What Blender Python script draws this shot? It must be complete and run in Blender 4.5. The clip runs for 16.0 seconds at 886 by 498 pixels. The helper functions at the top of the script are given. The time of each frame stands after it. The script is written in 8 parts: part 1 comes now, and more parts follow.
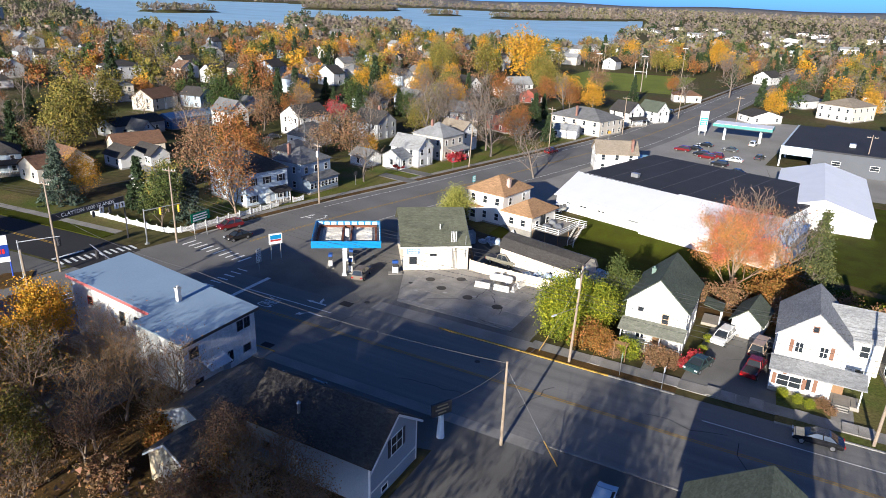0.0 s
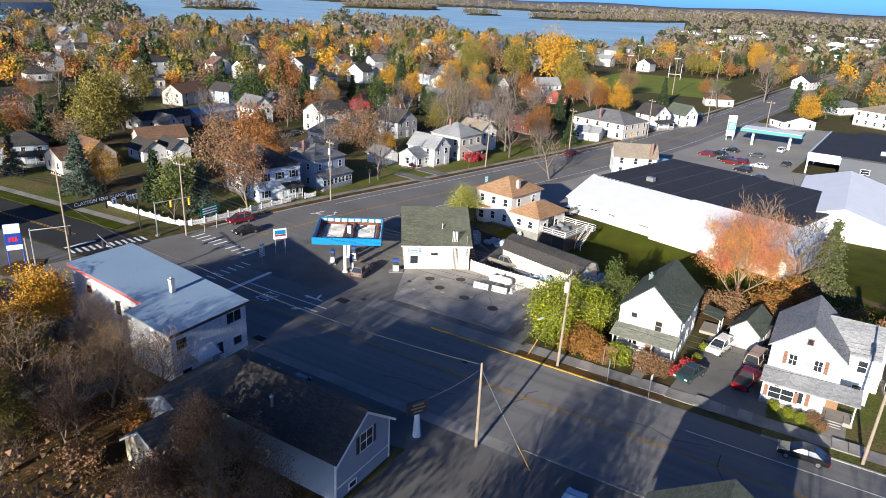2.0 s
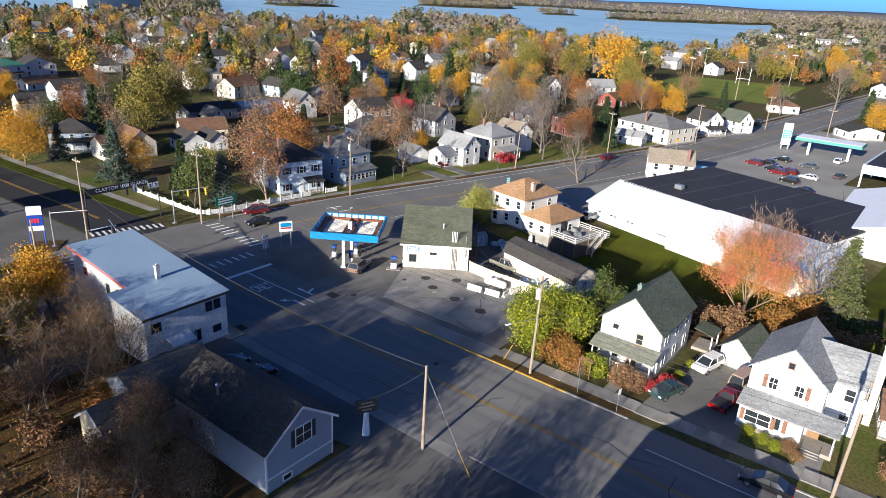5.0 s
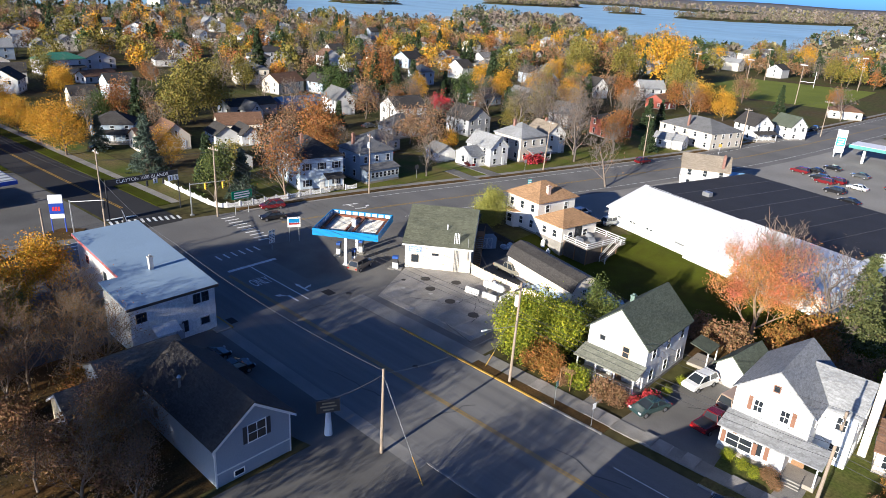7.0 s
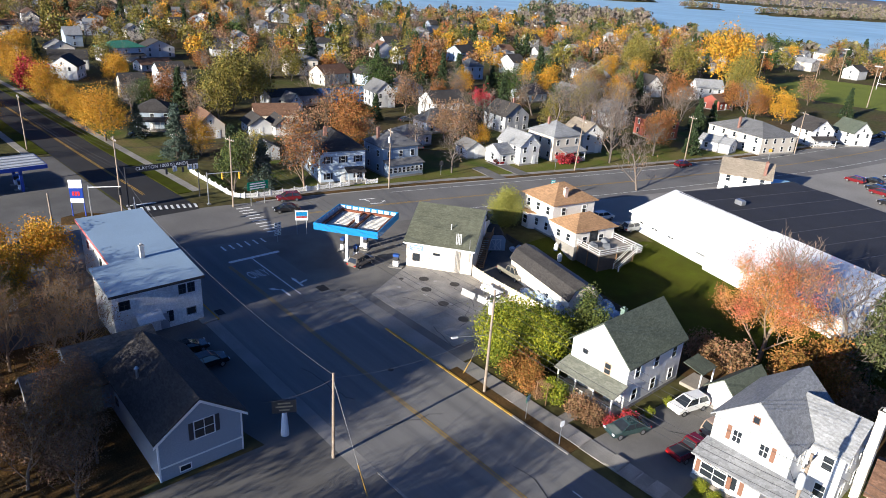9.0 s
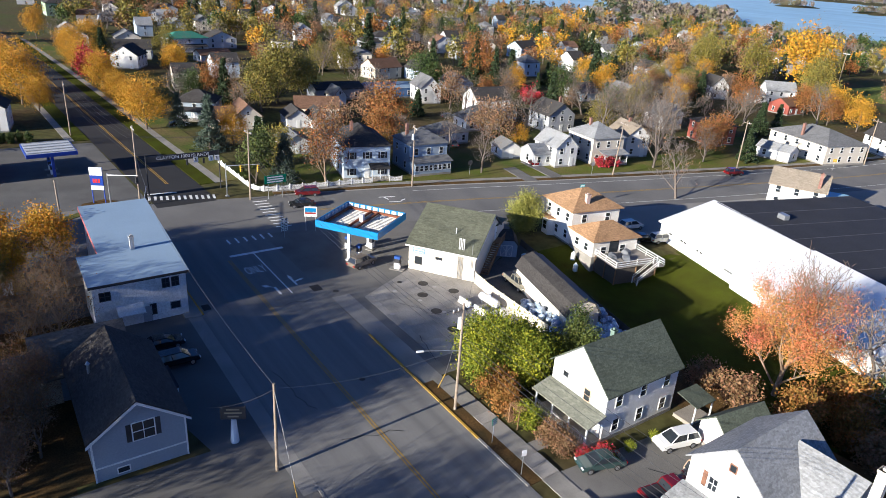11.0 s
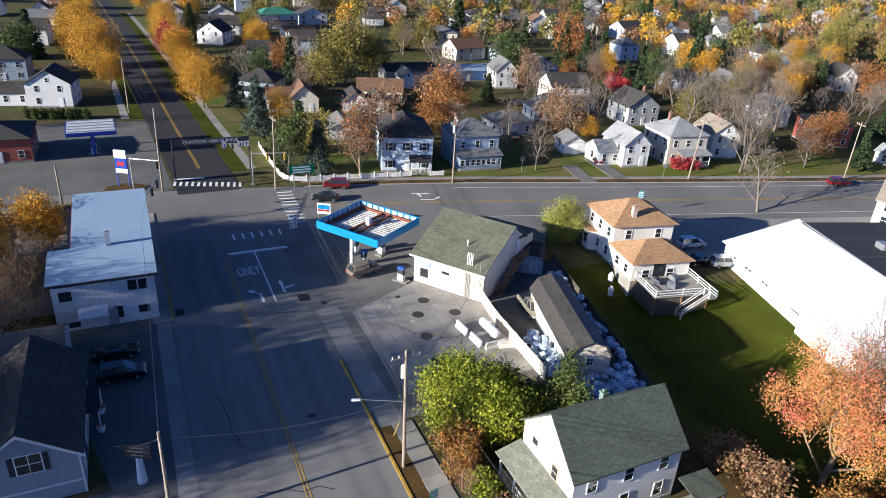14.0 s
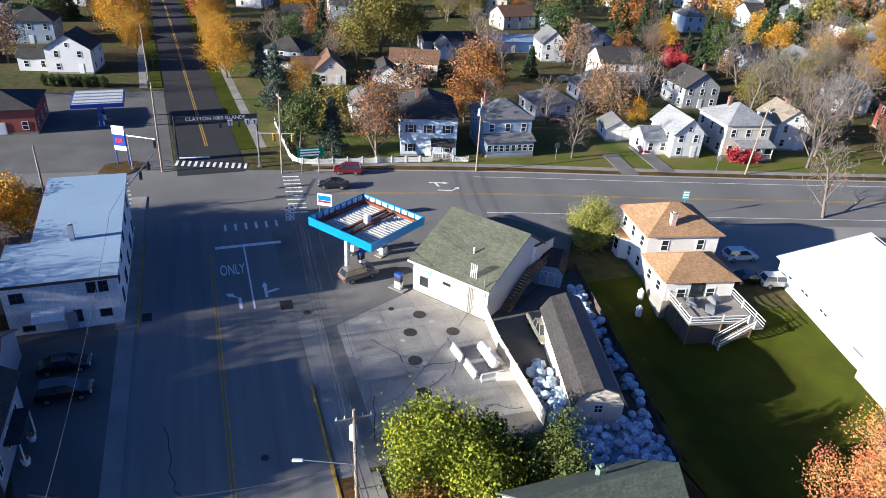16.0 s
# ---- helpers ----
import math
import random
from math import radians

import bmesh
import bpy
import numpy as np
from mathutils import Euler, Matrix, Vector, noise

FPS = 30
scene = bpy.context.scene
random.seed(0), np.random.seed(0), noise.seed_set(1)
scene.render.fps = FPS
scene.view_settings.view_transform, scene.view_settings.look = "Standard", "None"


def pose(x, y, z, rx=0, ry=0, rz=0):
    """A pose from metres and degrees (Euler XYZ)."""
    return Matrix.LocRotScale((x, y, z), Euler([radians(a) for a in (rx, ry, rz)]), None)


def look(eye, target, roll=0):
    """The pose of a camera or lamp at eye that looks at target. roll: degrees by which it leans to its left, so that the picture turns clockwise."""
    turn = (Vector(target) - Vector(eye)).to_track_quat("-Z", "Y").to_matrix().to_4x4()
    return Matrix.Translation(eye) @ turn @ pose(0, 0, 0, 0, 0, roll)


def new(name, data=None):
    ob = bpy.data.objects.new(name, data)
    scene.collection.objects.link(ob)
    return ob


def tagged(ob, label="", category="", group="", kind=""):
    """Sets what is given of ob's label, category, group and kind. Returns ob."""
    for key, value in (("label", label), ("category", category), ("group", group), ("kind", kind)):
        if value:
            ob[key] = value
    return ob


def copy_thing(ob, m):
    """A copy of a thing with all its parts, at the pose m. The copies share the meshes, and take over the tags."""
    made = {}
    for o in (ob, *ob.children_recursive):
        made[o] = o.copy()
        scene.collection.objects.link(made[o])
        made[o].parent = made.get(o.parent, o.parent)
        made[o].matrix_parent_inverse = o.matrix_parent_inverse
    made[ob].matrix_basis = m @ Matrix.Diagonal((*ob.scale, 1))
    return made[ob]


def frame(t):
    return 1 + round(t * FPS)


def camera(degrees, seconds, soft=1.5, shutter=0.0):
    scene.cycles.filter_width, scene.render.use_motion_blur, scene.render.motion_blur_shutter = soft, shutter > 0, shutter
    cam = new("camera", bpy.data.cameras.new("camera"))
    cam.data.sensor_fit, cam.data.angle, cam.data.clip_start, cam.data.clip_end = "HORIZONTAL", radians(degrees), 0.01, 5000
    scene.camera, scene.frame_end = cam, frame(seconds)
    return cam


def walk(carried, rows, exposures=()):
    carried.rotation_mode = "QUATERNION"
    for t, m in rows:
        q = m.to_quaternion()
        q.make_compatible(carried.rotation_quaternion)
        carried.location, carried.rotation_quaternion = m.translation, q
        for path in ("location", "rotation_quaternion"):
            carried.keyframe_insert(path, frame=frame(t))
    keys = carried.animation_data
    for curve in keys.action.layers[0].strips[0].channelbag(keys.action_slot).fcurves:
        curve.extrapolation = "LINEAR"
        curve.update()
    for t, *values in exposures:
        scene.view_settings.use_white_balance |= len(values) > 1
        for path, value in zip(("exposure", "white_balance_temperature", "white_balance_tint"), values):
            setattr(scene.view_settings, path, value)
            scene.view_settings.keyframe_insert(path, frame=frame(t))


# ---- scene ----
cam = camera(66.78, 16.0, soft=0.55)
PATH = [
    (0, (0.584, -1.432, 40.576), (-0.281, 0.231, 39.879), 2.15),
    (0.5, (1.605, -0.997, 40.671), (0.721, 0.656, 39.974), 2.28),
    (1, (2.708, -0.362, 40.728), (1.803, 1.279, 40.030), 2.29),
    (1.5, (3.866, 0.358, 40.781), (2.939, 1.986, 40.081), 2.48),
    (2, (5.130, 1.154, 40.840), (4.177, 2.766, 40.137), 2.66),
    (2.5, (6.530, 1.983, 40.901), (5.552, 3.579, 40.197), 2.73),
    (3, (8.020, 2.919, 40.967), (7.015, 4.498, 40.261), 2.79),
    (5.5, (15.214, 9.216, 41.475), (14.064, 10.686, 40.757), 3.23),
    (6, (16.756, 10.806, 41.581), (15.571, 12.247, 40.861), 3.24),
    (6.5, (18.228, 12.526, 41.704), (17.012, 13.939, 40.980), 3.25),
    (7, (19.613, 14.344, 41.859), (18.366, 15.727, 41.129), 3.35),
    (7.5, (20.929, 16.214, 42.009), (19.652, 17.567, 41.275), 3.35),
    (8, (22.138, 18.252, 42.186), (20.829, 19.570, 41.444), 3.55),
    (8.5, (23.291, 20.407, 42.365), (21.951, 21.689, 41.616), 3.75),
    (9, (24.318, 22.818, 42.493), (22.949, 24.063, 41.735), 3.75),
    (11.5, (27.131, 36.231, 42.785), (25.614, 37.266, 41.995), 4.02),
    (12, (27.106, 39.214, 42.873), (25.563, 40.205, 42.074), 3.95),
    (12.5, (26.675, 42.295, 42.976), (25.109, 43.238, 42.166), 3.89),
    (13, (25.905, 45.431, 43.087), (24.316, 46.321, 42.261), 3.85),
    (13.5, (24.792, 48.496, 43.169), (23.183, 49.335, 42.327), 3.71),
    (14, (23.299, 51.480, 43.249), (21.676, 52.270, 42.388), 3.60),
    (14.5, (21.436, 54.309, 43.346), (19.804, 55.054, 42.462), 3.49),
    (15, (19.305, 56.906, 43.401), (17.667, 57.610, 42.496), 3.21),
    (15.5, (16.994, 59.416, 43.360), (15.355, 60.085, 42.429), 3.34),
    (16, (14.811, 61.790, 43.299), (13.173, 62.418, 42.339), 3.80),
]
walk(cam, [(t, look(eye, target, roll)) for t, eye, target, roll in PATH], [(0, 1.38, 5350, 6), (6, 1.43, 5350, 6), (9, 1.48, 5350, 6), (12, 1.51, 5250, 5.7), (14, 1.58, 5200, 5.4), (16, 1.78, 5150, 5)])

# ---- world, sun ----
SUN_EL, SUN_AZ = 15.0, 176.5   # degrees; azimuth measured from +y, clockwise from above
world = bpy.data.worlds.new("sky")
scene.world = world
world.use_nodes = True
wn = world.node_tree.nodes
sky = wn.new("ShaderNodeTexSky")
sky.sky_type = 'NISHITA'
sky.sun_disc = False
sky.sun_elevation, sky.sun_rotation = radians(SUN_EL), radians(SUN_AZ)
sky.air_density, sky.dust_density, sky.ozone_density = 0.25, 0.7, 5.0
wn["Background"].inputs["Strength"].default_value = 0.083
world.node_tree.links.new(sky.outputs[0], wn["Background"].inputs["Color"])
sun = new("sun", bpy.data.lights.new("sun", 'SUN'))
sun.data.energy, sun.data.angle, sun.data.color = 4.7, radians(0.55), (1.0, 0.8, 0.57)
sd = Vector((math.sin(radians(SUN_AZ)) * math.cos(radians(SUN_EL)), math.cos(radians(SUN_AZ)) * math.cos(radians(SUN_EL)), math.sin(radians(SUN_EL))))
sun.matrix_world = look((sd * 100)[:], (0, 0, 0))

# ---- materials ----
MATS = {}


def mat(name, col, rough=0.8, var=0.25, scale=0.4, fine=8.0, bump=0.1, metal=0.0, spec=0.4, island=0.0, obj=0.0, tint=None, translucent=0.0, stretch=None):
    """A surface with a broad and a fine variation of its colour, and fine relief. tint: the second colour of the broad variation."""
    if name in MATS:
        return MATS[name]
    m = bpy.data.materials.new(name)
    m.use_nodes = True
    n, l = m.node_tree.nodes, m.node_tree.links
    b = n["Principled BSDF"]
    b.inputs["Roughness"].default_value, b.inputs["Metallic"].default_value = rough, metal
    b.inputs["Specular IOR Level"].default_value = spec
    tc = n.new("ShaderNodeTexCoord")
    big, small = n.new("ShaderNodeTexNoise"), n.new("ShaderNodeTexNoise")
    big.inputs["Scale"].default_value, big.inputs["Detail"].default_value = scale, 4
    small.inputs["Scale"].default_value, small.inputs["Detail"].default_value = fine, 3
    for t in (big, small):
        l.new(tc.outputs["Object"], t.inputs["Vector"])
    if stretch:
        mp = n.new("ShaderNodeMapping")
        mp.inputs["Scale"].default_value = stretch
        l.new(tc.outputs["Object"], mp.inputs[0])
        l.new(mp.outputs[0], big.inputs["Vector"])
    mix = n.new("ShaderNodeMix")
    mix.data_type = 'RGBA'
    c2 = tint if tint else [c * (1 - 0.55 * var) for c in col]
    mix.inputs[6].default_value, mix.inputs[7].default_value = (*col, 1), (*c2, 1)
    ramp = n.new("ShaderNodeMapRange")
    ramp.inputs[1].default_value, ramp.inputs[2].default_value = 0.35, 0.68
    l.new(big.outputs["Fac"], ramp.inputs[0])
    l.new(ramp.outputs[0], mix.inputs[0])
    val = n.new("ShaderNodeMapRange")
    val.inputs[1].default_value, val.inputs[2].default_value = 0.3, 0.7
    val.inputs[3].default_value, val.inputs[4].default_value = 1 - var * 0.6, 1 + var * 0.35
    l.new(small.outputs["Fac"], val.inputs[0])
    hsv = n.new("ShaderNodeHueSaturation")
    l.new(mix.outputs[2], hsv.inputs["Color"])
    l.new(val.outputs[0], hsv.inputs["Value"])
    last = hsv.outputs[0]
    if island or obj:
        h2 = n.new("ShaderNodeHueSaturation")
        src = n.new("ShaderNodeNewGeometry").outputs["Random Per Island"] if island else n.new("ShaderNodeObjectInfo").outputs["Random"]
        k = island or obj
        r1, r2 = n.new("ShaderNodeMapRange"), n.new("ShaderNodeMapRange")
        r1.inputs[3].default_value, r1.inputs[4].default_value = 1 - k, 1 + k
        r2.inputs[3].default_value, r2.inputs[4].default_value = 0.5 + 0.06 * k, 0.5 - 0.06 * k
        l.new(src, r1.inputs[0])
        l.new(src, r2.inputs[0])
        l.new(r1.outputs[0], h2.inputs["Value"])
        l.new(r2.outputs[0], h2.inputs["Hue"])
        l.new(last, h2.inputs["Color"])
        last = h2.outputs[0]
    l.new(last, b.inputs["Base Color"])
    if bump:
        bp = n.new("ShaderNodeBump")
        bp.inputs["Strength"].default_value, bp.inputs["Distance"].default_value = bump, 0.05
        l.new(small.outputs["Fac"], bp.inputs["Height"])
        l.new(bp.outputs[0], b.inputs["Normal"])
    if translucent:
        tr, ms = n.new("ShaderNodeBsdfTranslucent"), n.new("ShaderNodeMixShader")
        l.new(last, tr.inputs["Color"])
        ms.inputs[0].default_value = translucent
        l.new(b.outputs[0], ms.inputs[1])
        l.new(tr.outputs[0], ms.inputs[2])
        l.new(ms.outputs[0], n["Material Output"].inputs["Surface"])
    MATS[name] = m
    return m


def banded(name, col, pitch, rough=0.6, depth=0.5, axis=2, var=0.15, scale=0.3):
    """Boards, courses or seams that repeat along an axis: real relief lines over a weathered colour."""
    if name in MATS:
        return MATS[name]
    m = mat(name, col, rough, var, scale, 6.0, 0)
    n, l = m.node_tree.nodes, m.node_tree.links
    tc, sep, mul, fr = n.new("ShaderNodeTexCoord"), n.new("ShaderNodeSeparateXYZ"), n.new("ShaderNodeMath"), n.new("ShaderNodeMath")
    l.new(tc.outputs["Object"], sep.inputs[0])
    mul.operation, fr.operation = 'DIVIDE', 'FRACT'
    mul.inputs[1].default_value = pitch
    l.new(sep.outputs[axis], mul.inputs[0])
    l.new(mul.outputs[0], fr.inputs[0])
    bp = n.new("ShaderNodeBump")
    bp.invert = axis == 2
    bp.inputs["Strength"].default_value, bp.inputs["Distance"].default_value = depth, pitch * 0.16
    l.new(fr.outputs[0], bp.inputs["Height"])
    l.new(bp.outputs[0], n["Principled BSDF"].inputs["Normal"])
    return m


def shingle(name, col, var=0.35, pitch=0.16):
    """Asphalt shingles: courses by height, tabs of uneven tone, weather streaks."""
    if name in MATS:
        return MATS[name]
    m = mat(name, col, 0.92, var, 0.35, 5.0, 0, spec=0.15)
    n, l = m.node_tree.nodes, m.node_tree.links
    tc, vor = n.new("ShaderNodeTexCoord"), n.new("ShaderNodeTexVoronoi")
    mp = n.new("ShaderNodeMapping")
    mp.inputs["Scale"].default_value = (1.5, 1.5, 6)
    l.new(tc.outputs["Object"], mp.inputs[0])
    l.new(mp.outputs[0], vor.inputs["Vector"])
    vor.inputs["Scale"].default_value = 1.6
    b = n["Principled BSDF"]
    last = b.inputs["Base Color"].links[0].from_socket
    hs, mr, sp = n.new("ShaderNodeHueSaturation"), n.new("ShaderNodeMapRange"), n.new("ShaderNodeSeparateColor")
    l.new(vor.outputs["Color"], sp.inputs[0])
    l.new(sp.outputs[0], mr.inputs[0])
    mr.inputs[3].default_value, mr.inputs[4].default_value = 0.82, 1.15
    l.new(mr.outputs[0], hs.inputs["Value"])
    l.new(last, hs.inputs["Color"])
    l.new(hs.outputs[0], b.inputs["Base Color"])
    sep, mul, fr, bp = n.new("ShaderNodeSeparateXYZ"), n.new("ShaderNodeMath"), n.new("ShaderNodeMath"), n.new("ShaderNodeBump")
    mul.operation, fr.operation = 'DIVIDE', 'FRACT'
    mul.inputs[1].default_value = pitch
    l.new(tc.outputs["Object"], sep.inputs[0])
    l.new(sep.outputs[2], mul.inputs[0])
    l.new(mul.outputs[0], fr.inputs[0])
    bp.inputs["Strength"].default_value, bp.inputs["Distance"].default_value = 0.5, 0.02
    bp.invert = True
    l.new(fr.outputs[0], bp.inputs["Height"])
    l.new(bp.outputs[0], b.inputs["Normal"])
    return m


ASPHALT = mat("asphalt", (0.2, 0.197, 0.192), 0.9, 0.35, 0.12, 14, 0.15, spec=0.25, tint=(0.15, 0.148, 0.147), stretch=(0.25, 6.0, 1))
LOT_ASPHALT = mat("lot_asphalt", (0.14, 0.136, 0.13), 0.92, 0.4, 0.16, 12, 0.15, spec=0.2, tint=(0.1, 0.097, 0.093))
ASPHALT_OLD = mat("worn_asphalt", (0.19, 0.182, 0.17), 0.92, 0.4, 0.16, 12, 0.15, spec=0.2, tint=(0.125, 0.12, 0.114))
ASPHALT_NEW = mat("fresh_asphalt", (0.03, 0.03, 0.032), 0.85, 0.3, 0.2, 14, 0.15, spec=0.25)
CONCRETE = mat("concrete", (0.29, 0.275, 0.25), 0.9, 0.35, 0.3, 9, 0.12, spec=0.25, tint=(0.2, 0.19, 0.175))
KERB = mat("kerb_stone", (0.3, 0.29, 0.27), 0.9, 0.3, 0.5, 10, 0.1)
GRASS = mat("grass", (0.075, 0.1, 0.018), 0.95, 0.6, 0.12, 3, 0.3, spec=0.1, tint=(0.15, 0.115, 0.05))
LAWN = mat("lawn", (0.058, 0.07, 0.006), 0.95, 0.5, 0.25, 14, 1.0, spec=0.05, tint=(0.042, 0.045, 0.006))
LITTER = mat("leaf_litter", (0.12, 0.068, 0.024), 0.95, 0.6, 0.3, 6, 0.4, spec=0.1, tint=(0.05, 0.04, 0.018))
GROUND = mat("ground", (0.07, 0.078, 0.022), 0.95, 0.6, 0.05, 0.7, 0.2, spec=0.1, tint=(0.085, 0.062, 0.032))
LINE_W = mat("white_road_paint", (0.8, 0.8, 0.78), 0.8, 0.3, 1.5, 9, 0.05)
LINE_Y = mat("yellow_road_paint", (0.45, 0.28, 0.04), 0.8, 0.5, 1.5, 9, 0.05)
WHITE = banded("white_clapboard", (0.62, 0.615, 0.6), 0.2, 0.6, 0.5)
CREAM = banded("cream_siding", (0.66, 0.6, 0.5), 0.2, 0.65, 0.5)
BEIGE = banded("beige_siding", (0.55, 0.5, 0.42), 0.2, 0.65, 0.5)
GREY = banded("grey_siding", (0.33, 0.34, 0.36), 0.2, 0.65, 0.5)
BLUEGREY = banded("blue_grey_siding", (0.3, 0.36, 0.43), 0.2, 0.65, 0.5)
PALEBLUE = banded("pale_blue_siding", (0.5, 0.58, 0.66), 0.2, 0.65, 0.5)
YELLOWW = banded("ochre_siding", (0.5, 0.36, 0.14), 0.2, 0.65, 0.5)
GREENW = banded("green_siding", (0.28, 0.36, 0.22), 0.2, 0.65, 0.5)
BRICKRED = banded("red_brick", (0.26, 0.07, 0.05), 0.09, 0.85, 0.5)
BLUEW = banded("blue_siding", (0.05, 0.13, 0.32), 0.3, 0.5, 0.5)
R_GREEN = shingle("green_shingles", (0.1, 0.115, 0.088))
R_GREY = shingle("grey_shingles", (0.17, 0.17, 0.172))
R_LIGHT = shingle("light_grey_shingles", (0.28, 0.285, 0.29))
R_DARK = shingle("charcoal_shingles", (0.058, 0.054, 0.052))
R_BROWN = shingle("brown_shingles", (0.17, 0.1, 0.065))
R_ORANGE = shingle("orange_brown_shingles", (0.35, 0.215, 0.115))
R_TAN = shingle("tan_shingles", (0.26, 0.22, 0.17))
R_GREENMETAL = banded("green_metal_roof", (0.06, 0.2, 0.13), 0.5, 0.4, 0.4, 0)
R_WHITEMETAL = banded("white_metal_roof", (0.84, 0.845, 0.85), 0.6, 0.45, 0.25, 0, 0.08)
R_SILVER = banded("painted_metal_roof", (0.27, 0.36, 0.47), 0.45, 0.5, 0.2, 0, 0.12)
R_BLACK = mat("black_membrane", (0.035, 0.035, 0.04), 0.75, 0.4, 0.2, 3, 0.1, spec=0.3)
TRIM = mat("white_trim", (0.72, 0.72, 0.7), 0.5, 0.1, 1, 9, 0.02)
DARKTRIM = mat("dark_trim", (0.035, 0.035, 0.04), 0.5, 0.2, 1, 9, 0.02)
BROWNTRIM = mat("brown_shutter", (0.2, 0.1, 0.06), 0.6, 0.2, 1, 9, 0.02)
GLASS = mat("window_glass", (0.025, 0.03, 0.036), 0.06, 0.3, 0.6, 2, 0.0, spec=0.7)
BRICK = mat("chimney_brick", (0.24, 0.13, 0.1), 0.9, 0.4, 2, 14, 0.3)
WOODPOLE = mat("weathered_pole_wood", (0.3, 0.24, 0.18), 0.9, 0.4, 0.8, 16, 0.3)
WOOD = mat("grey_timber", (0.3, 0.27, 0.23), 0.85, 0.3, 0.8, 12, 0.2)
WOODD = mat("dark_weathered_boards", (0.1, 0.085, 0.07), 0.9, 0.4, 0.8, 12, 0.2)
WOODB = mat("brown_timber", (0.24, 0.14, 0.07), 0.85, 0.3, 0.8, 12, 0.2)
STEEL = mat("galvanised_steel", (0.45, 0.46, 0.47), 0.4, 0.2, 1, 8, 0.05, metal=0.7)
DARKSTEEL = mat("dark_steel", (0.03, 0.03, 0.033), 0.5, 0.2, 1, 8, 0.05)
RUBBER = mat("rubber", (0.02, 0.02, 0.02), 0.85, 0.2, 1, 9, 0.1)
PLASTICW = mat("white_plastic", (0.8, 0.8, 0.8), 0.4, 0.1, 1, 9, 0.02)
BLUE_P = mat("blue_fascia", (0.02, 0.2, 0.46), 0.4, 0.15, 0.6, 6, 0.03)
RED_P = mat("red_paint", (0.3, 0.03, 0.03), 0.5, 0.2, 0.8, 6, 0.05)
RUST = mat("rusty_steel", (0.2, 0.065, 0.03), 0.85, 0.5, 0.8, 7, 0.2)
GREEN_SIGN = mat("green_sign_sheet", (0.0, 0.17, 0.09), 0.45, 0.1, 1, 9, 0)
WIRE = mat("cable_black", (0.04, 0.04, 0.045), 0.6, 0.1, 1, 9, 0)
WIRE_L = mat("cable_bright", (0.2, 0.2, 0.2), 0.4, 0.1, 1, 9, 0, metal=0.6)
BARK = mat("bark", (0.15, 0.12, 0.095), 0.95, 0.4, 1.2, 10, 0.4)
BARK_PALE = mat("pale_bark", (0.27, 0.2, 0.135), 0.95, 0.4, 1.2, 10, 0.4)


def leaf(name, col, k=0.4, tint=None):
    return mat(name, col, 0.7, 0.3, 0.25, 3, 0, spec=0.25, island=k, tint=tint, translucent=0.12)


L_YELLOW = leaf("yellow_leaves", (0.52, 0.3, 0.017), 0.4, (0.38, 0.2, 0.014))
L_ORANGE = leaf("orange_leaves", (0.28, 0.13, 0.03), 0.4, (0.21, 0.09, 0.025))
L_PEACH = leaf("peach_leaves", (0.52, 0.3, 0.06), 0.6, (0.46, 0.14, 0.08))
L_AMBER = leaf("amber_leaves", (0.3, 0.15, 0.035), 0.45, (0.2, 0.11, 0.02))
L_RUST = leaf("russet_leaves", (0.25, 0.15, 0.07), 0.4, (0.17, 0.1, 0.05))
L_OLIVE = leaf("olive_leaves", (0.22, 0.18, 0.03), 0.4, (0.14, 0.13, 0.025))
L_RED = leaf("red_leaves", (0.38, 0.03, 0.03), 0.4)
L_GREEN = leaf("green_leaves", (0.06, 0.09, 0.018), 0.4, (0.04, 0.065, 0.015))
L_LIME = leaf("yellow_green_leaves", (0.246, 0.270, 0.012), 0.5, (0.11, 0.14, 0.012))
L_PINE = leaf("pine_needles", (0.035, 0.055, 0.02), 0.4)
L_SPRUCE = leaf("spruce_needles", (0.075, 0.105, 0.075), 0.4)
L_WILLOW = leaf("willow_leaves", (0.3, 0.3, 0.06), 0.35)
L_TAN = leaf("tan_leaves", (0.34, 0.19, 0.035), 0.45, (0.2, 0.11, 0.03))
L_TWIGN = leaf("tan_twigs", (0.2, 0.14, 0.09), 0.5, (0.13, 0.09, 0.06))
# distance haze painted into the colour: greyer, paler leaves for the far woods
L_FARA = leaf("hazed_russet_leaves", (0.2, 0.16, 0.12), 0.3, (0.15, 0.125, 0.1))
L_FARB = leaf("hazed_olive_leaves", (0.19, 0.175, 0.085), 0.3, (0.14, 0.13, 0.075))
L_TWIG = leaf("twigs", (0.2, 0.168, 0.145), 0.35, (0.14, 0.118, 0.1))

# ---- mesh helpers ----


def box(bm, x0, x1, y0, y1, z0, z1, bevel=0.0):
    m = Matrix.LocRotScale(((x0 + x1) / 2, (y0 + y1) / 2, (z0 + z1) / 2), None, (abs(x1 - x0), abs(y1 - y0), abs(z1 - z0)))
    r = bmesh.ops.create_cube(bm, size=1, matrix=m)
    if bevel:
        es = list({e for v in r["verts"] for e in v.link_edges})
        bmesh.ops.bevel(bm, geom=es, offset=bevel, segments=1, affect='EDGES')


def tube(bm, p, q, r0, r1=None, n=8, cap=True):
    p, q = Vector(p), Vector(q)
    d = q - p
    m = Matrix.Translation((p + q) / 2) @ d.to_track_quat('Z', 'Y').to_matrix().to_4x4()
    bmesh.ops.create_cone(bm, cap_ends=cap, segments=n, radius1=r0, radius2=r0 if r1 is None else r1, depth=d.length, matrix=m)


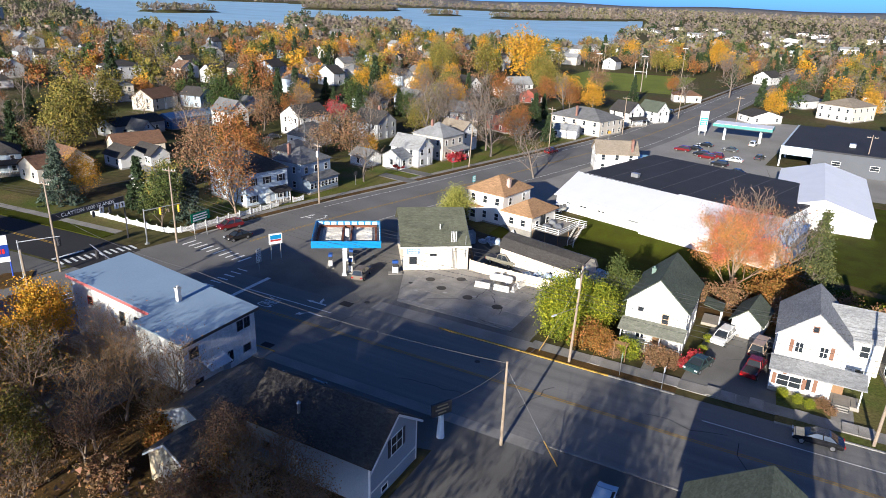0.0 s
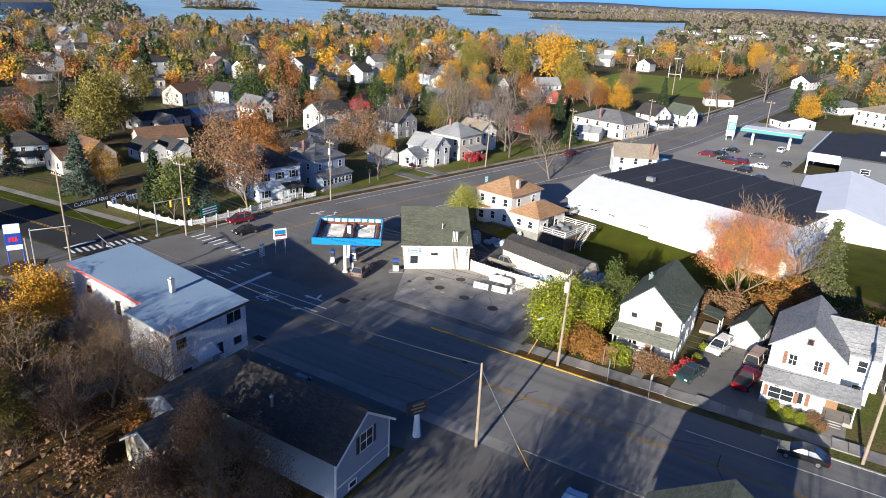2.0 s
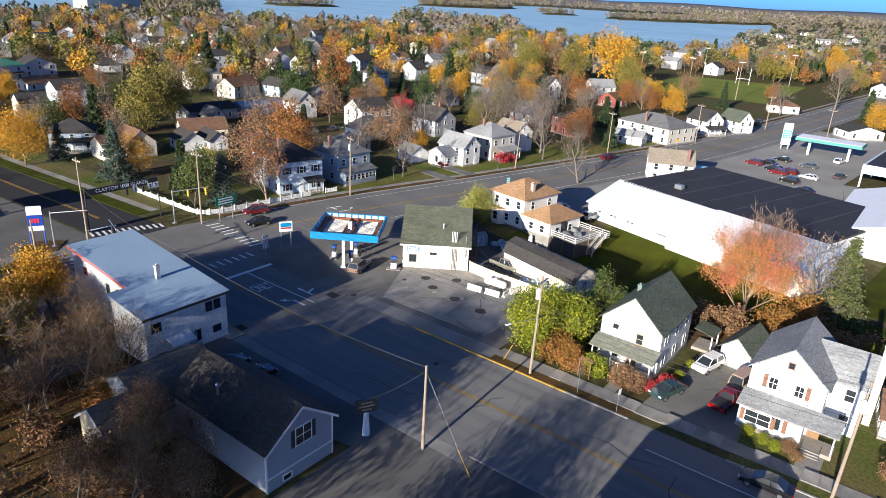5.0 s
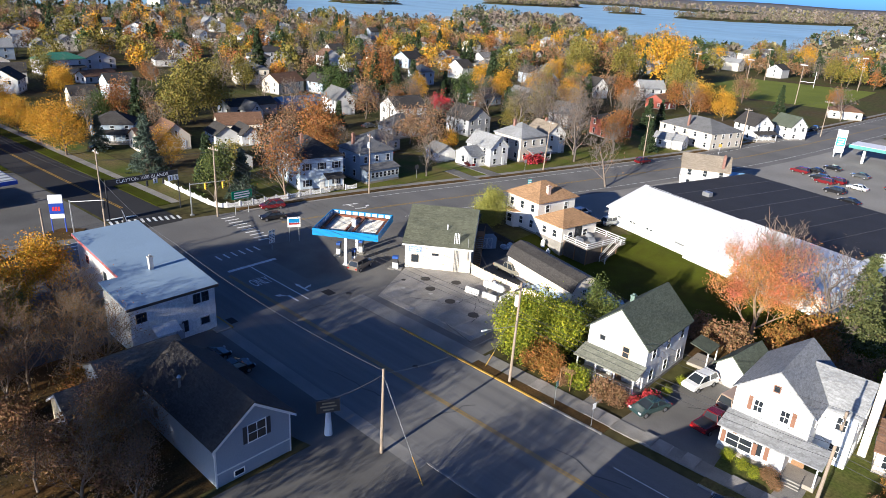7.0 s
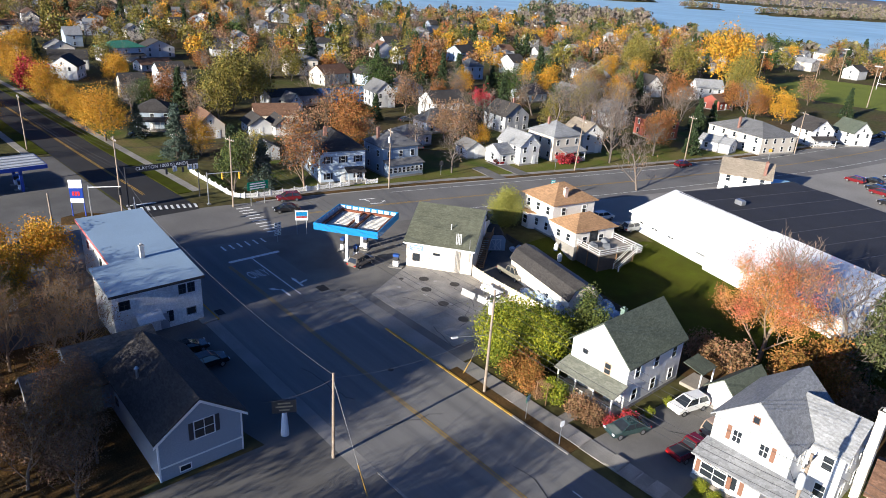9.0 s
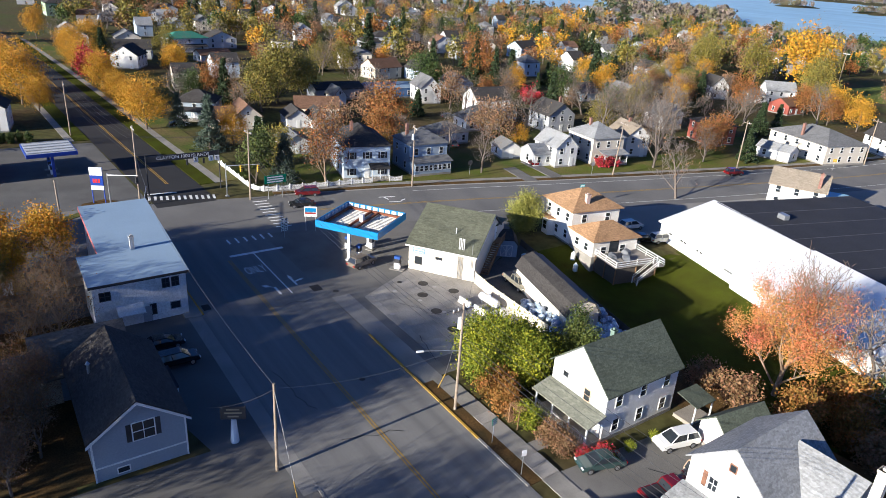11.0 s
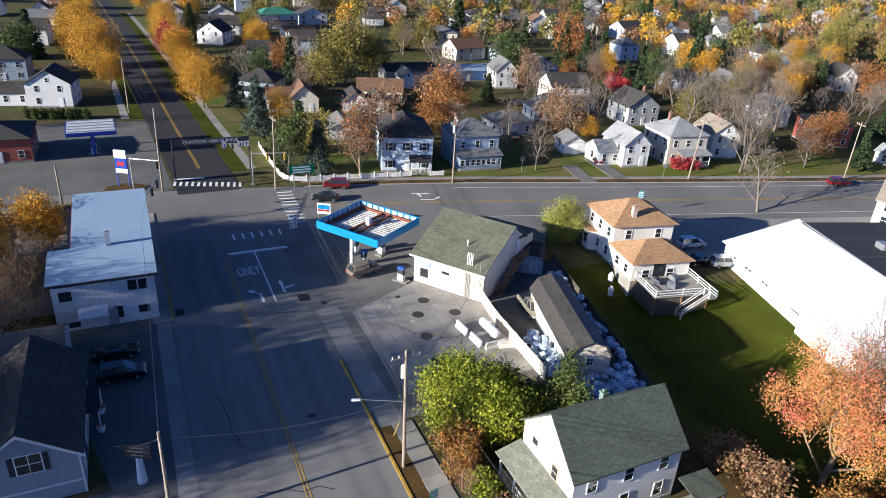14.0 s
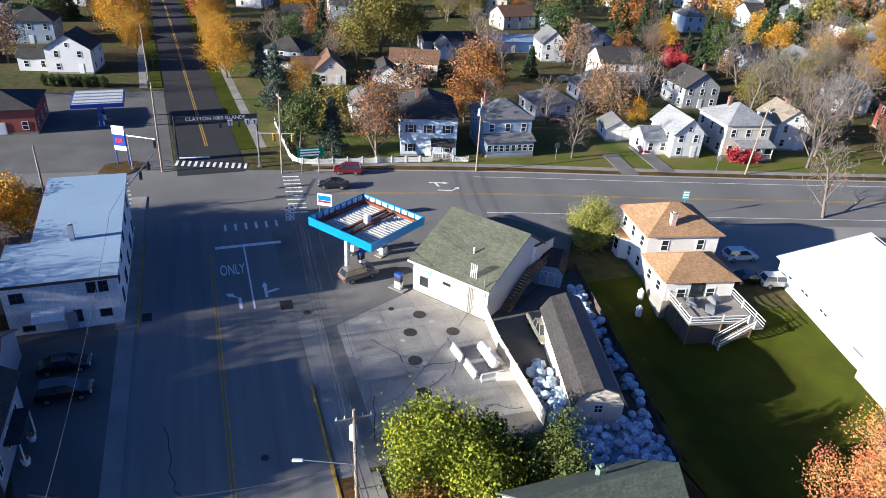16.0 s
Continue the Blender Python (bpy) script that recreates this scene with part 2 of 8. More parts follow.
def extrude(bm, profile, axis, a, b):
    """A prism: profile points (u, v) swept along axis 'x' (u=y, v=z), 'y' (u=x, v=z) or 'z' (u=x, v=y) from a to b."""
    def at(u, v, w):
        return {'x': (w, u, v), 'y': (u, w, v), 'z': (u, v, w)}[axis]
    p = [bm.verts.new(at(u, v, a)) for u, v in profile]
    q = [bm.verts.new(at(u, v, b)) for u, v in profile]
    bm.faces.new(p)
    bm.faces.new(q[::-1])
    for i in range(len(p)):
        j = (i + 1) % len(p)
        bm.faces.new((p[j], p[i], q[i], q[j]))


def mesh_of(bm, name, material):
    bmesh.ops.recalc_face_normals(bm, faces=bm.faces)
    me = bpy.data.meshes.new(name)
    bm.to_mesh(me)
    bm.free()
    for m in (material if isinstance(material, (list, tuple)) else [material]):
        me.materials.append(m)
    return me


def part(name, bm, material, parent, label="", m=None):
    ob = new(name, bm if isinstance(bm, bpy.types.Mesh) else mesh_of(bm, name, material))
    ob.parent = parent
    if m is not None:
        ob.matrix_basis = m
    return tagged(ob, label)


def single(name, bm, material, label, category, group="", kind="", m=None):
    ob = new(name, mesh_of(bm, name, material))
    if m is not None:
        ob.matrix_world = m
    return tagged(ob, label, category, group, kind)


def root(name, m, label, category, group="", kind=""):
    ob = new(name)
    ob.matrix_world = m
    return tagged(ob, label, category, group, kind)


def quick_mesh(name, verts, faces, material):
    """A mesh from numpy arrays: verts (n, 3), faces (k, 3 or 4)."""
    me = bpy.data.meshes.new(name)
    k = faces.shape[1]
    me.vertices.add(len(verts))
    me.vertices.foreach_set("co", np.ascontiguousarray(verts, dtype=np.float32).ravel())
    me.loops.add(faces.size)
    me.loops.foreach_set("vertex_index", np.ascontiguousarray(faces, dtype=np.int32).ravel())
    me.polygons.add(len(faces))
    me.polygons.foreach_set("loop_start", np.arange(0, faces.size, k, dtype=np.int32))
    me.update(calc_edges=True)
    me.materials.append(material)
    return me


def sheet(name, pts, z, material, label, category, kind="structure", thick=0.0):
    bm = bmesh.new()
    if thick:
        extrude(bm, pts, 'z', z - thick, z)
    else:
        bm.faces.new([bm.verts.new((x, y, z)) for x, y in pts])
    ob = single(name, bm, material, label, category, kind=kind)
    if not thick:
        for f in ob.data.polygons:
            if f.normal.z < 0:
                ob.data.flip_normals()
                break
    return ob


def smooth_line(pts, step=4.0):
    """A smooth line through points, as evenly spaced (x, y)."""
    p = [Vector(q) for q in pts]
    p = [2 * p[0] - p[1]] + p + [2 * p[-1] - p[-2]]
    out = []
    for i in range(1, len(p) - 2):
        k = max(1, int((p[i + 1] - p[i]).length / step))
        for j in range(k):
            t = j / k
            a, b, c, d = p[i - 1:i + 3]
            out.append(0.5 * (2 * b + (c - a) * t + (2 * a - 5 * b + 4 * c - d) * t * t + (3 * b - a - 3 * c + d) * t ** 3))
    return out + [p[-2]]


def offset_line(line, off):
    out = []
    for i, p in enumerate(line):
        d = (line[min(i + 1, len(line) - 1)] - line[max(i - 1, 0)]).normalized()
        out.append(Vector((p.x - d.y * off, p.y + d.x * off)))
    return out


def ribbon(bm, line, a, b, z, thick=0.0):
    """A strip between the offsets a and b (to the left positive) of a line, at the height z."""
    lo, hi = offset_line(line, a), offset_line(line, b)
    rows = [[bm.verts.new((p.x, p.y, z)) for p in s] for s in (lo, hi)]
    fs = [bm.faces.new((rows[0][i], rows[0][i + 1], rows[1][i + 1], rows[1][i])) for i in range(len(lo) - 1)]
    if thick:
        r = bmesh.ops.extrude_face_region(bm, geom=fs)
        for v in r["geom"]:
            if isinstance(v, bmesh.types.BMVert):
                v.co.z -= thick


# ---- ground, water, islands ----
SHORE = [(-180, 5000), (-60, 5000), (-40, 1500), (-12.5, 1450), (-12.3, 1300), (-14.5, 800), (-17.6, 640), (-20, 690), (-25, 760), (-29, 800), (-41, 800), (-45.5, 850), (-54, 810), (-61, 800), (-75, 900), (-100, 2500), (-140, 5000), (-180, 5000)]
LANDS = [(-1180, 1040, 60, 90, 2), (-1390, 1950, 120, 230, 2), (-960, 1780, 45, 75, 2), (-640, 2250, 130, 560, -12), (-900, 3300, 900, 500, 0), (-2300, 3000, 1000, 500, 30), (-3300, 1800, 700, 900, 20), (-545, 800, 62, 120, 25)]


def is_land(x, y):
    for cx, cy, a, b, turn in LANDS:
        c, s = math.cos(radians(turn)), math.sin(radians(turn))
        u, v = (x - cx) * c + (y - cy) * s, -(x - cx) * s + (y - cy) * c
        if (u / a) ** 2 + (v / b) ** 2 < 1:
            return True
    r, az = math.hypot(x, y), math.degrees(math.atan2(x, y))
    if r > 2300 and az > -12:
        return True
    pts = sorted(SHORE)
    return r < np.interp(az, [p[0] for p in pts], [p[1] for p in pts]) if -140 < az < -12.2 else True


def smooth01(t):
    t = min(1.0, max(0.0, t))
    return t * t * (3 - 2 * t)


def dip(x, y):
    """The height of the sunken lawn between the yards and the white store."""
    south = 105 - 0.2365 * (x + 50) if x < -17 else 97.2 + (x + 17) * 0.07
    north = 129.9 - 0.306 * (x + 41.6)
    west = float(np.interp(y, [112, 119], [-47, -37]))
    return -2.0 * smooth01(min((y - south) / 4.5, (north - y) / 7, (x - west) / 7, (36 - x) / 8))


def build_ground():
    radii = list(np.arange(0, 164, 4)) + [220, 300, 400] + list(np.arange(450, 1500, 25)) + list(np.arange(1500, 3000, 60)) + list(np.arange(3000, 4900, 150))
    n = 360
    verts, faces = [], []
    for r in radii:
        for k in range(n):
            a = 2 * math.pi * k / n
            x, y = r * math.sin(a), r * math.cos(a)
            land = is_land(x, y)
            low = dip(x, y) if r < 170 else 0
            verts.append((x, y, (low - 0.5 if low < -0.1 else -0.012) if land else -9.0))
    for i in range(len(radii) - 1):
        for k in range(n):
            j = (k + 1) % n
            faces.append((i * n + k, (i + 1) * n + k, (i + 1) * n + j, i * n + j))
    me = quick_mesh("ground", np.array(verts), np.array(faces), GROUND)
    me.validate()
    me.update()
    ob = new("ground", me)
    if me.polygons[n * 30].normal.z < 0:
        me.flip_normals()
    tagged(ob, "flat town ground of dry autumn grass and earth", "ground", kind="structure")


build_ground()
# the pale sky's reflection is painted into the water's base colour
WATER = mat("sky_tinted_water", (0.36, 0.53, 0.66), 0.5, 0.2, 0.002, 0.02, 0.0, spec=0.3, tint=(0.27, 0.43, 0.56), stretch=(1, 4, 1))
sheet("water", [(-4800, -600), (500, -600), (500, 4800), (-4800, 4800)], -4.0, WATER, "wide calm blue river around wooded islands", "water")

# low hills along the far shore
hv, hf = [], []
for k in range(241):
    a = radians(-95 + 0.6 * k)
    hz = 46 + 5 * math.sin(k * 0.31) + 4 * math.sin(k * 0.083 + 1)
    for r, z in ((4300, -9), (4520, hz * 0.7), (4700, hz), (4850, -9)):
        hv.append((math.sin(a) * r, math.cos(a) * r, z))
    if k:
        hf += [(4 * k - 4 + q, 4 * k + q, 4 * k + q + 1, 4 * k - 3 + q) for q in range(3)]
tagged(new("backdrop_hills", quick_mesh("backdrop_hills", np.array(hv), np.array(hf), mat("far_wooded_hills", (0.16, 0.14, 0.13), 0.95, 0.4, 0.01, 0.05, 0, spec=0.05, tint=(0.12, 0.13, 0.14)))), "low wooded hills along the far shore", "hills", kind="structure")

# ---- roads and pavements ----
MAIN = [Vector((x, 60.6)) for x in range(90, -85, -5)]
CROSS = smooth_line([(-66, -60), (-80, -15), (-87, 20), (-86, 45), (-82, 68), (-74.9, 101.9), (-66.4, 133.3), (-55.7, 174.7), (-46.5, 215), (-40, 260), (-33, 318), (-22, 420), (0, 600)])
SIDE = smooth_line([(-84, 62), (-101, 61.8), (-140, 59.5), (-250, 53), (-420, 40), (-640, 20)])


def road(name, line, half, z, material, label):
    bm = bmesh.new()
    ribbon(bm, line, -half, half, z)
    ob = single(name, bm, material, label, "road", kind="structure")
    if ob.data.polygons[0].normal.z < 0:
        ob.data.flip_normals()
    return ob


sheet("parking_apron", [(60, 44), (60, 52.7), (-50, 52.7), (-50, 50.9), (-78, 50.9), (-78, 52.7), (-84, 52.7), (-84, 30), (-56, 30), (-56, 41), (-45, 41), (-24.5, 46), (-24.5, 30), (60, 30)], 0.012, LOT_ASPHALT, "worn grey asphalt lot beside the street", "parking lot")
sheet("station_lot", [(-84, 68), (-24.5, 68), (-24.5, 88.4), (-42, 89.5), (-50.5, 104), (-62, 112), (-78, 104)], 0.016, ASPHALT_OLD, "worn grey asphalt forecourt of the fuel station", "parking lot")
sheet("garden_ground", [(-95, -5), (-20, -5), (-20, 35), (-25.5, 35), (-25.5, 42), (-95, 42)], 0.005, LITTER, "leaf-covered ground under the garden trees", "garden")
road("road_main", MAIN, 8.15, 0.022, ASPHALT, "dark grey asphalt street with a double yellow line")
road("road_cross", CROSS, 9.3, 0.026, mat("grey_asphalt", (0.18, 0.175, 0.168), 0.9, 0.35, 0.1, 12, 0.15, spec=0.25, tint=(0.14, 0.136, 0.132)), "grey asphalt cross street with turn arrows")
road("road_side", [p for p in SIDE if p.x < -91], 5.2, 0.03, ASPHALT_NEW, "fresh black asphalt street under a welcome sign")
sheet("fuel_lot", [(-94.6, 56.4), (-140, 54.2), (-142, 20), (-110, 5), (-93.5, 18), (-94.8, 40)], 0.014, LOT_ASPHALT, "grey asphalt lot of the second fuel station", "parking lot")
sheet("mart_lot", [(-58.5, 131), (-44, 121), (-40.5, 128), (-38, 176), (-2, 178), (-6, 205), (2, 290), (-30, 292), (-34, 250), (-38.5, 215), (-48, 174)], 0.013, mat("pale_asphalt", (0.29, 0.28, 0.262), 0.92, 0.35, 0.1, 10, 0.12, spec=0.2), "grey asphalt parking lot of the stores", "parking lot")
sheet("mart_yard", [(-1.8, 178), (34, 178), (34, 206), (-6, 205)], 0.0135, MATS["pale_asphalt"], "grey asphalt yard behind the warehouse", "parking lot")
nx, ny, stp = 76, 36, 1.2
gv = [(-49 + i * stp, 94 + j * stp) for j in range(ny) for i in range(nx)]
gf = [(j * nx + i, j * nx + i + 1, (j + 1) * nx + i + 1, (j + 1) * nx + i) for j in range(ny - 1) for i in range(nx - 1)
      if all(dip(*gv[q]) < -0.001 for q in (j * nx + i, (j + 1) * nx + i + 1, j * nx + i + 1, (j + 1) * nx + i)) or (dip(*gv[j * nx + i]) < -0.001)]
tagged(new("lawn", quick_mesh("lawn", np.array([(x, y, dip(x, y) + 0.018) for x, y in gv]), np.array(gf), LAWN)), "sunken mown green lawn behind the white store", "lawn", kind="structure")
sheet("lawn", [(7, 118.5), (44, 107), (44, 172), (17.5, 172), (17.5, 145.5), (10, 145.5)], 0.012, LAWN, "mown green lawn beside the warehouse", "lawn")
sheet("garden_ground", [(-17, 91), (20, 91), (20, 99.5), (-17, 97.3)], 0.008, LITTER, "leaf-covered garden ground behind the houses", "garden")
sheet("driveway", [(-6, 72.2), (4.2, 72.2), (3, 90), (-4.5, 92)], 0.02, ASPHALT_OLD, "cracked asphalt driveway between two white houses", "driveway")
PAD = [(-45.2, 73), (-24.7, 73), (-24.7, 88.3), (-42, 89.2), (-50.2, 83.2)]
pad = sheet("concrete_pad", PAD, 0.022, mat("joint_filler", (0.15, 0.14, 0.13), 0.95, 0.3), "stained concrete forecourt pad with round covers", "pavement")
sheet("sidewalk_near", [(-84, 50.6), (-50, 50.6), (-50, 52.6), (-84, 52.6)], 0.12, CONCRETE, "concrete sidewalk along the white building", "sidewalk", thick=0.12)
WALKS = []
for x0, x1, y0, y1 in ((-24, 60, 70.2, 72.3),):
    WALKS.append((x0, y0, y1, sheet("sidewalk", [(x0, y0), (x1, y0), (x1, y1), (x0, y1)], 0.08, CONCRETE, "grey concrete sidewalk beside the street", "sidewalk", thick=0.08)))
STRIP = mat("worn_strip", (0.27, 0.262, 0.25), 0.92, 0.4, 0.3, 10, 0.12, spec=0.2)
sheet("gutter_strip", [(-50, 50.9), (-50, 52.55), (-15, 52.55), (-15, 50.9)], 0.019, STRIP, "pale worn concrete strip along the street", "pavement")
sheet("gutter_strip", [(-47, 69.0), (-24, 69.0), (-24, 71.6), (-47, 71.6)], 0.021, STRIP, "pale concrete strip in front of the forecourt", "pavement")
sheet("verge", [(-24, 68.75), (-6, 68.75), (-6, 70.2), (-24, 70.2)], 0.08, LITTER, "strip of dirt and leaves behind the kerb", "verge", thick=0.08)
sheet("verge", [(4.2, 68.75), (60, 68.75), (60, 70.2), (4.2, 70.2)], 0.08, GRASS, "grass strip behind the kerb", "verge", thick=0.08)


def kerb(name, line, a, b, material, label, h=0.14):
    bm = bmesh.new()
    ribbon(bm, line, a, b, h, h)
    single(name, bm, material, label, "kerb", kind="structure")


kerb("kerb_yellow", [Vector((-13.5, 68.6)), Vector((-36, 68.75))], -0.12, 0.12, LINE_Y, "kerb painted yellow")
kerb("kerb_yellow", [Vector((-50, 52.72)), Vector((-69, 52.72))], -0.1, 0.1, LINE_Y, "kerb painted yellow")
kerb("kerb", [Vector((-6, 68.6)), Vector((-13.5, 68.6))], -0.12, 0.12, KERB, "pale concrete kerb")
kerb("kerb", [Vector((60, 68.6)), Vector((4.2, 68.6))], -0.12, 0.12, KERB, "pale concrete kerb")
kerb("kerb", [Vector((60, 52.4)), Vector((-15, 52.4))], -0.12, 0.12, STRIP, "worn grey concrete kerb", 0.06)
far_side = [p for p in CROSS if p.y > 74]
near_side = [p for p in CROSS if 96 < p.y < 130]
kerb("kerb", far_side, 9.2, 9.45, KERB, "pale concrete kerb")
bm = bmesh.new()
ribbon(bm, far_side, 9.45, 11.2, 0.1, 0.1)
single("verge", bm, LITTER, "strip of fallen leaves behind the kerb", "verge", kind="structure")
bm = bmesh.new()
ribbon(bm, far_side, 11.2, 12.7, 0.11, 0.11)
single("sidewalk", bm, CONCRETE, "pale concrete sidewalk past the houses", "sidewalk", kind="structure")
bm = bmesh.new()
ribbon(bm, [p for p in CROSS if 78 < p.y < 240], 12.7, 21, 0.016)
single("lawn", bm, mat("front_grass", (0.1, 0.125, 0.018), 0.95, 0.6, 0.15, 4, 0.4, spec=0.08, tint=(0.15, 0.125, 0.045)), "green mown front lawns along the sidewalk", "lawn", kind="structure")
bm = bmesh.new()
ribbon(bm, [p for p in CROSS if 78 < p.y < 240], 21, 40, 0.012)
single("lawn", bm, GRASS, "patchy front lawns with fallen leaves", "lawn", kind="structure")
for y, d in ((129.6, 10), (137.2, 13)):
    sheet("driveway", [(-76.9, y), (-76.6, y + 3.2), (-76.6 - d, y + 5.0), (-76.9 - d, y + 1.8)], 0.122, ASPHALT_OLD, "pale worn asphalt driveway between the houses", "driveway", thick=0.12)
side_w = [p for p in SIDE if -330 < p.x < -100]
for a, b, m_, lab in ((-8.2, -5.3, LAWN, "green grass strip"), (-9.9, -8.2, CONCRETE, "pale concrete sidewalk"), (-16, -9.9, GRASS, "lawn strewn with leaves"), (5.3, 8.4, LAWN, "green grass strip"), (8.4, 10, CONCRETE, "pale concrete sidewalk")):
    bm = bmesh.new()
    ribbon(bm, [p for p in side_w if b < 0 or p.x < -142], a, b, 0.1, 0.1)
    single("sidewalk" if m_ is CONCRETE else "verge", bm, m_, lab + " beside the side street", "sidewalk" if m_ is CONCRETE else "verge", kind="structure")


# road paint
def paint(name, quads, material, label, z=0.04):
    """One marking as thin slabs of paint: each quad is a list of (x, y)."""
    bm = bmesh.new()
    for q in quads:
        bm.faces.new([bm.verts.new((x, y, z)) for x, y in q])
    bmesh.ops.recalc_face_normals(bm, faces=bm.faces)
    ob = single(name, bm, material, label, "road marking", kind="structure")
    for f in ob.data.polygons:
        if f.normal.z < 0:
            f.flip()


def rect(x0, x1, y0, y1):
    return [(x0, y0), (x1, y0), (x1, y1), (x0, y1)]


for dy in (-0.16, 0.16):
    paint("centre_line", [rect(-64.5, 80, 60.75 + dy - 0.06, 60.75 + dy + 0.06)], LINE_Y, "yellow centre line of the street")
paint("lane_line", [rect(-2.5, 70, 64.85, 64.97)], LINE_W, "thin white line beside the parking lane")
paint("stop_line", [rect(-66.2, -65.5, 61.3, 69.6)], LINE_W, "worn white stop line")
paint("lane_line", [rect(-65.5, -50.7, 64.75, 64.95)], LINE_W, "white line between two turn lanes")
for line, a in ((CROSS, -0.2), (CROSS, 0.2)):
    for lo, hi in ((76, 420), (-40, 44)):
        bm = bmesh.new()
        ribbon(bm, [p for p in line if lo < p.y < hi], a - 0.07, a + 0.07, 0.044)
        single("centre_line", bm, LINE_Y, "yellow centre line of the cross street", "road marking", kind="structure")
for a in (-6.8, 6.9):
    bm = bmesh.new()
    ribbon(bm, [p for p in CROSS if 100 < p.y < 420], a - 0.06, a + 0.06, 0.044)
    single("edge_line", bm, LINE_W, "white edge line of the cross street", "road marking", kind="structure")
for a in (-0.18, 0.18):
    bm = bmesh.new()
    ribbon(bm, [p for p in SIDE if p.x < -103], a - 0.08, a + 0.08, 0.048)
    single("centre_line", bm, LINE_Y, "bright yellow centre line of the side street", "road marking", kind="structure")
paint("stop_line", [[(-99.3, 56.9), (-98.7, 56.9), (-98.2, 62), (-98.8, 62)]], LINE_W, "white stop line of the side street", 0.052)


def crosswalk(n, p, q, along, w, label):
    """n bars of width w between p and q; each bar runs along the vector."""
    p, q, a = Vector(p), Vector(q), Vector(along)
    d = (q - p) / n
    holder = tagged(new("crosswalk"), label, "crosswalk", kind="structure")
    for i in range(n):
        bm = bmesh.new()
        c = p + d * (i + 0.5)
        s = d.normalized() * w / 2
        bm.faces.new([bm.verts.new((v.x, v.y, 0.05)) for v in (c - s - a / 2, c + s - a / 2, c + s + a / 2, c - s + a / 2)])
        for f in bm.faces:
            f.normal_update()
            if f.normal.z < 0:
                f.normal_flip()
        part("bar", bm, LINE_W, holder)


crosswalk(12, (-96.9, 56.3), (-93.3, 67.9), (2.2, -0.4), 0.45, "white ladder bars across the side street")
crosswalk(6, (-71.4, 62.2), (-71.4, 70.4), (2.0, 0), 0.32, "worn white ladder bars across the street")
crosswalk(10, (-88.3, 74.0), (-73.5, 73.2), (0.3, 2.6), 0.4, "faded ladder bars across the cross street")
crosswalk(10, (-92, 48.2), (-77, 50.5), (0.2, 2.4), 0.35, "faded bars across the cross street by the white building")


def arrow(x, y, turn, both, label):
    """A turn arrow, drawn to run towards -x before the turn."""
    bm = bmesh.new()
    c, s = math.cos(radians(turn)), math.sin(radians(turn))
    polys = [[(0, -0.17), (2.4, -0.17), (2.4, 0.17), (0, 0.17)]]
    if both:
        polys += [[(0, -0.35), (-1.1, 0), (0, 0.35)], [(1.1, 0.17), (1.5, 0.17), (1.15, 1.0), (0.75, 1.0)], [(0.75, 0.9), (1.3, 1.05), (0.7, 1.75)]]
    else:
        polys += [[(0, -0.17), (0.3, 0.17), (-0.45, -0.95), (-0.8, -0.75)], [(-0.3, -1.1), (-1.0, -0.5), (-1.15, -1.5)]]
    for q in polys:
        f = bm.faces.new([bm.verts.new((x + u * c - v * s, y + u * s + v * c, 0.041)) for u, v in q])
        f.normal_update()
        if f.normal.z < 0:
            f.normal_flip()
    ob = new("turn_arrow", mesh_of(bm, "turn_arrow", LINE_W))
    for f in ob.data.polygons:
        if f.normal.z < 0:
            f.flip()
    tagged(ob, label, "road marking", kind="structure")


arrow(-53.4, 63.4, 0, False, "white left turn arrow on the asphalt")
arrow(-80.2, 97.5, -106, True, "white straight and right turn arrow on the cross street")
arrow(-77.0, 98.0, -106, False, "white left turn arrow on the cross street")
arrow(-55.1, 66.4, 0, True, "white straight and right turn arrow on the asphalt")


def text(words, size, m, material, parent=None, name="lettering", label=""):
    cu = bpy.data.curves.new(name, 'FONT')
    cu.body, cu.size, cu.align_x, cu.align_y, cu.extrude = words, size, 'CENTER', 'CENTER', 0.004
    tmp = bpy.data.objects.new(name, cu)
    scene.collection.objects.link(tmp)
    dg = bpy.context.evaluated_depsgraph_get()
    me = bpy.data.meshes.new_from_object(tmp.evaluated_get(dg))
    bpy.data.objects.remove(tmp)
    me.materials.clear()
    me.materials.append(material)
    ob = new(name, me)
    ob.parent = parent
    ob.matrix_basis = m
    return tagged(ob, label)


w_only = text("ONLY", 1.1, Matrix.LocRotScale((-59.8, 63.05, 0.042), Euler((0, 0, radians(90))), (1, 3.2, 1)), LINE_W)
tagged(w_only, "white word painted on the turn lane", "road marking", kind="structure")

# ---- buildings ----
WIN = {}


def window_mesh(w, h, frame_mat, bars):
    key = (round(w, 2), round(h, 2), frame_mat.name, bars)
    if key not in WIN:
        bm = bmesh.new()
        t = 0.09
        box(bm, -w / 2 - t, w / 2 + t, -0.06, 0.0, -t, 0)
        box(bm, -w / 2 - t, w / 2 + t, -0.06, 0.0, h, h + t)
        box(bm, -w / 2 - t, -w / 2, -0.06, 0.0, 0, h)
        box(bm, w / 2, w / 2 + t, -0.06, 0.0, 0, h)
        if bars:
            box(bm, -w / 2, w / 2, -0.05, 0.0, h / 2 - 0.03, h / 2 + 0.03)
            if bars > 1:
                box(bm, -0.03, 0.03, -0.045, 0.0, 0, h)
        fr = mesh_of(bm, "window", frame_mat)
        bm = bmesh.new()
        box(bm, -w / 2, w / 2, -0.025, -0.004, 0, h)
        WIN[key] = (fr, mesh_of(bm, "pane", GLASS))
    return WIN[key]


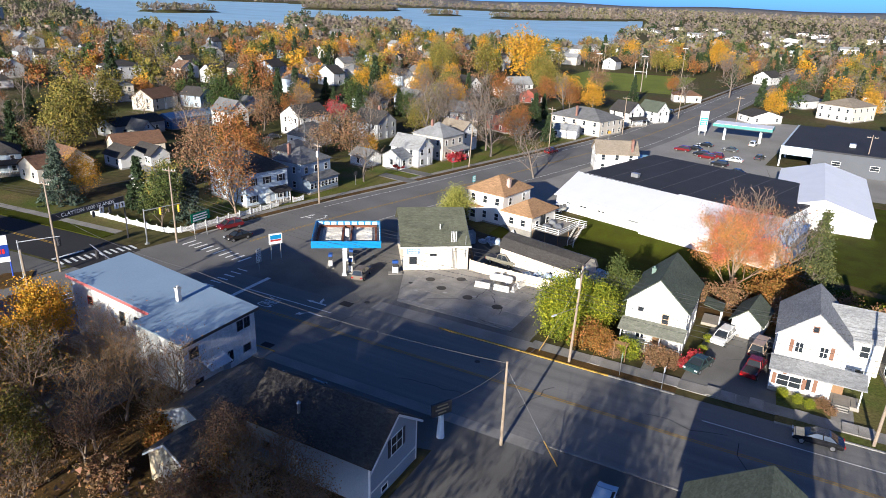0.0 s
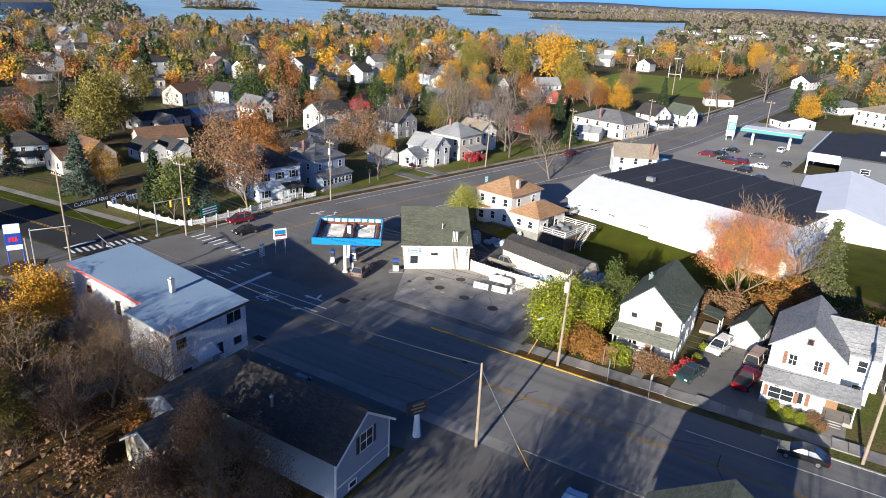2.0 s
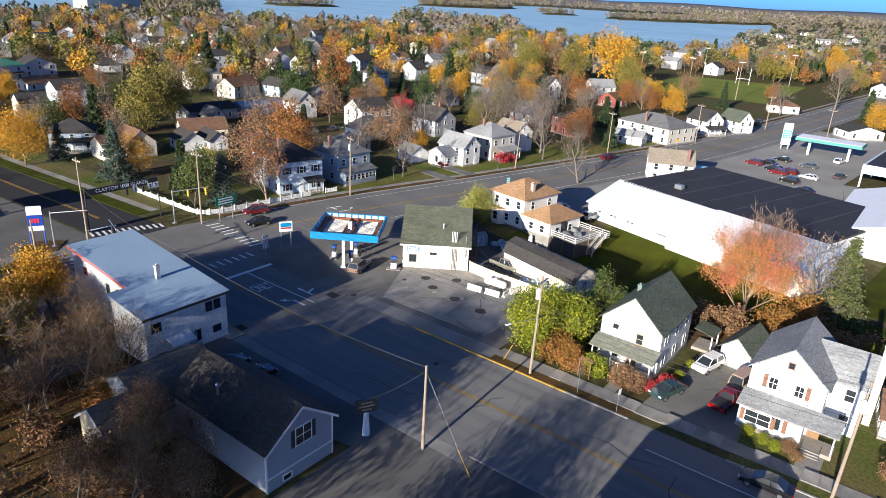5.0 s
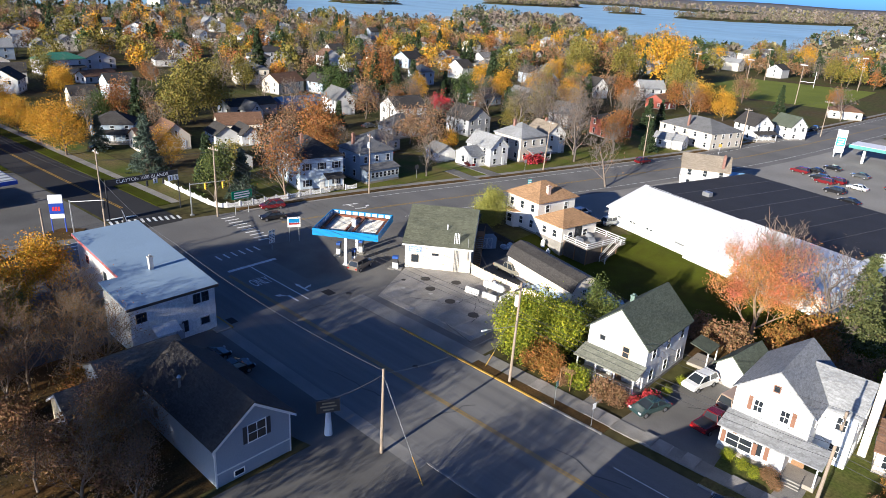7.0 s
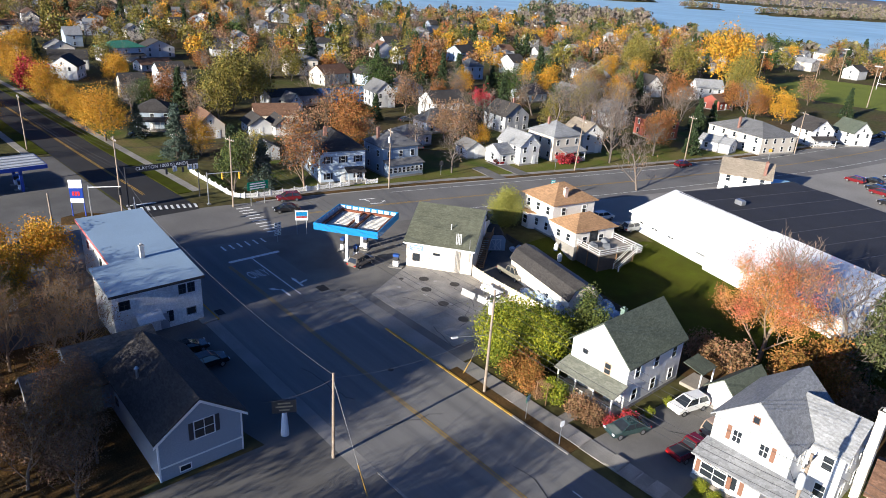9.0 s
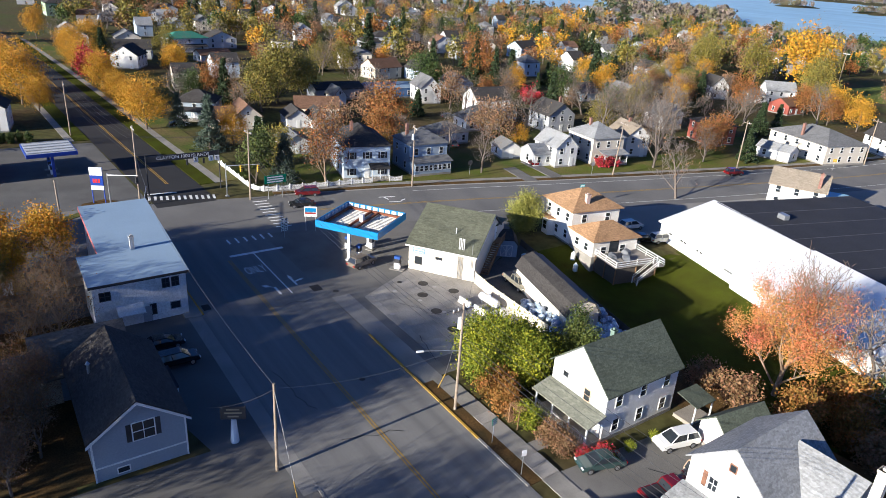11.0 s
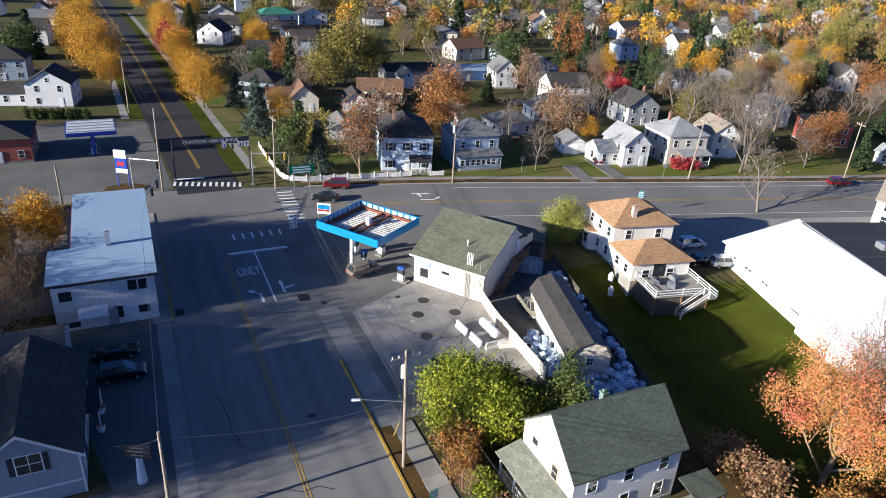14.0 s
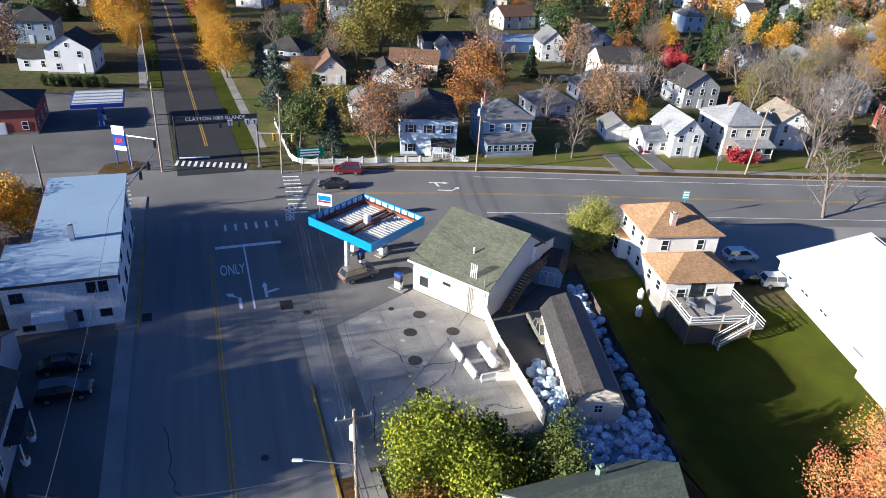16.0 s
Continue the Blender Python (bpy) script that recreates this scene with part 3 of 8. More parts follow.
def window(parent, x, y, z, face, w=0.85, h=1.4, frame_mat=None, bars=1, shutters=None):
    """A window on a wall. face: degrees by which the wall's outside is turned from -y."""
    fr, pn = window_mesh(w, h, frame_mat or TRIM, bars)
    ob = part("window", fr, None, parent, m=pose(x, y, z, 0, 0, face))
    part("pane", pn, None, ob)
    if shutters:
        for s in (-1, 1):
            key = ("shutter", round(w, 2), round(h, 2), shutters.name)
            if key not in WIN:
                bm = bmesh.new()
                box(bm, -0.2, 0.2, -0.05, 0, 0, h)
                for k in range(6):
                    box(bm, -0.16, 0.16, -0.065, -0.05, h * (k + 0.15) / 6, h * (k + 0.7) / 6)
                WIN[key] = mesh_of(bm, "shutter", shutters)
            part("shutter", WIN[key], None, ob, m=pose(s * (w / 2 + 0.32), 0, 0))
    return ob


def door(parent, x, y, z, face, material=None, w=0.95, h=2.05):
    bm = bmesh.new()
    box(bm, -w / 2 - 0.1, w / 2 + 0.1, -0.05, 0, 0, h + 0.1)
    box(bm, -w / 2, w / 2, -0.075, -0.05, 0.02, h)
    ob = part("door", bm, material or TRIM, parent, m=pose(x, y, z, 0, 0, face))
    bm = bmesh.new()
    bmesh.ops.create_uvsphere(bm, u_segments=6, v_segments=4, radius=0.05, matrix=Matrix.Translation((w * 0.38, -0.1, 1.0)))
    part("handle", bm, DARKTRIM, ob)
    return ob


def gable_profile(d, eave, rise, over=0.35, t=0.16):
    s = rise / (d / 2)
    return [(-over, eave - over * s + t), (d / 2, eave + rise + t), (d + over, eave - over * s + t), (d + over, eave - over * s), (d / 2, eave + rise), (-over, eave - over * s)]


def shell(parent, w, d, eave, rise, roof, wall, roofm, over=0.35, at=(0, 0), base=0.0):
    """Walls and roof of one block: its front along x at y=0, centred on x=0. roof: 'x' (ridge along the front), 'y' (gable to the front), 'hip', 'flat', 'shed'."""
    ox, oy = at
    bm = bmesh.new()
    if roof == 'x':
        extrude(bm, [(oy, base), (oy + d, base), (oy + d, eave), (oy + d / 2, eave + rise), (oy, eave)], 'x', ox - w / 2, ox + w / 2)
    elif roof == 'y':
        extrude(bm, [(ox - w / 2, base), (ox + w / 2, base), (ox + w / 2, eave), (ox, eave + rise), (ox - w / 2, eave)], 'y', oy, oy + d)
    elif roof == 'shed':
        extrude(bm, [(oy, base), (oy + d, base), (oy + d, eave + rise), (oy, eave)], 'x', ox - w / 2, ox + w / 2)
    else:
        box(bm, ox - w / 2, ox + w / 2, oy, oy + d, base, eave)
    part("wall", bm, wall, parent)
    bm = bmesh.new()
    if roof == 'x':
        extrude(bm, [(oy + u, v + 0.004) for u, v in gable_profile(d, eave, rise, over)], 'x', ox - w / 2 - over, ox + w / 2 + over)
    elif roof == 'y':
        extrude(bm, [(ox - w / 2 + u, v + 0.004) for u, v in gable_profile(w, eave, rise, over)], 'y', oy - over, oy + d + over)
    elif roof == 'shed':
        s = rise / d
        extrude(bm, [(oy - over, eave - over * s + 0.004), (oy + d + over, eave + rise + over * s + 0.004), (oy + d + over, eave + rise + over * s + 0.15), (oy - over, eave - over * s + 0.15)], 'x', ox - w / 2 - over, ox + w / 2 + over)
    elif roof == 'hip':
        a, b = w / 2 + over, d / 2 + over
        lo = [(-a, -b), (a, -b), (a, b), (-a, b)]
        rl = abs(a - b)
        top = [(-rl, 0), (rl, 0)] if a >= b else [(0, -rl), (0, rl)]
        z0 = eave + 0.004
        v0 = [bm.verts.new((ox + x, oy + d / 2 + y, z0)) for x, y in lo]
        v1 = [bm.verts.new((ox + x, oy + d / 2 + y, z0 + 0.14)) for x, y in lo]
        vt = [bm.verts.new((ox + x, oy + d / 2 + y, z0 + 0.14 + rise)) for x, y in top]
        bm.faces.new(v0)
        for i in range(4):
            j = (i + 1) % 4
            bm.faces.new((v0[i], v0[j], v1[j], v1[i]))
        if a >= b:
            bm.faces.new((v1[0], v1[1], vt[1], vt[0]))
            bm.faces.new((v1[1], v1[2], vt[1]))
            bm.faces.new((v1[2], v1[3], vt[0], vt[1]))
            bm.faces.new((v1[3], v1[0], vt[0]))
        else:
            bm.faces.new((v1[0], v1[1], vt[0]))
            bm.faces.new((v1[1], v1[2], vt[1], vt[0]))
            bm.faces.new((v1[2], v1[3], vt[1]))
            bm.faces.new((v1[3], v1[0], vt[0], vt[1]))
    else:
        box(bm, ox - w / 2 - 0.1, ox + w / 2 + 0.1, oy - 0.1, oy + d + 0.1, eave, eave + 0.25)
    return part("roof", bm, roofm, parent)


def porch(parent, x0, x1, depth, h, roofm, posts=4, wall=None, y=0.0, rise=0.7, rail=True):
    """A lean-to porch in front of y, open with posts or, with wall given, closed in with windows."""
    bm = bmesh.new()
    box(bm, x0, x1, y - depth, y - 0.01, 0, 0.45)
    part("porch_floor", bm, WOOD, parent)
    bm = bmesh.new()
    extrude(bm, [(y - depth - 0.3, h), (y - 0.01, h + rise), (y - 0.01, h + rise + 0.13), (y - depth - 0.3, h + 0.13)], 'x', x0 - 0.25, x1 + 0.25)
    part("porch_roof", bm, roofm, parent)
    if wall:
        bm = bmesh.new()
        box(bm, x0 + 0.05, x1 - 0.05, y - depth + 0.05, y - 0.02, 0.45, h + 0.1)
        part("porch_wall", bm, wall, parent)
        n = max(2, int((x1 - x0) / 1.1))
        for i in range(n):
            window(parent, x0 + (x1 - x0) * (i + 0.5) / n, y - depth + 0.05, 1.2, 0, 0.7, 1.1)
    else:
        for i in range(posts):
            px = x0 + 0.15 + (x1 - x0 - 0.3) * i / (posts - 1)
            bm = bmesh.new()
            box(bm, px - 0.07, px + 0.07, y - depth + 0.05, y - depth + 0.19, 0.45, h + 0.06)
            part("post", bm, TRIM, parent)
        if not rail:
            return
        bm = bmesh.new()
        box(bm, x0 + 0.2, x1 - 0.2, y - depth + 0.09, y - depth + 0.14, 1.25, 1.32)
        for i in range(int((x1 - x0) / 0.3)):
            box(bm, x0 + 0.25 + i * 0.3, x0 + 0.29 + i * 0.3, y - depth + 0.1, y - depth + 0.13, 0.5, 1.25)
        part("railing", bm, TRIM, parent)


def chimney(parent, x, y, z0, z1, s=0.6, material=None):
    bm = bmesh.new()
    box(bm, x - s / 2, x + s / 2, y - s / 2, y + s / 2, z0, z1)
    box(bm, x - s / 2 - 0.06, x + s / 2 + 0.06, y - s / 2 - 0.06, y + s / 2 + 0.06, z1 - 0.2, z1)
    box(bm, x - s / 4, x + s / 4, y - s / 4, y + s / 4, z1, z1 + 0.2)
    part("chimney", bm, material or BRICK, parent)


def fenestrate(parent, w, d, eave, storeys, roof, rise, cols, at=(0, 0), shutters=None, frame_mat=None, front=True, sides=(1, 1), doorway=True, ww=0.85, wh=1.35):
    """Rows of windows on the front and the two sides of a block, and a front door."""
    ox, oy = at
    sh = eave / storeys
    for s in range(storeys):
        z = s * sh + min(0.95, sh * 0.33)
        h = min(wh, sh * 0.55)
        if front:
            for i in range(cols):
                x = ox - w / 2 + w * (i + 0.5) / cols
                if s == 0 and doorway and i == cols // 2:
                    door(parent, x, oy, 0.15, 0)
                else:
                    window(parent, x, oy, z, 0, ww, h, frame_mat, 1, shutters)
        k = max(1, int(d / 3.2))
        for i in range(k):
            y = oy + d * (i + 0.5) / k
            if sides[1]:
                window(parent, ox + w / 2, y, z, 90, ww, h, frame_mat)
            if sides[0]:
                window(parent, ox - w / 2, y, z, -90, ww, h, frame_mat)
    if roof == 'y' and rise > 2 and front:
        window(parent, ox, oy, eave + 0.35, 0, 0.6, min(0.9, rise * 0.4), frame_mat)


def house(x, y, rot, w, d, eave, rise, roof, wall, roofm, label, storeys=2, cols=3, over=0.35, por=None, chim=None, shutters=None, wing=None, category="house", name="house", doorway=True, sides=(1, 1)):
    """A house whose front's middle stands at (x, y); rot: degrees by which its front's line is turned from +x (it looks to -y at 0)."""
    h = root(name, pose(x, y, 0, 0, 0, rot), label, category)
    shell(h, w, d, eave, rise, roof, wall, roofm, over)
    fenestrate(h, w, d, eave, storeys, roof, rise, cols, shutters=shutters, doorway=doorway, sides=sides, front=cols > 0)
    bm = bmesh.new()
    box(bm, -w / 2 - 0.03, w / 2 + 0.03, -0.03, d + 0.03, 0, 0.4)
    part("foundation", bm, CONCRETE, h)
    if por:
        porch(h, *por)
    if chim:
        chimney(h, chim[0], chim[1], eave, eave + rise + 0.9)
    if wing:
        wx, wy, ww_, wd, we, wr, wroof = wing
        shell(h, ww_, wd, we, wr, wroof, wall, roofm, over, (wx, wy))
        fenestrate(h, ww_, wd, we, 1 if we < 4 else 2, wroof, wr, 2, (wx, wy), doorway=False)
    return h


FOOT = []   # circles kept free of scattered trees: x, y, radius


def keep(x, y, r):
    FOOT.append((x, y, r))

# ---- the corner: white block, grey gabled shop, fuel station ----
wb = root("commercial_building", pose(0, 0, 0), "two-storey white stucco building with a pale blue metal roof", "building")
STUCCO = mat("stained_stucco", (0.78, 0.77, 0.74), 0.85, 0.35, 0.35, 5, 0.15, tint=(0.58, 0.58, 0.57))


def wb_top(x):
    return 6.0 + (-51.5 - x) * 0.105


bm = bmesh.new()
extrude(bm, [(-58.6, 0), (-51.5, 0), (-51.5, wb_top(-51.5)), (-58.6, wb_top(-58.6))], 'y', 40.9, 51.4)
extrude(bm, [(-72.6, 0), (-58.6, 0), (-58.6, wb_top(-58.6)), (-72.6, wb_top(-72.6))], 'y', 43.3, 51.4)
part("wall", bm, STUCCO, wb)
bm = bmesh.new()
for x0, x1, y0 in ((-58.6, -51.1, 40.5), (-72.9, -58.6, 42.9)):
    extrude(bm, [(x0, wb_top(x0) + 0.01), (x1, wb_top(x1) + 0.01), (x1, wb_top(x1) + 0.16), (x0, wb_top(x0) + 0.16)], 'y', y0, 51.75)
part("roof", bm, R_SILVER, wb)
bm = bmesh.new()
box(bm, -51.12, -51.06, 40.5, 51.75, wb_top(-51.1) - 0.2, wb_top(-51.1) + 0.13)
part("gutter", bm, DARKTRIM, wb)
bm = bmesh.new()
extrude(bm, [(-72.9, wb_top(-72.9) - 0.25), (-58.8, wb_top(-58.8) - 0.25), (-58.8, wb_top(-58.8) + 0.12), (-72.9, wb_top(-72.9) + 0.12)], 'y', 42.84, 42.9)
part("trim", bm, mat("faded_red_trim", (0.45, 0.12, 0.12), 0.6, 0.2), wb)
chimney(wb, -58.6, 46.9, 6.6, 8.6, 0.5, mat("pale_render", (0.5, 0.5, 0.5), 0.9, 0.3, 1, 8, 0.1))
window(wb, -51.5, 50.1, 4.2, 90, 0.75, 1.1, DARKTRIM, 2)
window(wb, -51.5, 49.0, 4.2, 90, 0.75, 1.1, DARKTRIM, 2)
window(wb, -51.5, 42.2, 3.9, 90, 1.1, 1.0, DARKTRIM, 2)
window(wb, -51.5, 47.3, 0.9, 90, 0.6, 1.3, DARKTRIM, 1)
window(wb, -51.5, 42.6, 0.5, 90, 1.0, 0.5, DARKTRIM, 0)
door(wb, -51.5, 46.6, 0.05, 90, GREY, 0.85, 1.95)
window(wb, -51.5, 49.9, 1.1, 90, 1.1, 0.9, GREY, 0)
bm = bmesh.new()
extrude(bm, [(-51.48, 2.75), (-50.1, 2.05), (-50.1, 2.1), (-51.48, 2.82)], 'y', 43.2, 46.2)
for k in range(8):
    box(bm, -50.13, -50.08, 43.3 + k * 0.4, 43.5 + k * 0.4, 1.95, 2.07)
part("awning", bm, mat("corrugated_awning", (0.72, 0.74, 0.76), 0.5, 0.3, 1.5, 6, 0.1, metal=0.3), wb)
for k in range(5):
    window(wb, -53.5 - 4.2 * k, 51.4, 4.0 + 0.4 * k * 0.6, 180, 0.9, 1.5, DARKTRIM, 1)
    window(wb, -54.5 - 4.2 * k, 51.4, 0.9, 180, 1.2 if k % 2 else 0.9, 1.5, DARKTRIM, 1)
for x, z in ((-69.5, 5.2), (-64, 3.9), (-61.5, 3.8)):
    window(wb, x, 43.3, z, 0, 0.7, 0.9 if x < -68 else 1.6, RED_P if x < -68 else DARKTRIM, 1)
window(wb, -60.4, 43.3, 0.8, 0, 0.9, 1.6, DARKTRIM, 1)

GREYF = banded("blue_grey_vinyl", (0.29, 0.32, 0.36), 0.18, 0.55, 0.5)
gs = root("shop_building", pose(-25.2, 40.35, 0, 0, 0, 90), "grey sided gabled shop with white trim and a dark shingle roof", "building")
shell(gs, 7.6, 13.6, 4.55, 2.75, 'y', GREYF, R_DARK, 0.42)
shell(gs, 8.4, 9.0, 3.0, 2.4, 'x', GREYF, shingle("weathered_shingles", (0.16, 0.14, 0.115)), 0.3, (-2.2, 13.7))
bm = bmesh.new()
for s in (-1, 1):
    extrude(bm, [(s * 4.25, 4.2), (0, 7.28), (0, 7.02), (s * 4.25, 3.94)], 'y', -0.47, -0.43)
box(bm, -3.86, -3.72, -0.05, 0.12, 0, 4.5)
box(bm, 3.72, 3.86, -0.05, 0.12, 0, 4.5)
box(bm, -3.72, 3.72, -0.05, 0, 1.35, 1.5)
part("trim", bm, TRIM, gs)
window(gs, 0.35, 0, 3.2, 0, 1.75, 1.75, TRIM, 2, DARKTRIM)
window(gs, -1.6, 0, 0.35, 0, 0.9, 0.5, TRIM, 0)
for k in range(4):
    window(gs, 3.8, 2.2 + 3.1 * k, 1.3, 90, 1.0, 1.5, TRIM, 2)
window(gs, -3.8, 11.2, 1.7, -90, 0.6, 0.7, DARKTRIM, 1)
door(gs, 3.8, 3.8, 0.1, 90, DARKTRIM)
bm = bmesh.new()
tube(bm, (-2.4, 8.5, 5.2), (-2.4, 8.5, 6.7), 0.14)
tube(bm, (-2.4, 8.5, 6.7), (-2.4, 8.5, 6.95), 0.24, 0.05)
part("vent_pipe", bm, STEEL, gs)

bm = bmesh.new()
box(bm, 3.85, 5.0, 7.0, 11.2, 2.5, 2.72)
part("canopy", bm, R_BLACK, gs)
for y in (7.1, 11.1):
    bm = bmesh.new()
    tube(bm, (4.9, y, 0), (4.9, y, 2.5), 0.07)
    part("canopy_post", bm, TRIM, gs)
for k in range(2):
    pl = root("planter", pose(-32.6 - 2.7 * k, 45.2, 0), "round white planter with dry brown plants by the shop door", "planter", "planters")
    bm = bmesh.new()
    tube(bm, (0, 0, 0), (0, 0, 0.55), 0.28, 0.38, n=12)
    part("pot", bm, PLASTICW, pl)
    bm = bmesh.new()
    for q in range(14):
        a = q * 2.4
        tube(bm, (0.1 * math.cos(a), 0.1 * math.sin(a), 0.5), (0.4 * math.cos(a), 0.4 * math.sin(a), 0.75 + 0.35 * (q % 3) / 2), 0.05, 0.02, n=5)
    part("plant", bm, WOODB, pl)
lg = root("outbuilding", pose(-41.2, 29.8, 0, 0, 0, 0), "old cream gabled outbuilding with a brown shingle roof", "shed")
shell(lg, 5.0, 6.0, 3.1, 1.7, 'y', banded("peeling_cream_boards", (0.6, 0.5, 0.34), 0.2, 0.85, 0.5, 2, 0.6, 1.5), MATS["weathered_shingles"], 0.3)
bm = bmesh.new()
for s in (-1, 1):
    extrude(bm, [(s * 2.8, 2.88), (0, 4.82), (0, 4.6), (s * 2.8, 2.66)], 'y', -0.36, -0.31)
part("trim", bm, TRIM, lg)
door(lg, 0, 0, 0, 0, WOOD, 2.2, 2.0)

oc = house(-79.5, 26, 90, 9, 10, 3.4, 2.8, 'y', YELLOWW, R_BROWN, "ochre boarded house with a brown shingle roof", storeys=1, cols=2)
oc2 = house(-66.0, 31, 90, 8, 8, 3.2, 2.4, 'hip', YELLOWW, R_TAN, "low ochre cottage with a weathered tan roof", storeys=1, cols=2)

# fuel station shop
st = root("station_shop", pose(-46.3, 86.3, 0, 0, 0, 35.7), "cream fuel station shop with a grey-green shingle roof", "building")
bm = bmesh.new()
extrude(bm, [(0, 0), (12.3, 0), (12.3, 5.0), (8.2, 7.75), (0, 4.25)], 'x', -5.2, 5.2)
extrude(bm, [(10.5, 0), (16.0, 0), (16.0, 4.4), (10.5, 5.2)], 'x', -3.0, 5.1)
part("wall", bm, CREAM, st)
bm = bmesh.new()
extrude(bm, [(-0.55, 4.02), (8.2, 7.78), (12.8, 4.7), (12.8, 4.86), (8.2, 7.95), (-0.55, 4.18)], 'x', -5.65, 5.55)
part("roof", bm, shingle("grey_green_shingles", (0.12, 0.125, 0.09)), st)
bm = bmesh.new()
extrude(bm, [(10.2, 5.36), (16.4, 4.46), (16.4, 4.6), (10.2, 5.52)], 'x', -3.3, 5.45)
part("rear_roof", bm, MATS["grey_green_shingles"], st)
bm = bmesh.new()
box(bm, -5.65, 5.55, -0.62, -0.56, 3.9, 4.14)
for k in (5.52,):
    extrude(bm, [(-0.55, 3.9), (8.2, 7.62), (8.2, 7.8), (-0.55, 4.05)], 'x', k + 0.04, k + 0.09)
part("trim", bm, TRIM, st)
window(st, -3.6, 0, 1.1, 0, 1.0, 1.1, DARKTRIM, 0)
door(st, -0.4, 0, 0.05, 0, PLASTICW, 1.1, 2.2)
window(st, -0.4, 0, 2.45, 0, 0.9, 0.22, DARKTRIM, 0)
sg = bmesh.new()
box(sg, -4.6, -2.6, -0.06, -0.005, 2.75, 3.7)
sg = part("sign_board", sg, mat("blue_sign_sheet", (0.2, 0.3, 0.5), 0.5, 0.1), st, "blue shop sign with worn lettering")
bm = bmesh.new()
for k in range(7):
    box(bm, -4.4 + k * 0.24, -4.24 + k * 0.24, -0.08, -0.06, 3.25, 3.5)
    box(bm, -4.3 + k * 0.22, -4.16 + k * 0.22, -0.08, -0.06, 2.9, 3.1)
part("lettering", bm, PLASTICW, sg)
bm = bmesh.new()
for k in range(4):
    tube(bm, (2.6 + k * 0.22, -0.12, 0.1), (2.6 + k * 0.22, -0.12, 4.0), 0.04, n=6)
part("conduit", bm, STEEL, st)
for k in range(4):
    bm = bmesh.new()
    tube(bm, (2.5 + k * 0.24, 0.4, 4.2), (2.5 + k * 0.24, 0.4, 6.3), 0.06, n=6)
    part("vent_pipe", bm, PLASTICW, st)
bm = bmesh.new()
tube(bm, (1.0, 3.2, 5.4), (1.0, 3.2, 6.6), 0.09, n=8)
part("roof_vent", bm, PLASTICW, st)
bm = bmesh.new()
tube(bm, (4.7, -0.2, 2.2), (4.7, -0.2, 5.8), 0.05, n=6)
part("service_mast", bm, STEEL, st)
bm = bmesh.new()
for k in range(14):
    box(bm, 5.35, 6.5, 3.0 + k * 0.42, 3.42 + k * 0.42, 0.15 + k * 0.2, 0.24 + k * 0.2)
extrude(bm, [(2.8, 0.1), (3.2, 0.1), (9.0, 2.9), (9.0, 3.2)], 'x', 5.3, 5.36)
extrude(bm, [(2.8, 0.1), (3.2, 0.1), (9.0, 2.9), (9.0, 3.2)], 'x', 6.5, 6.56)
box(bm, 5.35, 6.6, 8.9, 11.5, 2.9, 3.05)
part("outside_stair", bm, WOODB, st)
bm = bmesh.new()
for y0, z0, y1, z1 in ((3.0, 1.1, 9.0, 4.0), (9.0, 4.0, 11.5, 4.0)):
    extrude(bm, [(y0, z0), (y1, z1), (y1, z1 + 0.1), (y0, z0 + 0.1)], 'x', 6.5, 6.6)
for k in range(24):
    y = 3.0 + k * 0.36
    z = min(0.2 + (y - 3.0) * 0.47, 3.0)
    box(bm, 6.52, 6.58, y, y + 0.06, z, z + 1.0)
part("stair_rail", bm, WOODB, st)
door(st, 5.2, 10.2, 3.1, 90, PLASTICW)

# canopy: open steel tray with ribbed deck
cn = root("fuel_canopy", pose(-58.5, 79.55, 0, 0, 0, 34), "roofless blue fuel canopy frame on steel columns", "canopy")
for x0, x1, y0, y1 in ((-5.2, 5.2, -4.95, -4.8), (-5.2, 5.2, 4.8, 4.95), (-5.2, -5.05, -4.8, 4.8), (5.05, 5.2, -4.8, 4.8)):
    bm = bmesh.new()
    box(bm, x0, x1, y0, y1, 5.1, 6.2)
    part("fascia", bm, BLUE_P, cn)
for k in range(9):
    for s in (-1, 1):
        bm = bmesh.new()
        box(bm, -4.9 + k * 1.1, -4.1 + k * 1.1, s * 4.74 - 0.04, s * 4.74 + 0.04, 5.2, 6.1)
        part("panel", bm, mat("pale_panel", (0.6, 0.66, 0.72), 0.6, 0.2), cn)
        bm = bmesh.new()
        box(bm, s * 5.0 - 0.04, s * 5.0 + 0.04, -4.6 + k * 1.04, -3.85 + k * 1.04, 5.2, 6.1)
        part("panel", bm, MATS["pale_panel"], cn)
bm = bmesh.new()
box(bm, -5.05, 5.05, -4.8, 4.8, 5.12, 5.18)
part("deck", bm, mat("canopy_deck", (0.33, 0.36, 0.4), 0.7, 0.5, 0.8, 6), cn)
for k in range(16):
    for s in (-1, 1):
        bm = bmesh.new()
        box(bm, 0.9 * s - 0.0, 3.9 * s, -4.2 + k * 0.55, -3.92 + k * 0.55, 5.18, 5.3)
        part("deck_rib", bm, mat("ribbed_deck", (0.62, 0.6, 0.56), 0.6, 0.45, 2.0, 6), cn)
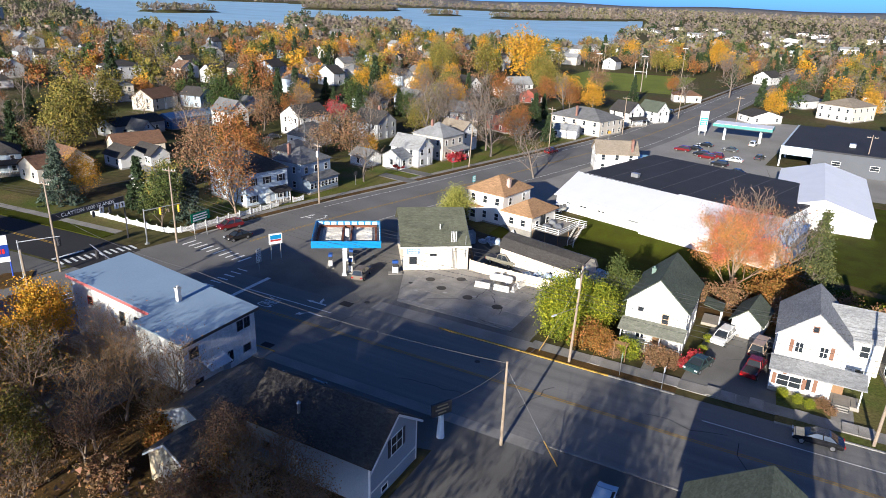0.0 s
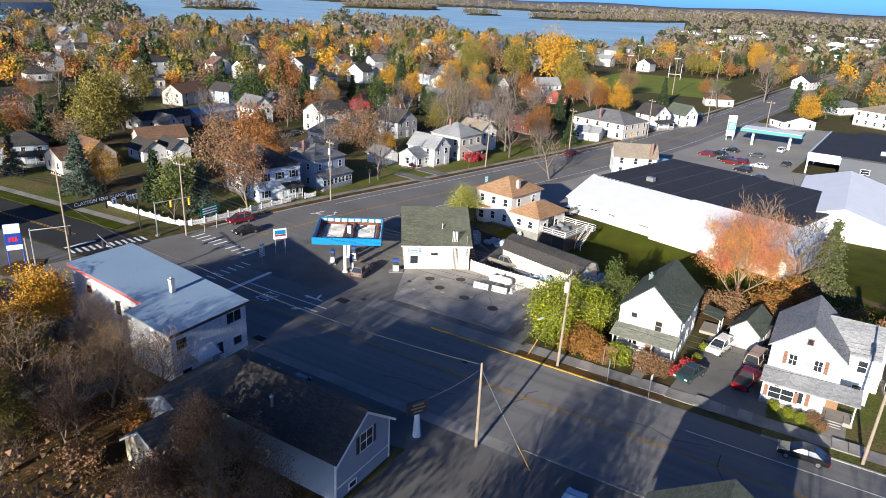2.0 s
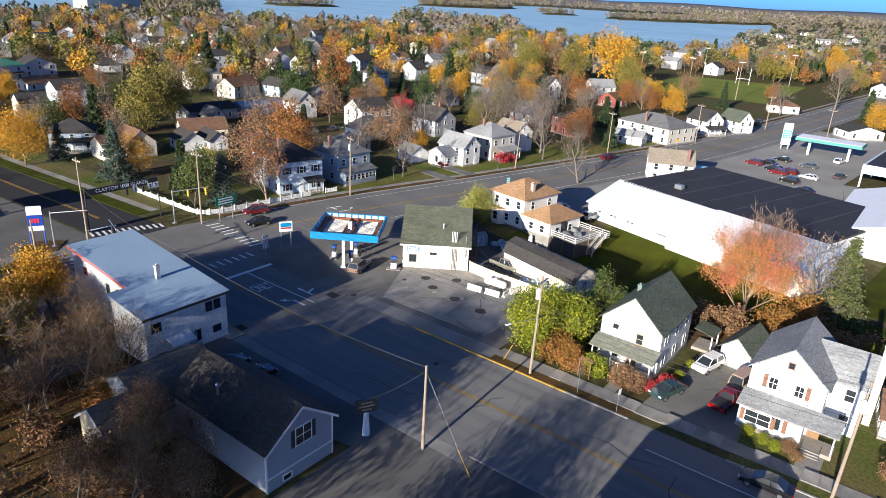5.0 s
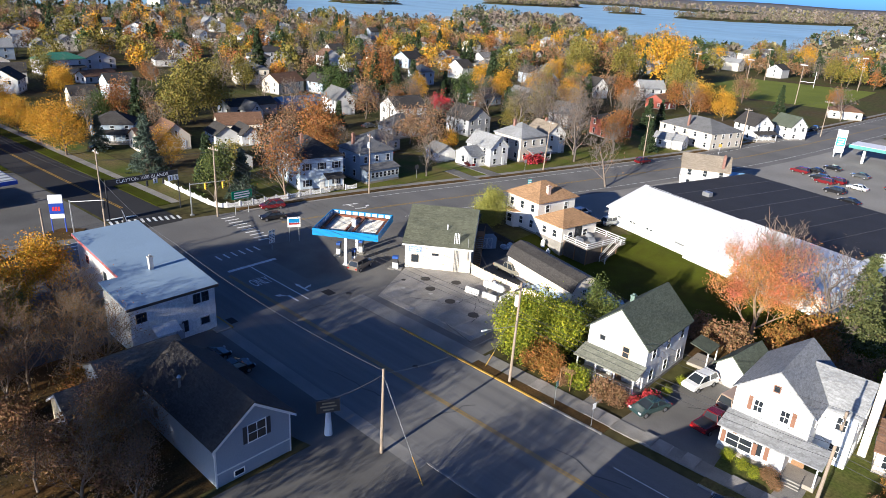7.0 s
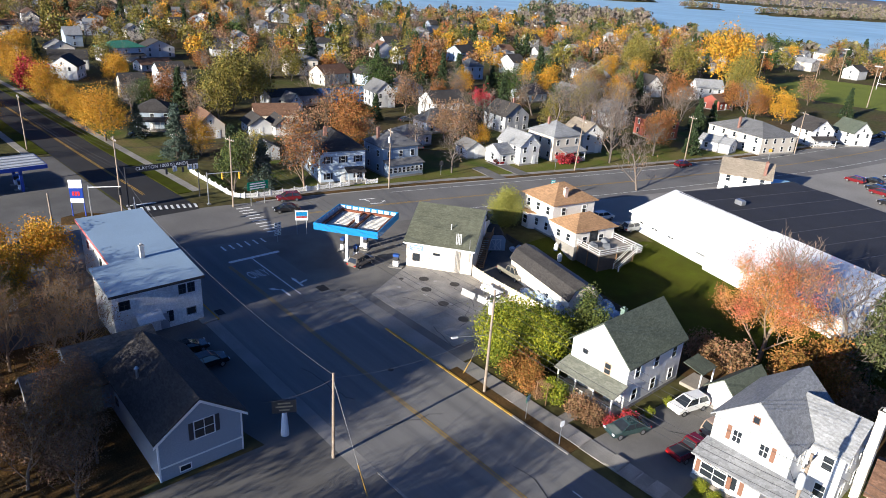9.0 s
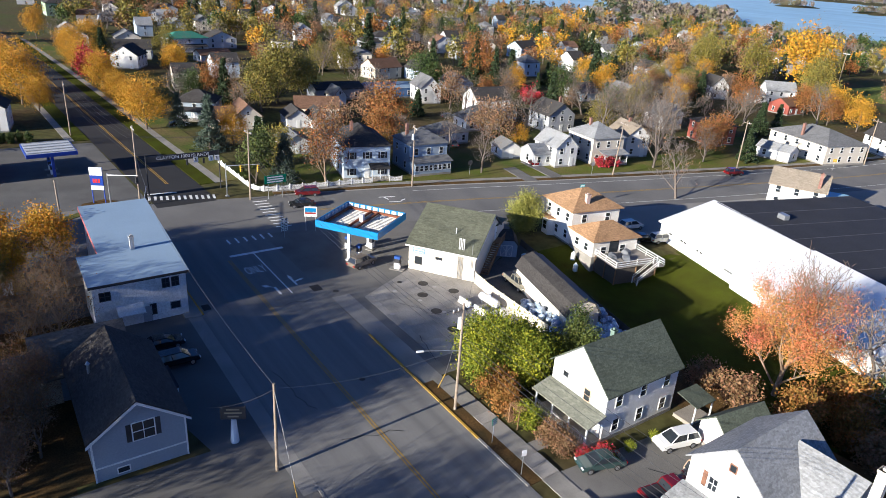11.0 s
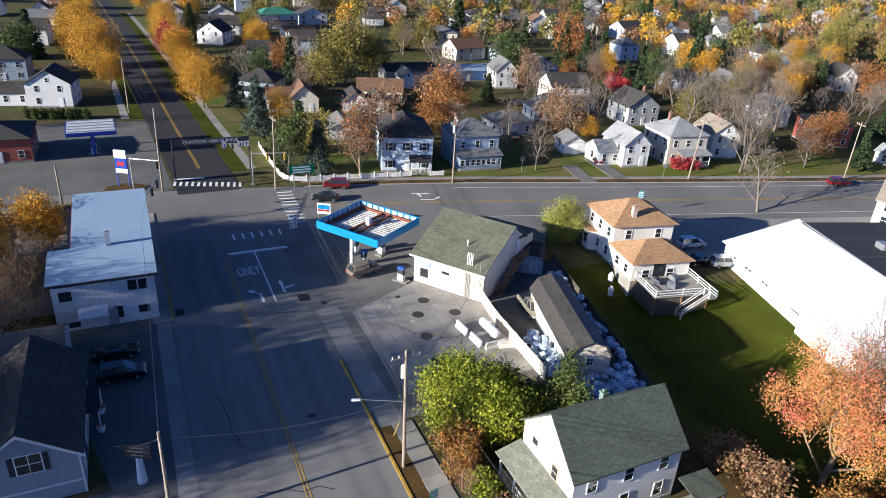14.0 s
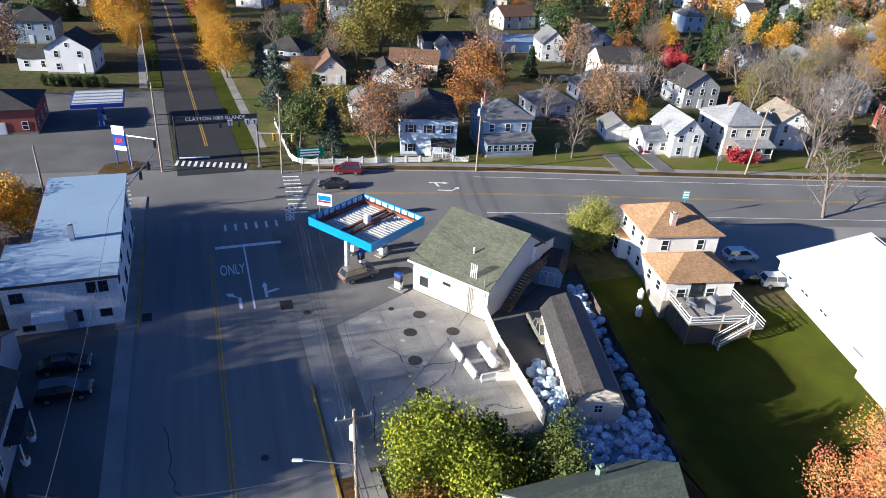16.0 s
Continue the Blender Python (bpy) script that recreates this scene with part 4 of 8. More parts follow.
for x0, x1, y0, y1 in ((-4.6, 4.6, -4.6, -4.2), (-4.6, 4.6, 4.2, 4.6), (-4.65, -4.3, -4.2, 4.2), (4.3, 4.65, -4.2, 4.2), (-0.75, -0.5, -4.2, 4.2), (0.5, 0.75, -4.2, 4.2)):
    bm = bmesh.new()
    box(bm, x0, x1, y0, y1, 5.3, 5.62 if abs(x0) > 1 or abs(y1 - y0) > 1 else 5.62)
    part("beam", bm, RUST, cn)
bm = bmesh.new()
box(bm, -0.3, 0.3, -0.3, 0.3, 5.3, 6.5)
part("roof_box", bm, PLASTICW, cn)
for x, y in ((-0.4, -3.2), (-0.4, 3.2)):
    bm = bmesh.new()
    box(bm, x - 0.22, x + 0.22, y - 0.22, y + 0.22, 0, 5.1)
    box(bm, x - 0.4, x + 0.4, y - 0.4, y + 0.4, 0, 0.2)
    part("column", bm, mat("painted_column", (0.62, 0.64, 0.68), 0.5, 0.25, 0.8, 6), cn)


def fuel_pump(x, y, rot):
    p = root("fuel_pump", pose(x, y, 0, 0, 0, rot), "blue and white fuel pump on a concrete island", "fuel pump", "fuel pumps")
    for nm, d, m_ in (("body", (-0.45, 0.45, -0.3, 0.3, 0.15, 1.1), PLASTICW), ("display", (-0.4, 0.4, -0.28, 0.28, 1.1, 1.75), DARKTRIM), ("top", (-0.47, 0.47, -0.32, 0.32, 1.75, 2.15), mat("navy_panel", (0.03, 0.08, 0.3), 0.4, 0.1)), ("island", (-1.1, 1.1, -0.6, 0.6, 0, 0.15), CONCRETE)):
        bm = bmesh.new()
        box(bm, *d, bevel=0.02)
        part(nm, bm, m_, p)
    bm = bmesh.new()
    tube(bm, (0.5, -0.2, 0.9), (0.5, 0.2, 1.3), 0.05, n=6)
    part("nozzle", bm, DARKSTEEL, p)


c34, s34 = math.cos(radians(34)), math.sin(radians(34))
for u, v in ((0.6, -2.0), (0.6, 2.2), (-2.6, 0.2)):
    fuel_pump(-58.8 + u * c34 - v * s34, 79.8 + u * s34 + v * c34, 124)
fuel_pump(-50.9, 81.6, 36)

# ---- the white store and its neighbours ----
MARTWALL = banded("white_metal_cladding", (0.75, 0.75, 0.74), 0.3, 0.5, 0.3, 0)
mart = root("store_building", pose(-41.6, 129.9, 0, 0, 0, -17), "long white metal store with a black flat roof", "building")
bm = bmesh.new()
extrude(bm, [(0.4, 0), (14, 0), (14, 4.75), (0.4, 3.05)], 'x', 0, 20)
extrude(bm, [(-0.6, 0), (14, 0), (14, 5.2), (-0.6, 3.2)], 'x', 20, 45)
box(bm, -3, 40, 14, 46, 0, 4.6)
part("wall", bm, MARTWALL, mart)
bm = bmesh.new()
p = [(-0.4, -0.1, 3.05), (20.2, -0.1, 3.05), (20.2, 14.2, 4.9), (-4.6, 14.6, 4.9)]
lo = [bm.verts.new(q) for q in p]
hi = [bm.verts.new((q[0], q[1], q[2] + 0.12)) for q in p]
bm.faces.new(lo)
bm.faces.new(hi)
for i in range(4):
    bm.faces.new((lo[i], lo[(i + 1) % 4], hi[(i + 1) % 4], hi[i]))
part("roof", bm, R_WHITEMETAL, mart)
bm = bmesh.new()
extrude(bm, [(-1.0, 3.16), (14, 5.22), (14, 5.34), (-1.0, 3.28)], 'x', 20.25, 45.3)
part("roof", bm, R_WHITEMETAL, mart)
bm = bmesh.new()
box(bm, -3.2, 40.2, 14.1, 46.2, 4.6, 5.0)
part("flat_roof", bm, R_BLACK, mart)
for k in range(7):
    bm = bmesh.new()
    box(bm, -3 + k * 6, -2.9 + k * 6, 14.3, 46, 5.0, 5.03)
    part("roof_seam", bm, mat("membrane_seam", (0.09, 0.09, 0.1), 0.7, 0.3), mart)
for x in (3.0, 6.2, 7.0, 10.5, 11.2):
    window(mart, x, 0.4, 1.8, 0, 0.8, 0.28, TRIM, 0)
bm = bmesh.new()
box(bm, 17.0, 19.2, 0.3, 0.4, 1.6, 1.9)
part("louvre", bm, STEEL, mart)
door(mart, 24.0, -0.6, 0.1, 0, PLASTICW)
bm = bmesh.new()
box(bm, 5.5, 7.2, 20, 21.2, 5.0, 5.9, bevel=0.05)
part("rooftop_unit", bm, STEEL, mart)
bm = bmesh.new()
box(bm, 2, 21, 46.3, 50.5, 0, 3.6)
box(bm, 1.8, 21.2, 46.3, 50.7, 3.6, 3.85)
part("rear_block", bm, R_BLACK, mart)

wg = root("warehouse", pose(7.7, 146, 0), "white metal warehouse with a low gabled roof", "building")
shell(wg, 18, 39, 3.6, 2.6, 'y', MARTWALL, R_WHITEMETAL, 0.3)
door(wg, 0, 0, 0.05, 0, PLASTICW, 2.4, 2.4)
bd = root("store_building", pose(-3, 206, 0, 0, 0, -4), "large grey store with dark flat roof and blue loading bay", "building")
bm = bmesh.new()
box(bm, 8, 90, 0, 50, 0, 5.6)
part("wall", bm, banded("slate_blue_panels", (0.075, 0.082, 0.095), 0.6, 0.6, 0.3, 0), bd)
bm = bmesh.new()
box(bm, 7.8, 90.2, -0.2, 50.2, 5.6, 6.0)
part("roof", bm, R_BLACK, bd)
bm = bmesh.new()
box(bm, 0, 8, 0, 0.5, 3.6, 5.9)
box(bm, 0, 0.5, 0.5, 44, 3.6, 5.9)
part("bay_fascia", bm, PALEBLUE, bd)
bm = bmesh.new()
box(bm, 0.5, 7.9, 0.5, 44, 5.5, 5.8)
part("bay_roof", bm, R_BLACK, bd)
for y in (0.3, 15, 30, 43):
    bm = bmesh.new()
    box(bm, 0.05, 0.45, y, y + 0.4, 0, 3.6)
    part("column", bm, TRIM, bd)
for k in range(6):
    bm = bmesh.new()
    box(bm, 16 + k * 11, 17.6 + k * 11, 10 + (k * 7) % 25, 11.6 + (k * 7) % 25, 6.0, 7.0, bevel=0.05)
    part("rooftop_unit", bm, STEEL, bd)
for k in range(8):
    window(bd, 14 + k * 9, 0, 2.2, 0, 2.0, 1.2, TRIM, 1)
gc = root("fuel_canopy", pose(-15.6, 239.5, 0, 0, 0, -2), "pale green and white fuel canopy over pumps", "canopy")
bm = bmesh.new()
box(bm, -9, 9, -4, 4, 4.6, 5.5)
part("fascia", bm, mat("teal_fascia", (0.07, 0.25, 0.22), 0.5, 0.15), gc)
bm = bmesh.new()
box(bm, -8.8, 8.8, -3.8, 3.8, 5.5, 5.56)
part("roof", bm, PLASTICW, gc)
for x in (-5.5, 5.5):
    bm = bmesh.new()
    box(bm, x - 0.35, x + 0.35, -0.3, 0.3, 0, 4.6)
    part("column", bm, PLASTICW, gc)
py = root("sign_pylon", pose(-28.6, 243, 0, 0, 0, 20), "tall white and green price sign pylon", "sign")
bm = bmesh.new()
box(bm, -1.3, 1.3, -0.3, 0.3, 1.4, 8.2)
part("panel", bm, PLASTICW, py)
bm = bmesh.new()
box(bm, -1.2, 1.2, -0.34, -0.3, 3.4, 6.0)
part("panel", bm, mat("teal_sign", (0.05, 0.3, 0.28), 0.5, 0.1), py)
for x in (-1.0, 1.0):
    bm = bmesh.new()
    box(bm, x - 0.2, x + 0.2, -0.2, 0.2, 0, 1.4)
    part("post", bm, STEEL, py)
bm = bmesh.new()
for k in range(3):
    box(bm, -0.8, 0.8, -0.37, -0.34, 3.8 + k * 0.7, 4.15 + k * 0.7)
part("lettering", bm, PLASTICW, py)

# ---- near houses ----
wh1 = house(-10.75, 78.75, 0, 7.5, 10.8, 5.7, 3.45, 'y', WHITE, R_GREEN, "white clapboard gabled house with dark green roof and porch", cols=0, por=(-3.75, 3.75, 2.2, 2.6, shingle("pale_green_shingles", (0.2, 0.205, 0.165)), 4))
window(wh1, -1.9, 0, 4.6, 0, 0.5, 0.4, DARKTRIM, 0)
window(wh1, 1.2, 0, 3.5, 0, 0.75, 1.25, mat("tan_trim", (0.5, 0.36, 0.24), 0.6, 0.2), 1)
window(wh1, -1.6, 0, 0.9, 0, 0.9, 1.4)
door(wh1, 0.6, 0, 0.45, 0, WOODB)
chimney(wh1, -2.0, 6.5, 6.8, 8.2, 0.5, mat("green_flue", (0.14, 0.2, 0.17), 0.7, 0.2))
wh2 = house(6.6, 77.9, 0, 7.2, 9.5, 6.3, 3.1, 'y', WHITE, R_LIGHT, "white clapboard house with light grey roof and brown shutters", cols=0, por=(-3.6, 5.6, 2.4, 2.7, R_LIGHT, 4, None, 0.0, 0.7, False), wing=(4.2, 3.5, 5.0, 6.5, 6.0, 2.4, 'x'))
bm = bmesh.new()
box(bm, -3.55, 2.6, -2.25, -0.02, 0.45, 2.8)
part("porch_wall", bm, WHITE, wh2)
window(wh2, -0.6, -2.25, 1.1, 0, 2.3, 1.3, TRIM, 0)
for x in (-1.2, 0.0):
    bm = bmesh.new()
    box(bm, x - 0.04, x + 0.04, -2.31, -2.26, 1.1, 2.4)
    part("mullion", bm, TRIM, wh2)
for x, y, z, h in ((-2.15, -2.25, 1.0, 1.5), (1.0, -2.25, 1.0, 1.5), (-2.05, 0, 4.25, 1.5), (2.05, 0, 4.25, 1.5)):
    bm = bmesh.new()
    box(bm, x - 0.2, x + 0.2, y - 0.06, y, z, z + h)
    for k in range(8):
        box(bm, x - 0.16, x + 0.16, y - 0.075, y - 0.06, z + h * (k + 0.15) / 8, z + h * (k + 0.75) / 8)
    part("shutter", bm, BROWNTRIM, wh2)
for x in (-1.25, 1.25):
    window(wh2, x, 0, 4.35, 0, 0.75, 1.2, TRIM, 2)
window(wh2, 0, 0, 7.2, 0, 0.5, 0.6, BROWNTRIM, 0)
door(wh2, 3.4, -0.02, 0.45, 0, WOODB)
bm = bmesh.new()
for k in range(3):
    box(bm, 2.9, 4.6, -2.4 - 0.3 * (3 - k), -2.4, 0, 0.15 * (k + 1))
part("steps", bm, CONCRETE, wh2)
bm = bmesh.new()
for x in (2.9, 4.6):
    tube(bm, (x, -3.2, 0), (x, -3.2, 1.0), 0.025)
    tube(bm, (x, -3.2, 1.0), (x, -2.4, 1.35), 0.025)
part("handrail", bm, DARKSTEEL, wh2)
sheet("garden_path", [(9.5, 72.3), (11.2, 72.3), (11.2, 74.7), (9.5, 74.7)], 0.04, CONCRETE, "grey concrete path to the porch steps", "path")
bk = house(3.7, 45.2, 180, 10.6, 12, 6.2, 3.6, 'y', WHITE, R_GREEN, "tall gabled house with a mossy green-grey roof", cols=3)
gar = house(-0.6, 87.6, -8, 3.6, 6, 2.5, 1.6, 'y', WHITE, R_GREEN, "small white garage with dark green roof", storeys=1, cols=1, category="garage", name="garage")
oh = root("house", pose(-50.3, 113.3, 0, 0, 0, -10.6), "two-storey pale grey house with orange-brown hip roofs", "house")
OHW = banded("warm_white_siding", (0.66, 0.63, 0.58), 0.18, 0.6, 0.5)
shell(oh, 8.4, 9.6, 5.95, 2.6, 'hip', OHW, R_ORANGE, 0.5)
shell(oh, 6.4, 8.8, 3.2, 2.0, 'hip', OHW, R_ORANGE, 0.5, (7.4, 0.1))
fenestrate(oh, 8.4, 9.6, 5.95, 2, 'hip', 2.6, 3, doorway=False)
bm = bmesh.new()
extrude(bm, [(-3.6, 0.0), (-2.9, -1.1), (-1.1, -1.1), (-0.4, 0.0)], 'z', 0, 3.0)
part("bay", bm, OHW, oh)
window(oh, -2.0, -1.1, 0.9, 0, 1.1, 1.5)
bm = bmesh.new()
extrude(bm, [(-3.8, 0.0), (-3.0, -1.3), (-1.0, -1.3), (-0.2, 0.0)], 'z', 3.0, 3.15)
part("bay_roof", bm, R_ORANGE, oh)
for y in (2.2, 6.0):
    window(oh, 10.6, y, 0.9, 90, 1.0, 1.2)
door(oh, 10.6, 4.2, 0.9, 90, GLASS, 1.6, 2.0)
window(oh, 6.2, 0.1, 1.1, 0, 0.9, 1.2)
window(oh, 8.8, 0.1, 1.1, 0, 0.9, 1.2)
bm = bmesh.new()
box(bm, -4.25, 4.25, -0.03, 9.63, -2.2, 0.3)
box(bm, 4.3, 10.65, 0.05, 8.95, -2.2, 0.5)
part("foundation", bm, CONCRETE, oh)
chimney(oh, 3.0, 3.4, 6.3, 8.5, 0.65, mat("pinkish_brick", (0.5, 0.36, 0.3), 0.9, 0.3, 2, 10, 0.2))
dk = root("deck", pose(-40.2, 111.8, 0, 0, 0, -10.6), "raised grey timber deck with white railings and stairs", "deck")
bm = bmesh.new()
box(bm, 0.3, 6.0, 0.2, 8.6, 0.85, 0.98)
part("floor", bm, WOOD, dk)
for x0, x1, y0, y1 in ((0.5, 5.7, 0.5, 0.56), (5.64, 5.7, 0.56, 8.3), (0.5, 5.64, 8.24, 8.3)):
    bm = bmesh.new()
    box(bm, x0, x1, y0, y1, -2.05, 0.8)
    part("skirt", bm, WOODD, dk, "dark boarding under the deck")
for x, y, a in ((1.6, 5.6, 20), (3.6, 4.0, -30), (2.2, 2.4, 60)):
    ch = root("garden_furniture", dk.matrix_basis @ pose(x, y, 0.98, 0, 0, a), "grey covered garden furniture on the deck", "garden furniture", "deck furniture")
    bm = bmesh.new()
    extrude(bm, [(-0.7, 0.0), (0.7, 0.0), (0.62, 0.45), (0.2, 0.72), (-0.35, 0.8), (-0.62, 0.5)], 'y', -0.55, 0.55)
    bmesh.ops.bevel(bm, geom=list(bm.edges), offset=0.08, segments=2, affect='EDGES')
    part("cover", bm, mat("grey_cover", (0.16, 0.17, 0.19), 0.7, 0.3, 1.5, 6, 0.3), ch)
for x in (0.4, 3.1, 5.8):
    for y in (0.4, 4.4, 8.4):
        bm = bmesh.new()
        box(bm, x - 0.07, x + 0.07, y - 0.07, y + 0.07, -2.1, 0.85)
        part("leg", bm, WOODB, dk)
        if x > 5 or y < 1 or y > 8:
            bm = bmesh.new()
            box(bm, x - 0.06, x + 0.06, y - 0.06, y + 0.06, 0.98, 2.0)
            part("post", bm, TRIM, dk)
for x0, x1, y0, y1 in ((0.3, 6, 0.17, 0.23), (5.97, 6.03, 0.2, 7.0), (0.3, 6, 8.57, 8.63)):
    for z in (1.15, 1.5, 1.9):
        bm = bmesh.new()
        box(bm, x0, x1, y0, y1, z, z + 0.09)
        part("rail", bm, TRIM, dk)
bm = bmesh.new()
box(bm, 6.02, 7.3, 7.4, 8.6, 0.85, 0.98)
part("landing", bm, WOOD, dk)
for k in range(13):
    bm = bmesh.new()
    box(bm, 6.2, 7.2, 7.1 - k * 0.28, 7.38 - k * 0.28, 0.68 - k * 0.19, 0.74 - k * 0.19)
    part("tread", bm, WOOD, dk)
for x in (6.1, 7.3):
    for dz in (0.0, 0.45):
        bm = bmesh.new()
        extrude(bm, [(7.4, 1.4 + dz), (3.8, -1.05 + dz), (3.8, -0.95 + dz), (7.4, 1.5 + dz)], 'x', x - 0.03, x + 0.03)
        part("stair_rail", bm, TRIM, dk)
    for y, z in ((7.4, 0.95), (3.8, -1.9)):
        bm = bmesh.new()
        box(bm, x - 0.06, x + 0.06, y - 0.06, y + 0.06, z, z + 1.1)
        part("post", bm, TRIM, dk)
for z in (1.15, 1.5, 1.9):
    bm = bmesh.new()
    box(bm, 6.03, 7.3, 8.57, 8.63, z, z + 0.09)
    part("rail", bm, TRIM, dk)

